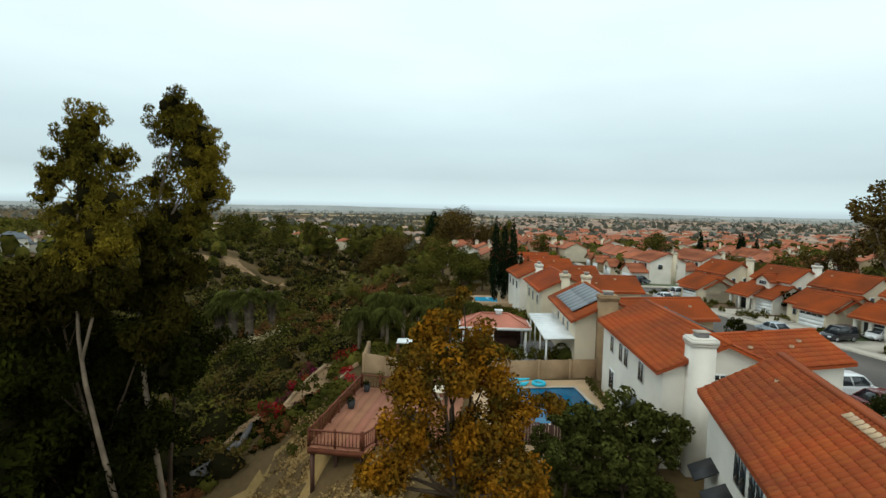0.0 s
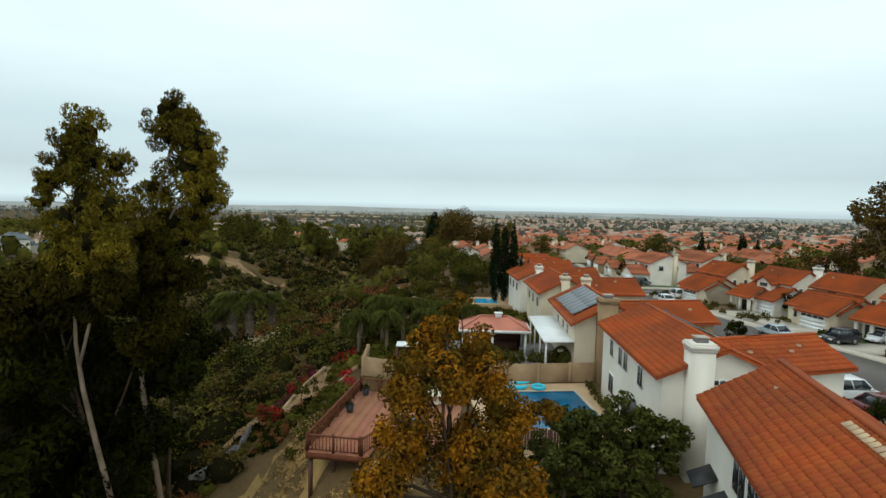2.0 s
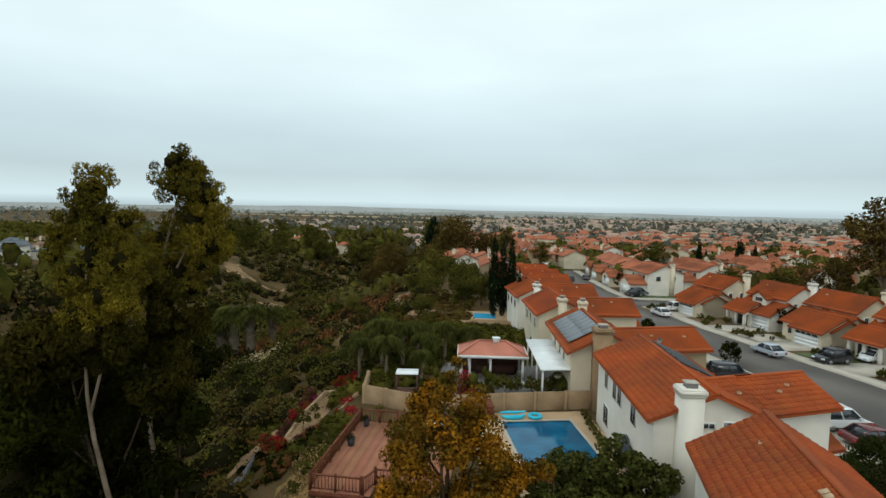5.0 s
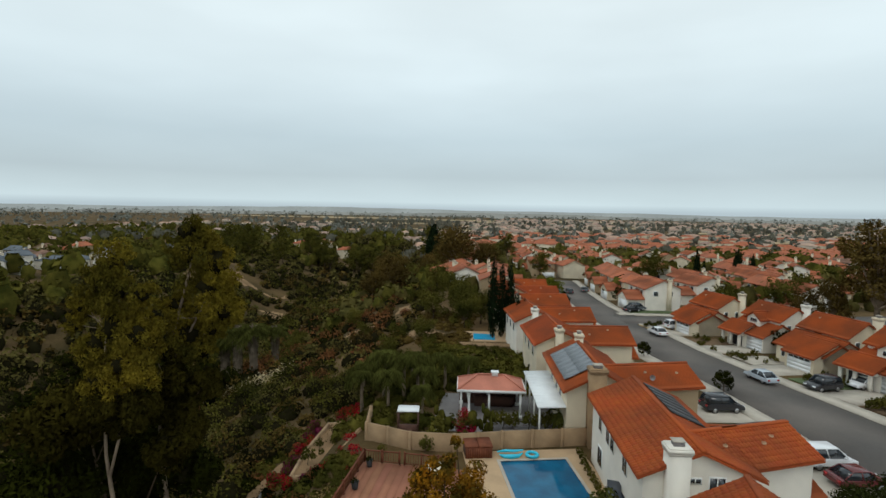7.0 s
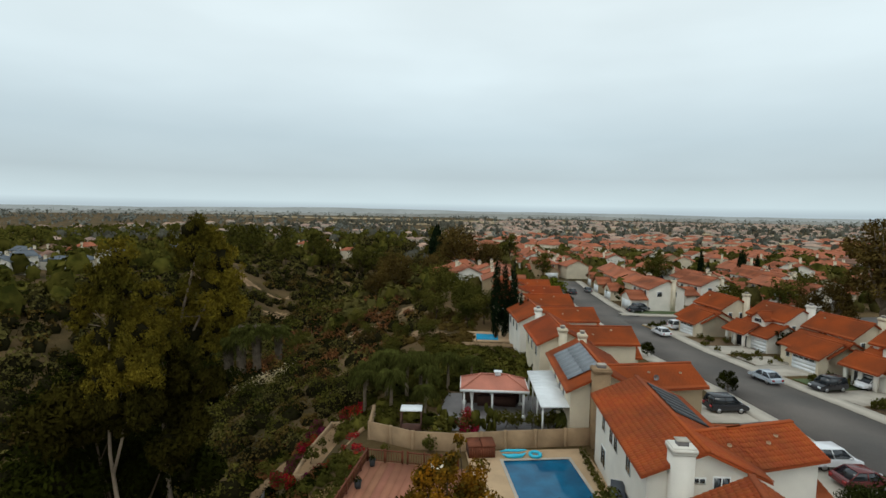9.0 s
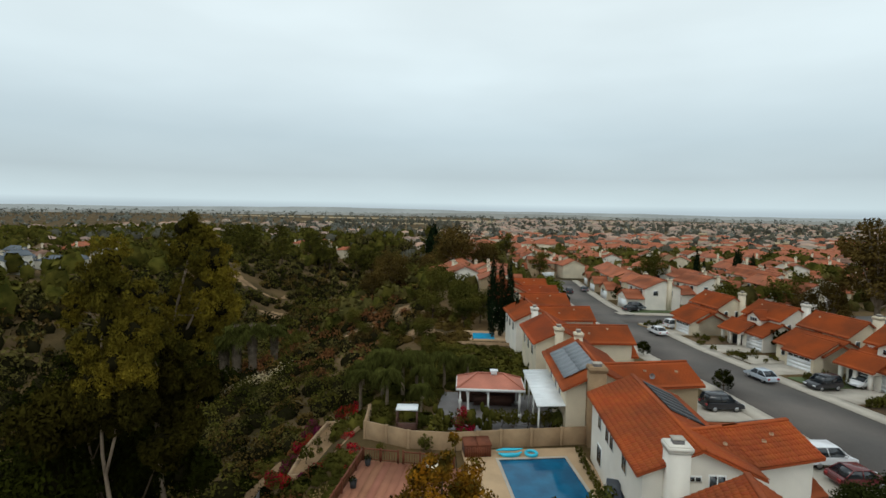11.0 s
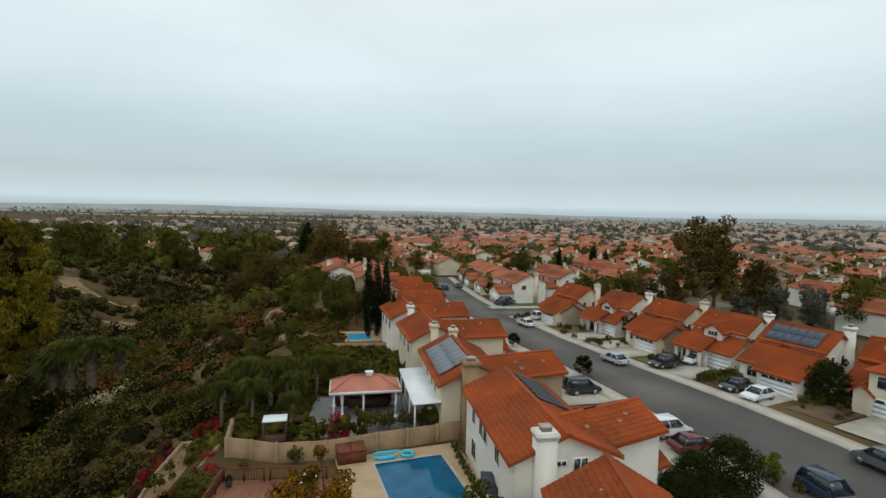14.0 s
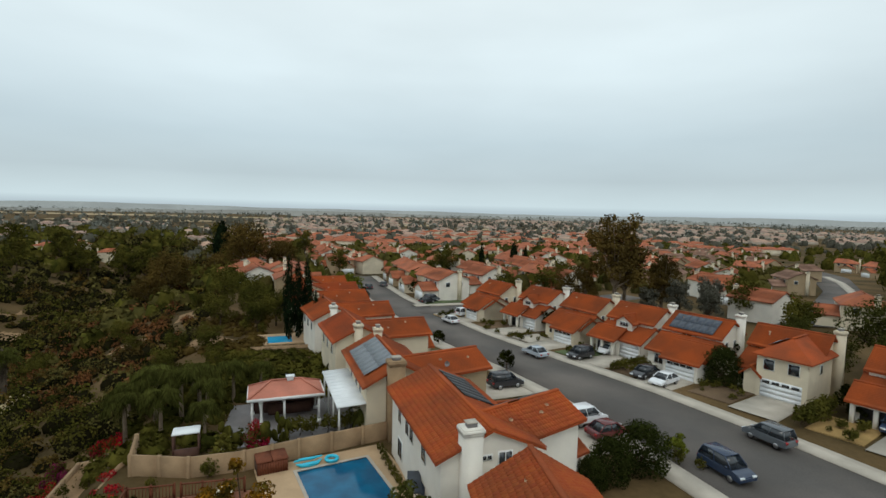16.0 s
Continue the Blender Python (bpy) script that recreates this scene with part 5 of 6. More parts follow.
# Near-black leaves put the slope's deep shade into the oaks' colour.
for k, (x, y, h, w) in enumerate(((-20, 15, 11, 7), (-26, 18, 12, 8), (-31, 22, 12, 8), (-34, 32, 13, 9), (-40, 28, 13, 9), (-45, 38, 13, 10), (-22, 11, 10, 7), (-50, 50, 12, 10), (-54, 58, 11, 9), (-60, 70, 12, 10), (-70, 80, 12, 11), (-66, 62, 12, 10), (-80, 95, 12, 11), (-78, 72, 12, 11), (-90, 86, 12, 11), (-88, 112, 11, 10), (-45, 66, 9, 8))):
    g_ = np.random.default_rng(200 + k)
    grp = [(x + g_.normal() * w * 0.24, y + g_.normal() * w * 0.24, land1(x, y) + h * g_.uniform(0.25, 0.95), w * g_.uniform(0.2, 0.3)) for _ in range(9)]
    big_tree("oak_tree", (x, y, land1(x, y)), "dense oak crowding the canyon slope, leaves coloured dark as shade", grp, 0.2, M["bark_dark"], M["dark"], 5000 if y < 33 else 2000, 0.145 if y < 33 else 0.25, 200 + k, 1.3, 0.3, per=8, solid=True)
big_tree("amber_tree", (-1.9, 18.5, YARD), "broad tree in amber autumn leaf beside the deck", AMBER, 0.2, M["bark_dark"], M["autumn"], 36000, 0.082, 21, 1.0, 0.2, per=11, k=0.5)


def round_tree(name, label, leaf, bark, height, width, count, size, seed, lobes=9, group="", open_=0.5):
    g = np.random.default_rng(seed)
    d = []
    for k in range(lobes):
        a = k * 2.4
        z = height * (0.42 + 0.5 * (k + 0.5) / lobes)
        rr = width * 0.5 * math.sqrt(max(0.08, 1 - ((z / height - 0.55) / 0.5) ** 2)) * g.uniform(0.35, 0.75)
        d.append((rr * math.cos(a), rr * math.sin(a), z, width * g.uniform(0.2, 0.3)))
    c, r = clumps(d, 4, seed)
    return tree(name, (0, 0, 0), 0, label, limbs((0, 0, 0), [p[:3] for p in d], height * 0.025, 0.2, seed), leaves(c, r, count, size, 0.85, seed), bark, leaf, group)


def cypress(height, width, seed, label="dark slender columnar cypress tree"):
    g = np.random.default_rng(seed)
    n = 18
    c = [(g.normal() * 0.08, g.normal() * 0.08, height * (0.08 + 0.88 * k / n)) for k in range(n)]
    r = [width * 0.5 * (0.62 + 0.38 * min(1, k / 3)) * min(1, (n - k) / 9) ** 0.7 for k in range(n)]
    return tree("cypress_tree", (0, 0, 0), 0, label, tube([(0, 0, -0.5), (0, 0, height * 0.9)], [0.18, 0.03], 7), leaves(c, r, 2600, 0.0675 * width, 1.3, seed, 1.9, 1.4), M["bark_dark"], M["cyp"], "cypresses")


def queen_palm(height, seed, leafm, skirt=False, fronds=22, label="feathery palm with arching green fronds"):
    g = np.random.default_rng(seed)
    t = thing("palm_tree", (0, 0, 0), 0, label, "palm tree", "palms")
    tr = 0.6 if skirt else 0.17
    part("trunk", mesh("trunk", *tube([(0, 0, -0.6), (0.05, 0, height * 0.5), (0.02, 0.05, height)], [tr * 1.3, tr, tr * 0.9], 9), M["thatch"] if skirt else M["bark"], True), t)
    fr = []
    for k in range(fronds):
        a, e_ = g.uniform(0, 6.28), g.uniform(-0.2, 1.2)
        L = g.uniform(1.3, 2.2) * (1.5 if skirt else 1.0)
        p0 = np.array((0, 0, height))
        prev = p0
        for s in range(7):
            q = (s + 1) / 7
            out = L * q * math.cos(e_ * (1 - 0.4 * q))
            z = height + L * (math.sin(e_) * q - 0.75 * q * q)
            cur = np.array((out * math.cos(a), out * math.sin(a), z))
            side = np.array((-math.sin(a), math.cos(a), 0.0))
            w = (0.8 if skirt else 0.42) * math.sin(math.pi * min(1, 0.25 + 0.7 * q))
            for sg in (-1, 1):
                for half in (0.0, 0.5):
                    b0 = prev + (cur - prev) * half
                    b1 = prev + (cur - prev) * (half + 0.34)
                    tip = side * sg * w + np.array((0, 0, -0.22 - 0.2 * q))
                    fr.append((np.array([b0, b1, b1 + tip + (cur - prev) * 0.4, b0 + tip + (cur - prev) * 0.4]), np.array([(0, 1, 2, 3)])))
            prev = cur
    part("fronds", mesh("fronds", *joined(fr), leafm), t)
    if skirt:
        c = [(0, 0, height * q) for q in np.linspace(0.42, 0.97, 8)]
        part("skirt", mesh("skirt", *leaves(c, [0.62 + 0.3 * i / 8 for i in range(8)], 1100, 0.2, 1.2, seed, 2.2, 2.0), M["thatch"]), t, "brown hanging dead fronds")
    return t


def put(proto, spots, seed=0, lo=0.85, hi=1.15):
    """Copies of a tree at plan spots; each spot (x, y[, scale[, z]])."""
    g = np.random.default_rng(seed)
    first = True
    for s in spots:
        x, y = s[:2]
        k = s[2] if len(s) > 2 else g.uniform(lo, hi)
        z = s[3] if len(s) > 3 else land1(x, y)
        m = pose(x, y, z, 0, 0, g.uniform(0, 360)) @ Matrix.Diagonal((k * g.uniform(0.92, 1.08), k * g.uniform(0.92, 1.08), k, 1))
        if first:
            proto.matrix_basis = m
            first = False
        else:
            c = copy_thing(proto, Matrix.Identity(4))
            c.matrix_basis = m


put(cypress(15, 2.0, 1), [(-3.6, 82.5), (-2.2, 83.5), (-0.8, 83, 0.97), (0.5, 80.5, 0.62), (1.6, 80.8, 0.55)], 1)
put(cypress(13, 2.0, 2), [(60, 180, 1.1), (62.5, 181, 0.8), (80, 200, 1.05), (82, 203, 1.1), (84, 206, 1.0), (79, 197, 0.7), (86.5, 204, 0.7), (89, 207, 0.95), (91, 202, 0.65)], 2)
put(queen_palm(4.4, 3, M["palm"], fronds=64), [(-12.4, 47.5), (-9.0, 49.5), (-13.8, 51), (-10.4, 53), (-15.5, 48.6), (-8.6, 46.0, 0.7), (-7.6, 55, 0.9), (-16.6, 53, 0.95), (-5.0, 56, 0.8), (-11.4, 50.4, 1.05), (-14.6, 55, 0.9), (-11.8, 56.5, 0.8), (-18.4, 57, 0.85)], 3)
put(queen_palm(1.6, 8, M["palm"], label="low bushy palm beside the house wall"), [(5.4, 45.2), (6.0, 44.6, 0.8), (4.9, 46.6, 0.9)], 8)
put(queen_palm(8.2, 4, M["palm"], True, 60, "old fan palm with a thick skirt of dead fronds"), [(-53.0, 84, 1.1), (-50.0, 83, 1.18), (-47.2, 83.6, 1.08), (-57, 90, 1.05), (-44.4, 86.5, 0.92)], 4)
put(round_tree("orchard_tree", "dense dark green garden tree by the pool fence", M["palm"], M["bark_dark"], 4.0, 3.4, 3000, 0.125, 5), [(4.0, 25.6, 1.0), (6.0, 27.0, 1.05), (7.4, 26.2, 0.95, YARD), (2.6, 24.2, 0.75), (5.2, 23.6, 0.8), (3.4, 27.6, 0.85), (6.6, 23.0, 0.5), (1.6, 27.2, 0.5), (0.2, 26.4, 0.45)], 5)
put(round_tree("hedge_tree", "clipped dark green tree in a front yard", M["dark"], M["bark_dark"], 4.6, 4.2, 1600, 0.19, 6), [(56.0, 40.8, 0.6), (55.0, 39.4, 0.5), (57.4, 42.0, 0.6), (52.6, 57.6, 1.25), (41.6, 83.2, 0.85), (24.6, 60.8, 0.6), (19.2, 76.2, 0.5), (11, 120, 0.8), (26, 131, 0.9), (24.6, 141, 0.8)], 6)
def hedge_bush(seed):
    g = np.random.default_rng(seed)
    c = [(1.35 * math.cos(a) * w, 1.35 * math.sin(a) * w, z) for z, w in ((0.7, 1.0), (1.7, 1.1), (2.7, 0.95), (3.4, 0.4)) for a in np.linspace(0, 2 * math.pi, 8)[:-1] + z]
    return tree("hedge_bush", (0, 0, 0), 0, "dense rounded dark green hedge bush beside the street", limbs((0, 0, 0), c[::4], 0.12, 0.2, seed), leaves(c, g.uniform(0.6, 0.85, len(c)), 6500, 0.095, 1.0, seed), M["bark_dark"], M["hedge"], "hedge bushes")


put(hedge_bush(6), [(22.4, 33.2, 0.86), (25.9, 34.2, 0.98), (20.4, 32.4, 0.6), (*turned(1.2, -1.6, 21, 47.8, 52.8), 1.15)], 6)
put(round_tree("lime_tree", "bright yellow-green street tree", M["lime"], M["bark_dark"], 4.5, 4.0, 1600, 0.18, 7), [(9.5, 129, 1.3), (8.0, 132, 1.0), (30, 35.5, 0.45)], 7)
OAK = round_tree("oak_tree", "broad dark oak above the canyon brush", M["mid"], M["bark_dark"], 9, 9.5, 4600, 0.21, 9, 13)
put(OAK, [(-16, 96, 0.6), (-11, 100, 0.7), (-13, 112, 0.8), (-9, 89, 0.6), (-18, 122, 0.9), (-6.5, 95, 0.7), (-26, 128, 0.5), (-14, 76, 0.42), (-18, 70, 0.36), (-14, 60, 0.3), (-20, 62, 0.36), (-12, 68, 0.3), (-19, 79, 0.4), (-30, 96, 0.4), (-40, 120, 0.5), (-60, 130, 0.7), (-52, 110, 0.5)], 9)
BROAD = round_tree("broad_gum_tree", "broad rust-tinged eucalyptus with bare limbs", M["sage"], M["bark"], 17, 17, 8000, 0.32, 19, 20)
put(BROAD, [(-22.0, 182, 1.0), (-46, 182, 0.85), (-12, 190, 0.7), (-56, 190, 0.6), (-34, 196, 0.6)], 19)
PINE = round_tree("pine_tree", "tall spreading pine among the houses", M["mid"], M["bark_dark"], 16, 12, 2000, 0.42, 10, 14)
put(cypress(25, 8.5, 31, "tall dark pointed conifer standing above the roofs"), [(-44, 262, 1.0), (-35.5, 259, 0.74)], 31)
put(PINE, [(-6, 268, 0.9), (-98, 330, 1.5), (-88, 322, 1.3), (-106, 326, 1.2), (-80, 318, 1.2), (-128, 322, 1.2), (-122, 316, 1.0), (-138, 330, 1.1), (-52, 305, 1.5), (-47, 300, 1.0), (-36, 238, 0.7), (-60, 250, 0.7), (-200, 300, 1.0), (-190, 312, 1.2), (-178, 290, 0.9), (-215, 320, 1.1), (-168, 340, 1.1), (-150, 350, 1.0), (8, 180, 0.6), (40, 165, 0.6), (44, 170, 0.7), (-140, 285, 1.0), (-168, 300, 1.1), (-186, 330, 1.3), (-118, 352, 1.2), (-205, 345, 1.3), (-240, 340, 1.4)], 10)
GUM = round_tree("gum_tree", "tall dark-leaved eucalyptus behind the houses", M["sage"], M["bark"], 24, 11, 7000, 0.29, 13, 18)
put(GUM, [(60.5, 93, 0.95), (65.5, 97, 0.78), (70, 91, 0.6), (56.5, 98, 0.5), (75, 97, 0.55), (53, 101, 0.4)], 13)
put(round_tree("grey_pine_tree", "grey-green conifer behind the houses", M["grey"], M["bark_dark"], 15, 9, 4200, 0.27, 14, 16), [(70, 86, 0.62), (75, 83, 0.5), (65, 88, 0.5), (80, 89, 0.55), (85, 94, 0.6)], 14)
put(round_tree("garden_tree", "dark green leafy garden tree behind the houses", M["palm"], M["bark_dark"], 8, 8, 5200, 0.15, 25, 14), [(70.5, 42, 1.25), (74, 46, 1.3), (69.5, 35, 1.2), (78, 53, 1.2), (66.5, 51, 0.7), (76, 38, 1.3), (74, 64, 0.55), (78, 67, 0.5), (82, 70, 0.6), (71, 56, 0.5)], 25)
put(round_tree("shade_tree", "dark green shade tree between the houses", M["mid"], M["bark_dark"], 8, 8, 1500, 0.31, 15, 12), [(86, 74, 0.7), (92, 78, 0.8), (92, 92, 0.9), (100, 100, 1.0), (112, 66, 2.0), (118, 72, 2.2), (128, 78, 2.0), (138, 88, 2.1), (150, 94, 2.2), (166, 104, 2.3), (182, 116, 2.2), (200, 130, 2.2), (62, 128), (68, 134), (74, 142), (50, 128, 0.8)], 15)

# clipped shrubs of the front yards
SHRUB = round_tree("round_shrub", "clipped round green shrub", M["mid"], M["bark_dark"], 1.3, 1.5, 260, 0.11, 16, 7, "yard shrubs")
spots = []
g_ = np.random.default_rng(5)
for x, y, rz in ((52.5, 43.0, 22), (47.8, 52.8, 21), (45.0, 62.5, 20), (41.8, 73.0, 19), (38.5, 84.0, 18), (33.0, 95.0, 17), (57.0, 32.0, 22)):
    for _ in range(9):
        spots.append((*turned(g_.uniform(-6.2, -0.6), g_.uniform(5.4, 9.4), rz, x, y), g_.uniform(0.35, 1.0)))
spots += [(x, 45.2 + 0.12 * x + g_.uniform(-0.2, 0.2), 1.25) for x in (-1.6, -0.6, 0.4, 1.8, 2.8, 3.8)] + [(5.9 + 0.12 * k, 41 - 0.9 * k, 0.55) for k in range(8)]
spots += [(-17.7, 42.5, 0.7, -3.2), (-16.3, 43.2, 0.9, -3.2), (-17.5, 39.4, 1.15, -3.2), (-16.5, 45.9, 0.6, -3.2), (-17.0, 41.2, 0.5, -3.2), (-10.6, 38.4, 0.6, YARD), (-7.0, 39.2, 1.0, YARD), (-6.2, 41.2, 1.6, YARD), (-5.6, 42.6, 1.5, YARD)]
spots += [(40.2, 58.6, 1.25), (41.0, 55.2, 0.8), (43.4, 56.4, 0.95), (42.0, 57.4, 0.85), (29.6, 34.6, 0.9), (30.8, 33.6, 0.7), (31.2, 82.6, 0.8), (32.4, 79.2, 0.9), (33.4, 77.6, 0.9), (30.2, 86.0, 0.8)]
spots += [(*turned(-6 + 0.8 * k, 8.9, 21, 47.8, 52.8), 0.95) for k in range(9)] + [(*turned(-6.5 + 0.9 * k, -1.8, 22, 52.5, 43.0), 1.5) for k in range(9)]
put(SHRUB, spots, 16)

# flowering climbers
for k, (line, m_, lab) in enumerate((([(-19.2, 36.6, -3.3), (-18.2, 36.3, -3.1)], "red", "red bougainvillea at the corner of the bed"),
                                   ([(-15.6, 37.2, -2.6), (-14.4, 37.0, -2.1), (-13.3, 37.6, -1.7), (-12.9, 38.8, -1.3)], "red", "red bougainvillea spilling over the wall"),
                                   ([(-12.5, 34.4, -2.0), (-12.4, 35.8, -1.7), (-12.4, 37.0, -1.4)], "red", "red bougainvillea along the deck"),
                                   ([(-14.9, 38.8, -2.3), (-14.5, 40.2, -2.0), (-14.1, 41.6, -1.7)], "red", "red bougainvillea climbing the retaining wall"),
                                   ([(-17.2, 36.5, -3.3), (-16.4, 36.8, -3.0)], "pink", "pink bougainvillea below the bed"),
                                   ([(-17.7, 49.0, -2.5), (-16.7, 49.2, -2.2), (-15.9, 49.4, -2.0)], "red", "bright red bougainvillea above the wall"),
                                   ([(-20.2, 47.4, -3.4), (-19.8, 46.0, -3.6)], "pink", "pink bougainvillea along the garden bank"),
                                   ([(-19.7, 44.6, -3.8), (-19.8, 43.2, -3.9)], "red", "red bougainvillea along the garden bank"),
                                   ([(-19.9, 41.4, -4.2), (-19.6, 39.6, -4.3)], "pink", "dull pink bougainvillea on the bank"),
                                   ([(-4.4, 41.4, 0.3), (-4.0, 42.0, 1.2), (-3.8, 41.6, 0.2)], "red", "red bougainvillea by the spa"))):
    b_ = thing("bougainvillea", label=lab, category="shrub")
    c, r = clumps([(*p, 0.85) for p in line], 6, 40 + k)
    part("branches", mesh("branches", *joined([tube([(p[0], p[1], land1(p[0], p[1]) - 0.2), p], [0.05, 0.02], 5) for p in line]), M["bark_dark"]), b_)
    half = len(c) // 3
    part("leaves", mesh("leaves", *leaves(c[:half + 4], r[:half + 4] * 1.15, 1000, 0.08, seed=50 + k), M["mid"]), b_)
    part("blossom", mesh("blossom", *leaves(c, r, 1900, 0.075, seed=60 + k), M[m_]), b_)


# ---- brush on the canyon slopes ----
def scatter(name, label, spots, sizes, material, per, leaf, seed, flat=0.7, zs=None, core=True, category="brush"):
    g = np.random.default_rng(seed)
    c, r = [], []
    spots = np.asarray(spots)
    z = land(spots[:, 0], spots[:, 1]) if zs is None else np.asarray(zs)
    n = len(spots)
    k = np.repeat(np.arange(n), per)
    d = g.normal(size=(n * per, 3))
    d[:, 2] = np.abs(d[:, 2]) * 0.9 - 0.1
    d /= np.linalg.norm(d, axis=1, keepdims=True)
    lump = 1 + 0.35 * np.sin(d[:, 0] * 5 + k) * np.cos(d[:, 1] * 6 + k * 1.7)
    rad = np.asarray(sizes)[k] * g.uniform(0.55, 1.05, n * per) * lump
    p = np.stack([spots[k, 0], spots[k, 1], z[k]], 1) + d * rad[:, None] * (1, 1, flat)
    nrm = d + g.normal(size=d.shape) * 0.5
    nrm /= np.linalg.norm(nrm, axis=1, keepdims=True)
    a = np.cross(nrm, g.normal(size=d.shape))
    a /= np.linalg.norm(a, axis=1, keepdims=True)
    b = np.cross(nrm, a)
    s = (np.asarray(sizes)[k] * leaf * g.uniform(0.6, 1.4, n * per))[:, None]
    v = np.stack([p - a * s, p - b * s * 0.7, p + a * s, p + b * s * 0.7], 1).reshape(-1, 3)
    f = np.arange(len(v)).reshape(-1, 4)
    if core:
        # a lumpy closed core added inside every bush to fill its gaps
        a_ = np.arange(6) * math.pi / 3
        ring = np.concatenate([np.stack([np.cos(a_ + q), np.sin(a_ + q), np.zeros(6)], 1) * w + (0, 0, h) for w, h, q in ((0.74, -0.25, 0), (0.8, 0.3, 0.5), (0.42, 0.74, 0))] + [np.array([(0.0, 0.0, 0.84)])])
        cf = [(i * 6 + j, i * 6 + (j + 1) % 6, i * 6 + 6 + (j + 1) % 6, i * 6 + 6 + j) for i in range(2) for j in range(6)] + [(12 + j, 12 + (j + 1) % 6, 18, 18) for j in range(6)]
        sz = np.asarray(sizes)[:, None, None] * np.array((1, 1, flat))
        cv = ring[None] * sz * g.uniform(0.78, 1.08, (n, 19, 1)) + np.stack([spots[:, 0], spots[:, 1], z], 1)[:, None]
        v2, f2 = joined([(v, f), (cv.reshape(-1, 3), (np.array(cf)[None] + (np.arange(n) * 19)[:, None, None]).reshape(-1, 4))])
        v, f = v2, f2
    thing(name, label=label, category=category, kind="stuff", data=mesh(name, v, f, material))


EARTH = ((-29, 132, 3.0, 9), (-15.5, 84.5, 3.4, 3.2), (-24, 118, 2.5, 5), (-134, 230, 9, 12), (-106, 209, 7, 9), (-141, 207, 8, 10), (-120, 235, 6, 8), (-36, 112, 4, 4), (-23.5, 97, 2.0, 5), (-31, 104, 2.2, 3.5), (-21.6, 39, 0.7, 5.0), (-14.6, 25.0, 4.2, 8.0))


def bushes(name, label, spots, sizes, material, per, leaf, seed, flat=0.85, category="brush"):
    """Rounded bushes: lobes of small leaves about a dark core added as painted shade."""
    g = np.random.default_rng(seed)
    spots, sizes = np.asarray(spots, float), np.asarray(sizes, float)
    n, lobes = len(spots), 7
    z = land(spots[:, 0], spots[:, 1])
    a = np.arange(lobes)[None] * 2.4 + g.uniform(0, 6.28, (n, 1))
    up = np.linspace(0.2, 0.8, lobes)[None] * g.uniform(0.75, 1.2, (n, lobes))
    out = np.sqrt(np.clip(1 - up ** 2, 0.1, 1)) * g.uniform(0.35, 0.72, (n, lobes))
    mid_ = np.stack([out * np.cos(a), out * np.sin(a), up * flat], -1) * sizes[:, None, None] + np.stack([spots[:, 0], spots[:, 1], z], 1)[:, None]
    wide = sizes[:, None] * g.uniform(0.34, 0.56, (n, lobes))
    k, j = np.repeat(np.arange(n), per), g.integers(0, lobes, n * per)
    d = g.normal(size=(n * per, 3))
    d[:, 2] = np.abs(d[:, 2]) * 1.1 - 0.25
    d /= np.linalg.norm(d, axis=1, keepdims=True)
    p = mid_[k, j] + d * (wide[k, j] * g.uniform(0.7, 1.06, n * per))[:, None]
    nrm = d * 0.8 + g.normal(size=d.shape) * 0.75 + (0, 0, 0.25)
    nrm /= np.linalg.norm(nrm, axis=1, keepdims=True)
    e1 = np.cross(nrm, g.normal(size=d.shape))
    e1 /= np.linalg.norm(e1, axis=1, keepdims=True)
    e2 = np.cross(nrm, e1)
    w = (leaf * sizes[k] ** 0.5 * g.uniform(0.6, 1.4, n * per))[:, None]
    v = np.stack([p - e1 * w, p - e2 * w * 0.6, p + e1 * w, p + e2 * w * 0.6], 1).reshape(-1, 3)
    b = thing(name, label=label, category=category, kind="stuff")
    part("foliage", mesh("foliage", v, np.arange(len(v)).reshape(-1, 4), material), b)
    # One dark lump is added per bush, painting in its inner shade.
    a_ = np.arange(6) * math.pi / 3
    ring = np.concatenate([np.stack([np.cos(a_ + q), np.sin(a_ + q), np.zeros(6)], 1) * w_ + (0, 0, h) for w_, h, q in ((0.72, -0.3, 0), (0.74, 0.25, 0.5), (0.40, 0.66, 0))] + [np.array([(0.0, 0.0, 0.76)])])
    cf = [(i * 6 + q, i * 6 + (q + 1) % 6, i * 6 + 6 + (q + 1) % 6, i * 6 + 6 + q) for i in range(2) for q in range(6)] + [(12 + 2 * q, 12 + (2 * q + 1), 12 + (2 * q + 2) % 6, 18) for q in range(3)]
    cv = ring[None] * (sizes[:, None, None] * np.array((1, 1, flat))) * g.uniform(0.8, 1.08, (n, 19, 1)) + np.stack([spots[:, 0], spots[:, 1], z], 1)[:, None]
    part("twigs", mesh("twigs", cv.reshape(-1, 3), (np.array(cf)[None] + (np.arange(n) * 19)[:, None, None]).reshape(-1, 4), M["foliage_shade"]), b)


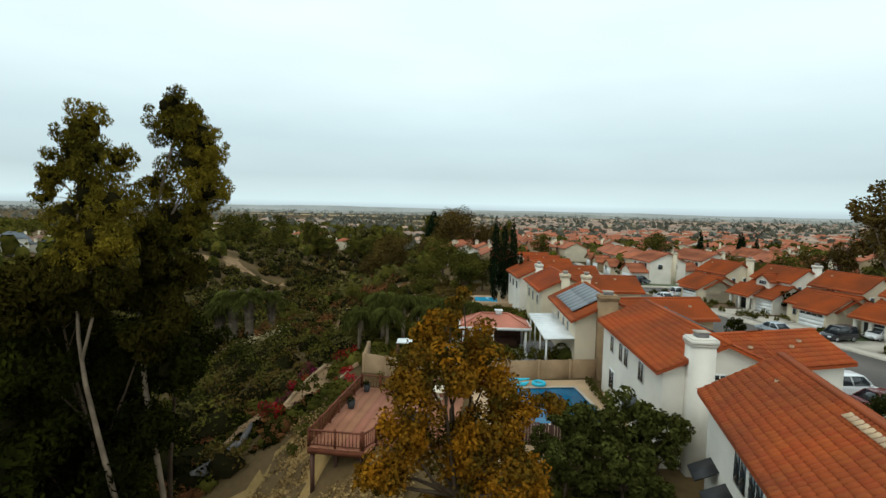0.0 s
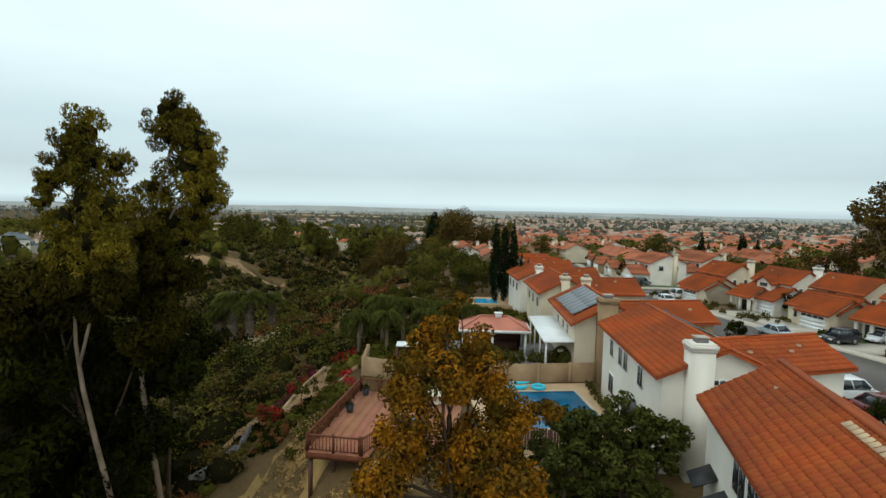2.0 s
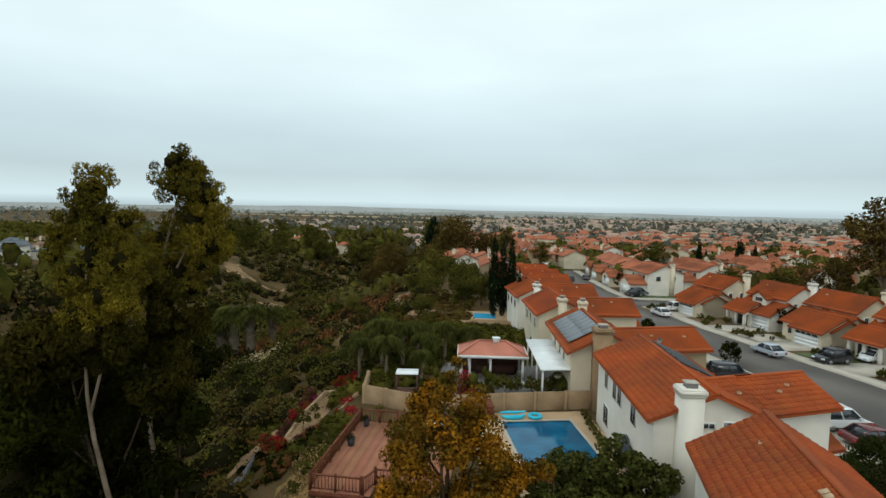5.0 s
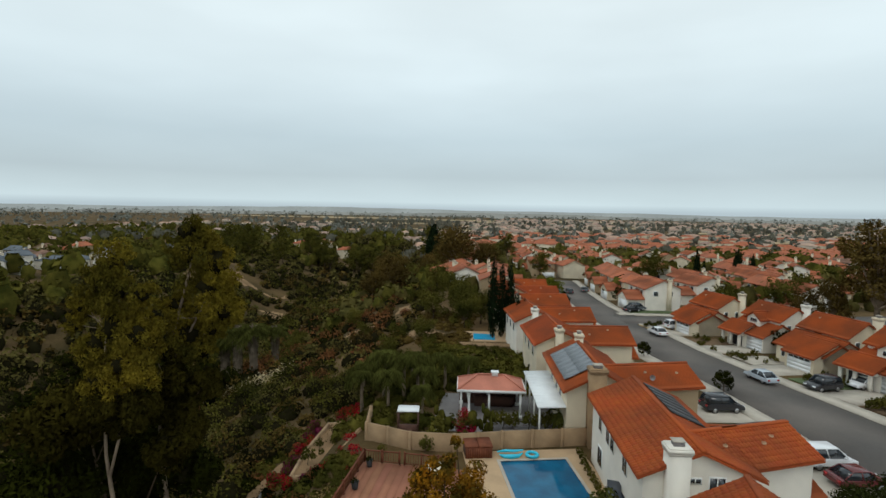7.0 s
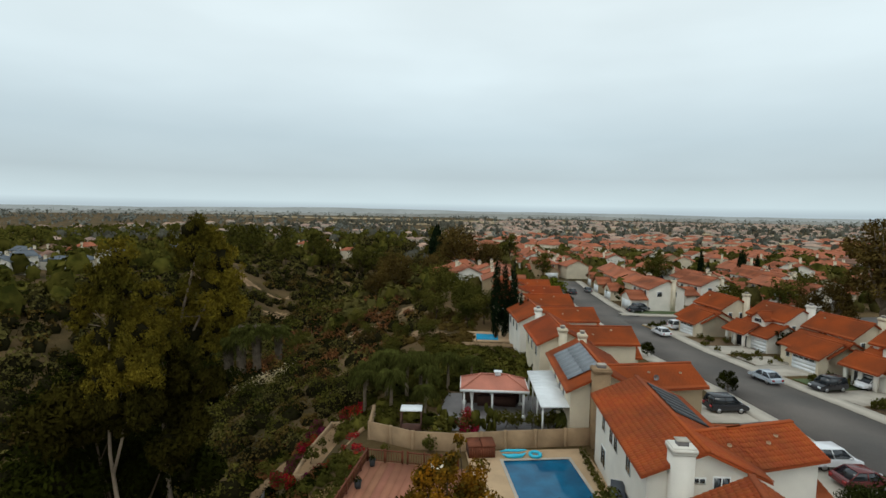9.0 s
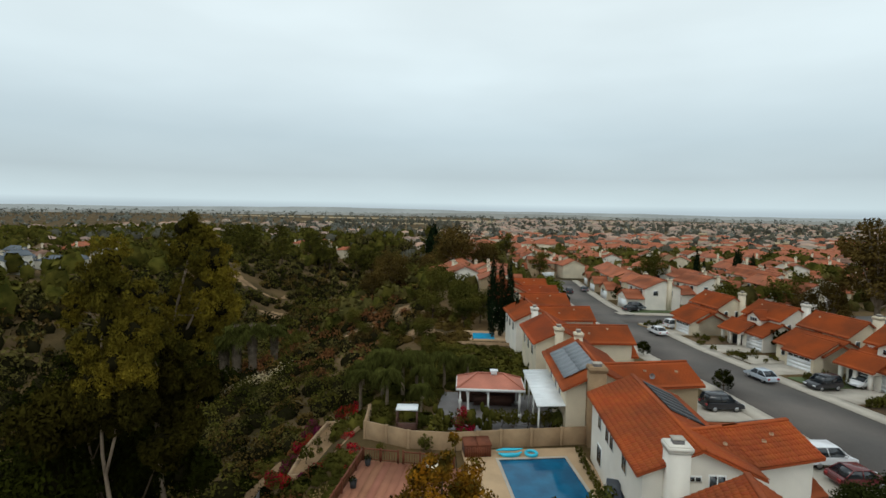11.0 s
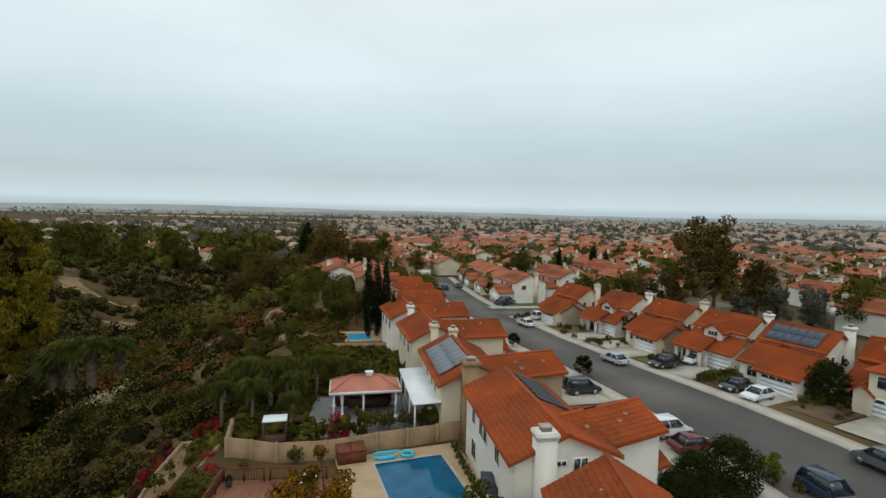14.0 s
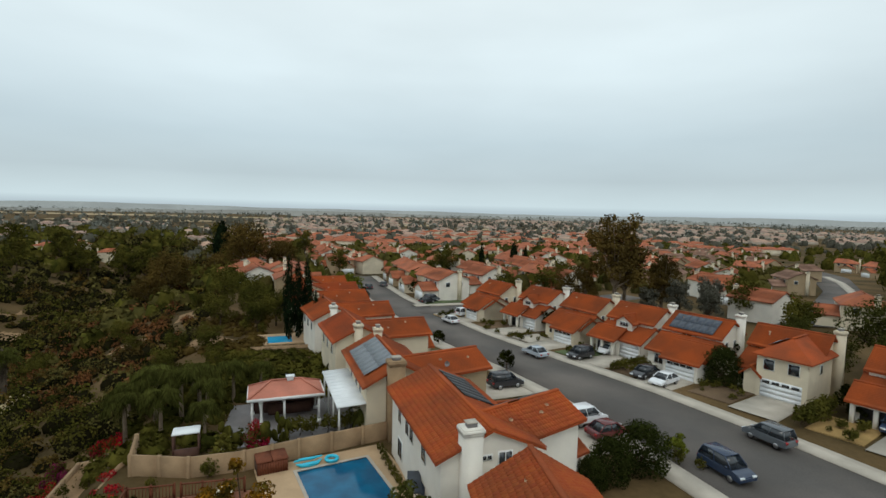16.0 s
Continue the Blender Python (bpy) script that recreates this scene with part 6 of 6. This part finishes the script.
def thicket(x0, x1, y0, y1, step, seed):
    """Spots at about even distances over the canyon."""
    g = np.random.default_rng(seed)
    xx, yy = np.meshgrid(np.arange(x0, x1, step), np.arange(y0, y1, step))
    p = np.stack([xx.ravel(), yy.ravel()], 1) + g.uniform(-0.55, 0.55, (xx.size, 2)) * step
    edge = -13.0 - 0.10 * np.clip(p[:, 1] - 45, 0, 200) + 8.5 * smooth(p[:, 1], 36, 22)
    ok = (p[:, 0] < edge - np.where(p[:, 1] > 51, 0.2, 3.0)) & ~((p[:, 0] > -20.9) & (p[:, 1] > 33) & (p[:, 1] < 50))
    for ex, ey, ea, eb in EARTH:
        ok &= ((p[:, 0] - ex) / (ea + 0.9)) ** 2 + ((p[:, 1] - ey) / (eb + 0.9)) ** 2 > 1
    return p[ok], (edge - p[:, 0])[ok]


BRUSH = {"mid": ("green_brush", "rounded green shrubs covering the canyon side"), "dark": ("dark_brush", "dark scrub covering the canyon, shade put into its colour"),
         "sage": ("brown_brush", "olive-brown sage scrub on the slope"), "rust": ("rusty_brush", "rust-brown dry buckwheat scrub"), "olive": ("olive_brush", "dull olive scrub deep in the canyon")}
for band, (x0, y0, y1, step, per, leaf, lo, hi) in enumerate(((-75, 14, 72, 2.7, 250, 0.11, 0.8, 2.6), (-105, 72, 150, 3.2, 130, 0.16, 0.8, 3.0), (-140, 150, 280, 4.4, 74, 0.26, 1.3, 4.2), (-330, 280, 640, 8.5, 34, 0.5, 2.2, 5.5), (-175, 14, 150, 4.4, 60, 0.3, 1.8, 4.2))):
    p, u = thicket(x0, -8 if band < 4 else -76, y0, y1, step, 70 + band)
    if band == 4:
        q = (p[:, 0] < -104) | (p[:, 1] < 72)
        p, u = p[q], u[q]
    g2 = np.random.default_rng(170 + band)
    dry = smooth(u, 1, 7) * smooth(u, 60, 30) * smooth(p[:, 1], 60, 84) * smooth(p[:, 1], 215, 150) * (0.55 + 0.45 * np.sin(p[:, 0] * 0.16 + 1) * np.cos(p[:, 1] * 0.11))
    # Deep parts get more near-black scrub, as shade put into the colour.
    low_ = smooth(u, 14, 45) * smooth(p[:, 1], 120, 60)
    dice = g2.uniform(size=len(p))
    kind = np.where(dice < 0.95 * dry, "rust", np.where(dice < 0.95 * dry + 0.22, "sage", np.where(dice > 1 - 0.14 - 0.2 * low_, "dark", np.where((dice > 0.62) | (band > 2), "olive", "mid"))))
    size = g2.uniform(lo, hi, len(p)) * np.where(kind == "rust", 0.85, np.where(kind == "sage", 0.9, 1.0))
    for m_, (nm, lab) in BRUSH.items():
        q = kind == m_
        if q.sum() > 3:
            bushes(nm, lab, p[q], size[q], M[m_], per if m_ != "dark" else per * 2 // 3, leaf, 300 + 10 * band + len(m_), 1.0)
p, u = thicket(-260, -140, 40, 330, 8.0, 76)
p = p[(p[:, 0] > -165) | (p[:, 1] < 150) | (p[:, 1] > 230)]
bushes("far_brush", "dark woodland on the opposite canyon side", p, np.random.default_rng(76).uniform(2.5, 6, len(p)), M["mid"], 40, 0.42, 76)
g_ = np.random.default_rng(77)
q_ = g_.uniform(-1, 1, 70)
p = np.stack([-41.5 + 4.6 * q_ + g_.normal(0, 0.7, 70), 74 + 4.5 * q_ + g_.normal(0, 1.2, 70)], 1)
p = np.concatenate([p, np.stack([g_.normal(-60, 6, 20), g_.normal(150, 8, 20)], 1)])
scatter("pampas_grass", "pale cream pampas plumes in the canyon", p, g_.uniform(0.7, 1.2, len(p)), M["plume"], 60, 0.13, 77, 1.9, core=False)
# bare earth showing on the slopes
for k, (ex, ey, ea, eb) in enumerate(EARTH):
    vs, fs = [], []
    for i in range(7):
        for a in range(24):
            w = i / 6 * (1 + 0.16 * math.sin(a * 1.3 + k) + 0.1 * math.sin(a * 2.9 + 2 * k))
            x_, y_ = ex + ea * w * math.cos(a * math.pi / 12), ey + eb * w * math.sin(a * math.pi / 12)
            vs.append((x_, y_, land1(x_, y_) + 0.07 - 0.5 * (i == 6)))
    fs = [(i * 24 + a, i * 24 + (a + 1) % 24, i * 24 + 24 + (a + 1) % 24, i * 24 + 24 + a) for i in range(6) for a in range(24)]
    straw = k == len(EARTH) - 1
    tagged(thing("dry_slope" if straw else "bare_earth", label="slope of trampled straw-dry grass below the deck", category="slope", data=mesh("dry_slope", np.array(vs), np.array(fs), M["straw"], True)) if straw else thing("bare_earth", label="patch of bare tan earth among the scrub", category="earth", data=mesh("bare_earth", np.array(vs), np.array(fs), M["earth"], True)), kind="structure")
# brush on the bank under the bed
for nm, m_, n, seed in (("dark_brush", "dark", 90, 83), ("green_brush", "mid", 110, 84), ("rusty_brush", "rust", 40, 85)):
    g2 = np.random.default_rng(seed)
    p = np.concatenate([np.stack([g2.uniform(-18.6, -15.2, n // 4), g2.uniform(33.0, 36.2, n // 4)], 1), np.stack([g2.uniform(-24.5, -19.6, n), g2.uniform(27, 50, n)], 1)])
    p = p[((p[:, 0] + 21.6) / 1.0) ** 2 + ((p[:, 1] - 39) / 5.0) ** 2 > 1]
    scatter(nm, {"dark": "dark scrub on the bank below the garden", "mid": "green scrub on the bank below the garden", "rust": "dry brown scrub on the bank"}[m_], p, g2.uniform(0.4, 0.95, len(p)), M[m_], 150, 0.10, seed, 0.9)
p = np.stack([g_.uniform(-14.8, -12.1, 70), g_.uniform(30.5, 38.5, 70)], 1)
scatter("garden_shrubs", "low green plants beside the deck", p, g_.uniform(0.3, 0.6, len(p)), M["mid"], 90, 0.15, 86, 0.9)
# fence at the foot of the dry slope
sf = thing("slope_fence", label="low grey mesh fence along the foot of the dry slope", category="fence")
line = [Vector((x, y, land1(x, y))) for x, y in ((-20.8, 29.5), (-19.9, 30.8), (-19.6, 33.6), (-20.2, 36.1))]
for a, b in zip(line[:-1], line[1:]):
    for k in range(4):
        p, q = a.lerp(b, k / 4), a.lerp(b, (k + 1) / 4)
        part("post", mesh("post", *tube([p - Vector((0, 0, 0.3)), p + Vector((0, 0, 1.25))], [0.035, 0.035], 8), M["paver"]), sf)
        part("panel", mesh("panel", *beam(p + Vector((0, 0, 0.6)), q + Vector((0, 0, 0.6)), 0.02, 1.1), M["paver"]), sf)
# dry grass below the deck
n = 6000
p = np.stack([g_.uniform(-17.5, -4.5, n), g_.uniform(14, 33, n)], 1)
p = p[(p[:, 0] < -5) & ((p[:, 1] < 26.3) | (p[:, 0] < -12.2)) & (p[:, 0] > -18 + 0.15 * (p[:, 1] - 14))]
scatter("dry_grass", "straw-coloured dry grass on the slope below the deck", p, g_.uniform(0.2, 0.42, len(p)), M["straw"], 9, 0.25, 78, 1.0, core=False)
# ground plants by the near garden
p = np.stack([g_.uniform(-0.5, 8.0, 260), g_.uniform(14, 28, 260)], 1)
scatter("garden_plants", "mixed low plants in the shaded garden", p, g_.uniform(0.2, 0.6, len(p)), M["mid"], 60, 0.14, 79, 1.0)
# shrubs behind the row of gardens
p = np.stack([g_.uniform(-13, 2.5, 420), g_.uniform(55, 76, 420)], 1)
scatter("garden_shrubs", "green shrubs filling the back gardens", p, g_.uniform(0.6, 1.6, len(p)) * (1 - 0.4 * smooth(p[:, 1], 64, 72)), M["mid"], 70, 0.16, 80, 0.9)
p = np.stack([g_.uniform(-19, -7.5, 160), g_.uniform(76, 104, 160)], 1)
p = p[((p[:, 0] + 15.5) / 4) ** 2 + ((p[:, 1] - 84.5) / 4) ** 2 > 1]
scatter("garden_shrubs", "dry shrubs along the top of the bank", p, g_.uniform(0.5, 1.3, len(p)), M["sage"], 60, 0.18, 82, 0.9)
p = np.stack([g_.uniform(-17, -7.6, 70), g_.uniform(43, 57, 70)], 1)
scatter("garden_shrubs", "shrubs under the palms", p, g_.uniform(0.7, 1.5, len(p)), M["mid"], 150, 0.10, 81, 0.95)


# ---- houses further off ----
COURSE[0] = 3.0


def far_house(wall, roof, seed, label):
    h = thing("house", (0, 0, 0), 0, label, "house", "distant houses")
    g = np.random.default_rng(seed)
    L = 9.5
    block(h, 0, 8.5, 0, L, 5.2, 1.9, "y", wall, roof, z0=-3, hip=(seed % 2, 0))
    block(h, -4, 4, 0.5, 6, 2.8, 1.5, "x", wall, roof, z0=-3)
    part("garage_door", mesh("garage_door", *box(-4.05, -3.98, 1.0, 5.5, 0, 2.1), M["whiteplastic"]), h)
    for y in (2.0, 4.8, 7.6):
        window(h, (0, y, 3.4), 1.2, 1.2, -90, 1)
    for x in (2.5, 6.0):
        window(h, (x, 0, 3.3), 1.2, 1.2, 0, 1)
    chimney(h, 5.2, 6.1, -0.6, 0.2, -1, 7.4, M["cream"])
    return h


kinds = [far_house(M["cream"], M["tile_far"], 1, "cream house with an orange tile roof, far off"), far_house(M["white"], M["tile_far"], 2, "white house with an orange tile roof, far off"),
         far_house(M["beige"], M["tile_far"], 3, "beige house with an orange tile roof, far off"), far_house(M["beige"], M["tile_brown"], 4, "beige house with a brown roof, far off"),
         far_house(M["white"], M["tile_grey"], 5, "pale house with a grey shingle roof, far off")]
used = set()


def by_road(x, y):
    return 80 < y < 280 and -8 < x - np.interp(y, [77, 104, 136, 177, 222, 266], [98, 128, 170, 214, 250, 266]) < 36


def settle(k, x, y, rz):
    if by_road(x, y):
        return
    m = pose(x, y, land1(x, y) + 0.1, 0, 0, rz)
    if k not in used:
        used.add(k)
        kinds[k].matrix_basis = m
    else:
        copy_thing(kinds[k], m)


g_ = np.random.default_rng(88)
# corner of the junction and the street beyond it
for x, y, rz in ((30, 122, 12), (28, 137, 10), (27, 152, 8), (27, 168, 5), (-2, 140, 188), (-3, 155, 186), (-4, 170, 184), (14, 194, 100), (-13, 154, 195), (46, 136, 20), (48, 152, 15)):
    settle(int(g_.integers(0, 3)), x, y, rz)
# rows behind
for row in range(6):
    y = 168 + row * 30
    for i in range(11):
        x = -24 - row * 3 + i * 17 + g_.uniform(-3, 3)
        if g_.uniform() < 0.72:
            settle(int(g_.integers(0, 3)), x, y + g_.uniform(-4, 4), g_.uniform(-20, 20) + (180 if i % 2 else 0))
# east side: second street
for i in range(7):
    settle(int(g_.integers(0, 3)), 66 + i * 3.2 - 3 * (i % 2), 128 + i * 15, 15)
for x, y in ((98, 96), (110, 112), (122, 86), (104, 80), (118, 130), (132, 146), (112, 150), (136, 110), (146, 130)):
    settle(int(g_.integers(0, 4)), x, y, g_.uniform(0, 360))
for row in range(7):
    for i in range(8):
        settle(int(g_.integers(2, 4)), 140 + row * 8 + i * 19 + g_.uniform(-4, 4), 180 + row * 30 + g_.uniform(-6, 6), g_.uniform(0, 360))
# west side of the canyon
for i in range(26):
    settle(int(g_.choice([3, 4, 4, 2])), -215 - (i % 4) * 20 + g_.uniform(-5, 5), 120 + (i // 4) * 26 + g_.uniform(-5, 5), g_.uniform(0, 360))
for x, y in ((-196, 172), (-214, 178), (-206, 196), (-186, 190), (-222, 206), (-232, 190), (-178, 206)):
    settle(4, x, y, g_.uniform(0, 360))
for x, y in ((-150, 372), (-140, 380), (-92, 392), (-165, 368), (-60, 372)):
    settle(0, x, y, g_.uniform(0, 360))


def far_roofs(n, seed, x0, x1, y0, y1, roof, wall, label):
    """Countless small houses of the distant plain."""
    g = np.random.default_rng(seed)
    bits_w, bits_r = [], []
    for _ in range(n):
        x, y = g.uniform(x0, x1), y0 + (y1 - y0) * g.uniform() ** 1.2
        z = land1(x, y)
        w, d, h, a = g.uniform(6, 9), g.uniform(5, 7), g.uniform(3.5, 5.5), g.uniform(0, 180)
        c = np.array([turned(sx * w, sy * d, a, x, y) for sx, sy in ((-1, -1), (1, -1), (1, 1), (-1, 1))])
        v = np.array([(*p, z - 1) for p in c] + [(*p, z + h) for p in c])
        bits_w.append((v, BOX_F))
        c2 = np.array([turned(sx * (w + 0.5), sy * (d + 0.5), a, x, y) for sx, sy in ((-1, -1), (1, -1), (1, 1), (-1, 1))])
        r0, r1 = turned(-w * 0.5, 0, a, x, y), turned(w * 0.5, 0, a, x, y)
        v = np.array([(*p, z + h) for p in c2] + [(*r0, z + h + 2.2), (*r1, z + h + 2.2)])
        bits_r.append((v, np.array([(0, 1, 5, 4), (2, 3, 4, 5), (1, 2, 5, 5), (3, 0, 4, 4)])))
    t = thing("far_houses", label=label, category="houses", kind="stuff")
    part("walls", mesh("walls", *joined(bits_w), wall), t)
    part("roofs", mesh("roofs", *joined(bits_r), roof), t)


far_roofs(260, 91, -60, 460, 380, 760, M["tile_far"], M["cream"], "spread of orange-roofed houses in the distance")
# From here the haze of distance is put into the house colours.
far_roofs(900, 92, -160, 1300, 560, 1900, M["roof_haze"], M["wall_haze"], "far spread of brown-roofed houses, haze put into their colour")
far_roofs(70, 93, -700, -230, 330, 1100, M["roof_haze"], M["wall_haze"], "far houses beyond the canyon, paled in colour as haze")


def far_woods(n, seed, x0, x1, y0, y1, lo, hi, material, label, power=1.2, per=14, leaf=0.34):
    g = np.random.default_rng(seed)
    p = np.stack([g.uniform(x0, x1, n), y0 + (y1 - y0) * g.uniform(0, 1, n) ** power], 1)
    p = p[[not by_road(*q) for q in p]]
    p = p[(p[:, 1] > 200) | (p[:, 0] < 8) | (p[:, 0] > 24)]
    s = g.uniform(lo, hi, len(p))
    scatter("far_trees", label, p, s, material, per, leaf, seed, 1.5, land(p[:, 0], p[:, 1]) + s * 0.4, core=per > 13, category="trees")


far_woods(640, 101, -70, 200, 130, 400, 1.6, 3.6, M["olive"], "trees among the orange roofs", per=22, leaf=0.22)
far_woods(380, 102, -70, 240, 140, 420, 1.8, 4.4, M["mid"], "dark trees among the orange roofs", per=22, leaf=0.22)
far_woods(1300, 103, -500, 900, 400, 1500, 2.5, 6.5, M["grey"], "trees of the distant plain, leaf colour greyed as haze", per=20, leaf=0.24)
far_woods(420, 104, 110, 520, 90, 520, 2.2, 5.0, M["mid"], "trees among the eastern houses", per=24, leaf=0.22)
far_woods(1000, 105, -620, -130, 100, 760, 2.8, 6.5, M["mid"], "dark trees on the western side", per=22, leaf=0.22)
far_woods(2000, 106, -2200, 2200, 600, 3000, 4, 9, M["wood_haze"], "tree cover near the horizon, haze put into its colour", per=12, leaf=0.38)


# ---- distance ----
# dry open fields between the far houses
for k, (fx_, fy_, fa, fb) in enumerate(((-40, 900, 150, 60), (160, 1150, 260, 80), (-330, 1250, 240, 70), (520, 980, 220, 60), (60, 1700, 420, 120), (-700, 1800, 420, 110), (800, 1600, 380, 110), (330, 720, 90, 34), (-150, 640, 60, 26))):
    ang = np.linspace(0, 2 * math.pi, 41)[:-1]
    rr = 1 + 0.16 * np.sin(3 * ang + k) + 0.08 * np.sin(7 * ang + 2 * k)
    rim_ = np.stack([fx_ + fa * rr * np.cos(ang), fy_ + fb * rr * np.sin(ang)], 1)
    vs = [(fx_, fy_, land1(fx_, fy_) + 0.6)] + [(x, y, land1(x, y) + 0.6) for x, y in rim_]
    thing("dry_field", label="pale straw-dry open field far off", category="field", kind="structure", data=mesh("dry_field", vs, [(0, 1 + i, 1 + (i + 1) % 40, 0) for i in range(40)], M["field"]))


def hills(dist, base, amp, seed, colour, label, a0=-75, a1=75):
    g = np.random.default_rng(seed)
    n = 220
    ang = np.radians(np.linspace(a0, a1, n))
    ph = g.uniform(0, 6, 6)
    h = base + amp * (0.5 * np.sin(ang * 5 + ph[0]) + 0.3 * np.sin(ang * 11 + ph[1]) + 0.12 * np.sin(ang * 31 + ph[2]) + 0.06 * np.sin(ang * 67 + ph[3]))
    top = np.stack([dist * np.sin(ang), dist * np.cos(ang), h], 1)
    mid_ = top - np.stack([60 * np.sin(ang), 60 * np.cos(ang), np.full(n, 30.0)], 1)
    low = np.stack([(dist - 500) * np.sin(ang), (dist - 500) * np.cos(ang), np.full(n, -40.0)], 1)
    v = np.concatenate([top, mid_, low])
    i = np.arange(n - 1)
    f = np.concatenate([np.stack([i, i + 1, i + 1 + n, i + n], 1), np.stack([i + n, i + n + 1, i + 1 + 2 * n, i + 2 * n], 1)])
    # The hill colour itself carries the haze of the distance.
    thing("backdrop", label=label, category="hills", kind="structure", data=mesh("backdrop", v, f, mat("haze_tinted_hill", colour, 1.0, 0.12, 0.004, 0.05, 0.0, gloss=0.0), True))


hills(3300, 12, 10, 1, (0.34, 0.35, 0.335), "low horizon hills, haze put into their grey colour")
hills(2500, -4, 8, 2, (0.27, 0.265, 0.24), "wooded rise before the horizon, haze put into its colour")
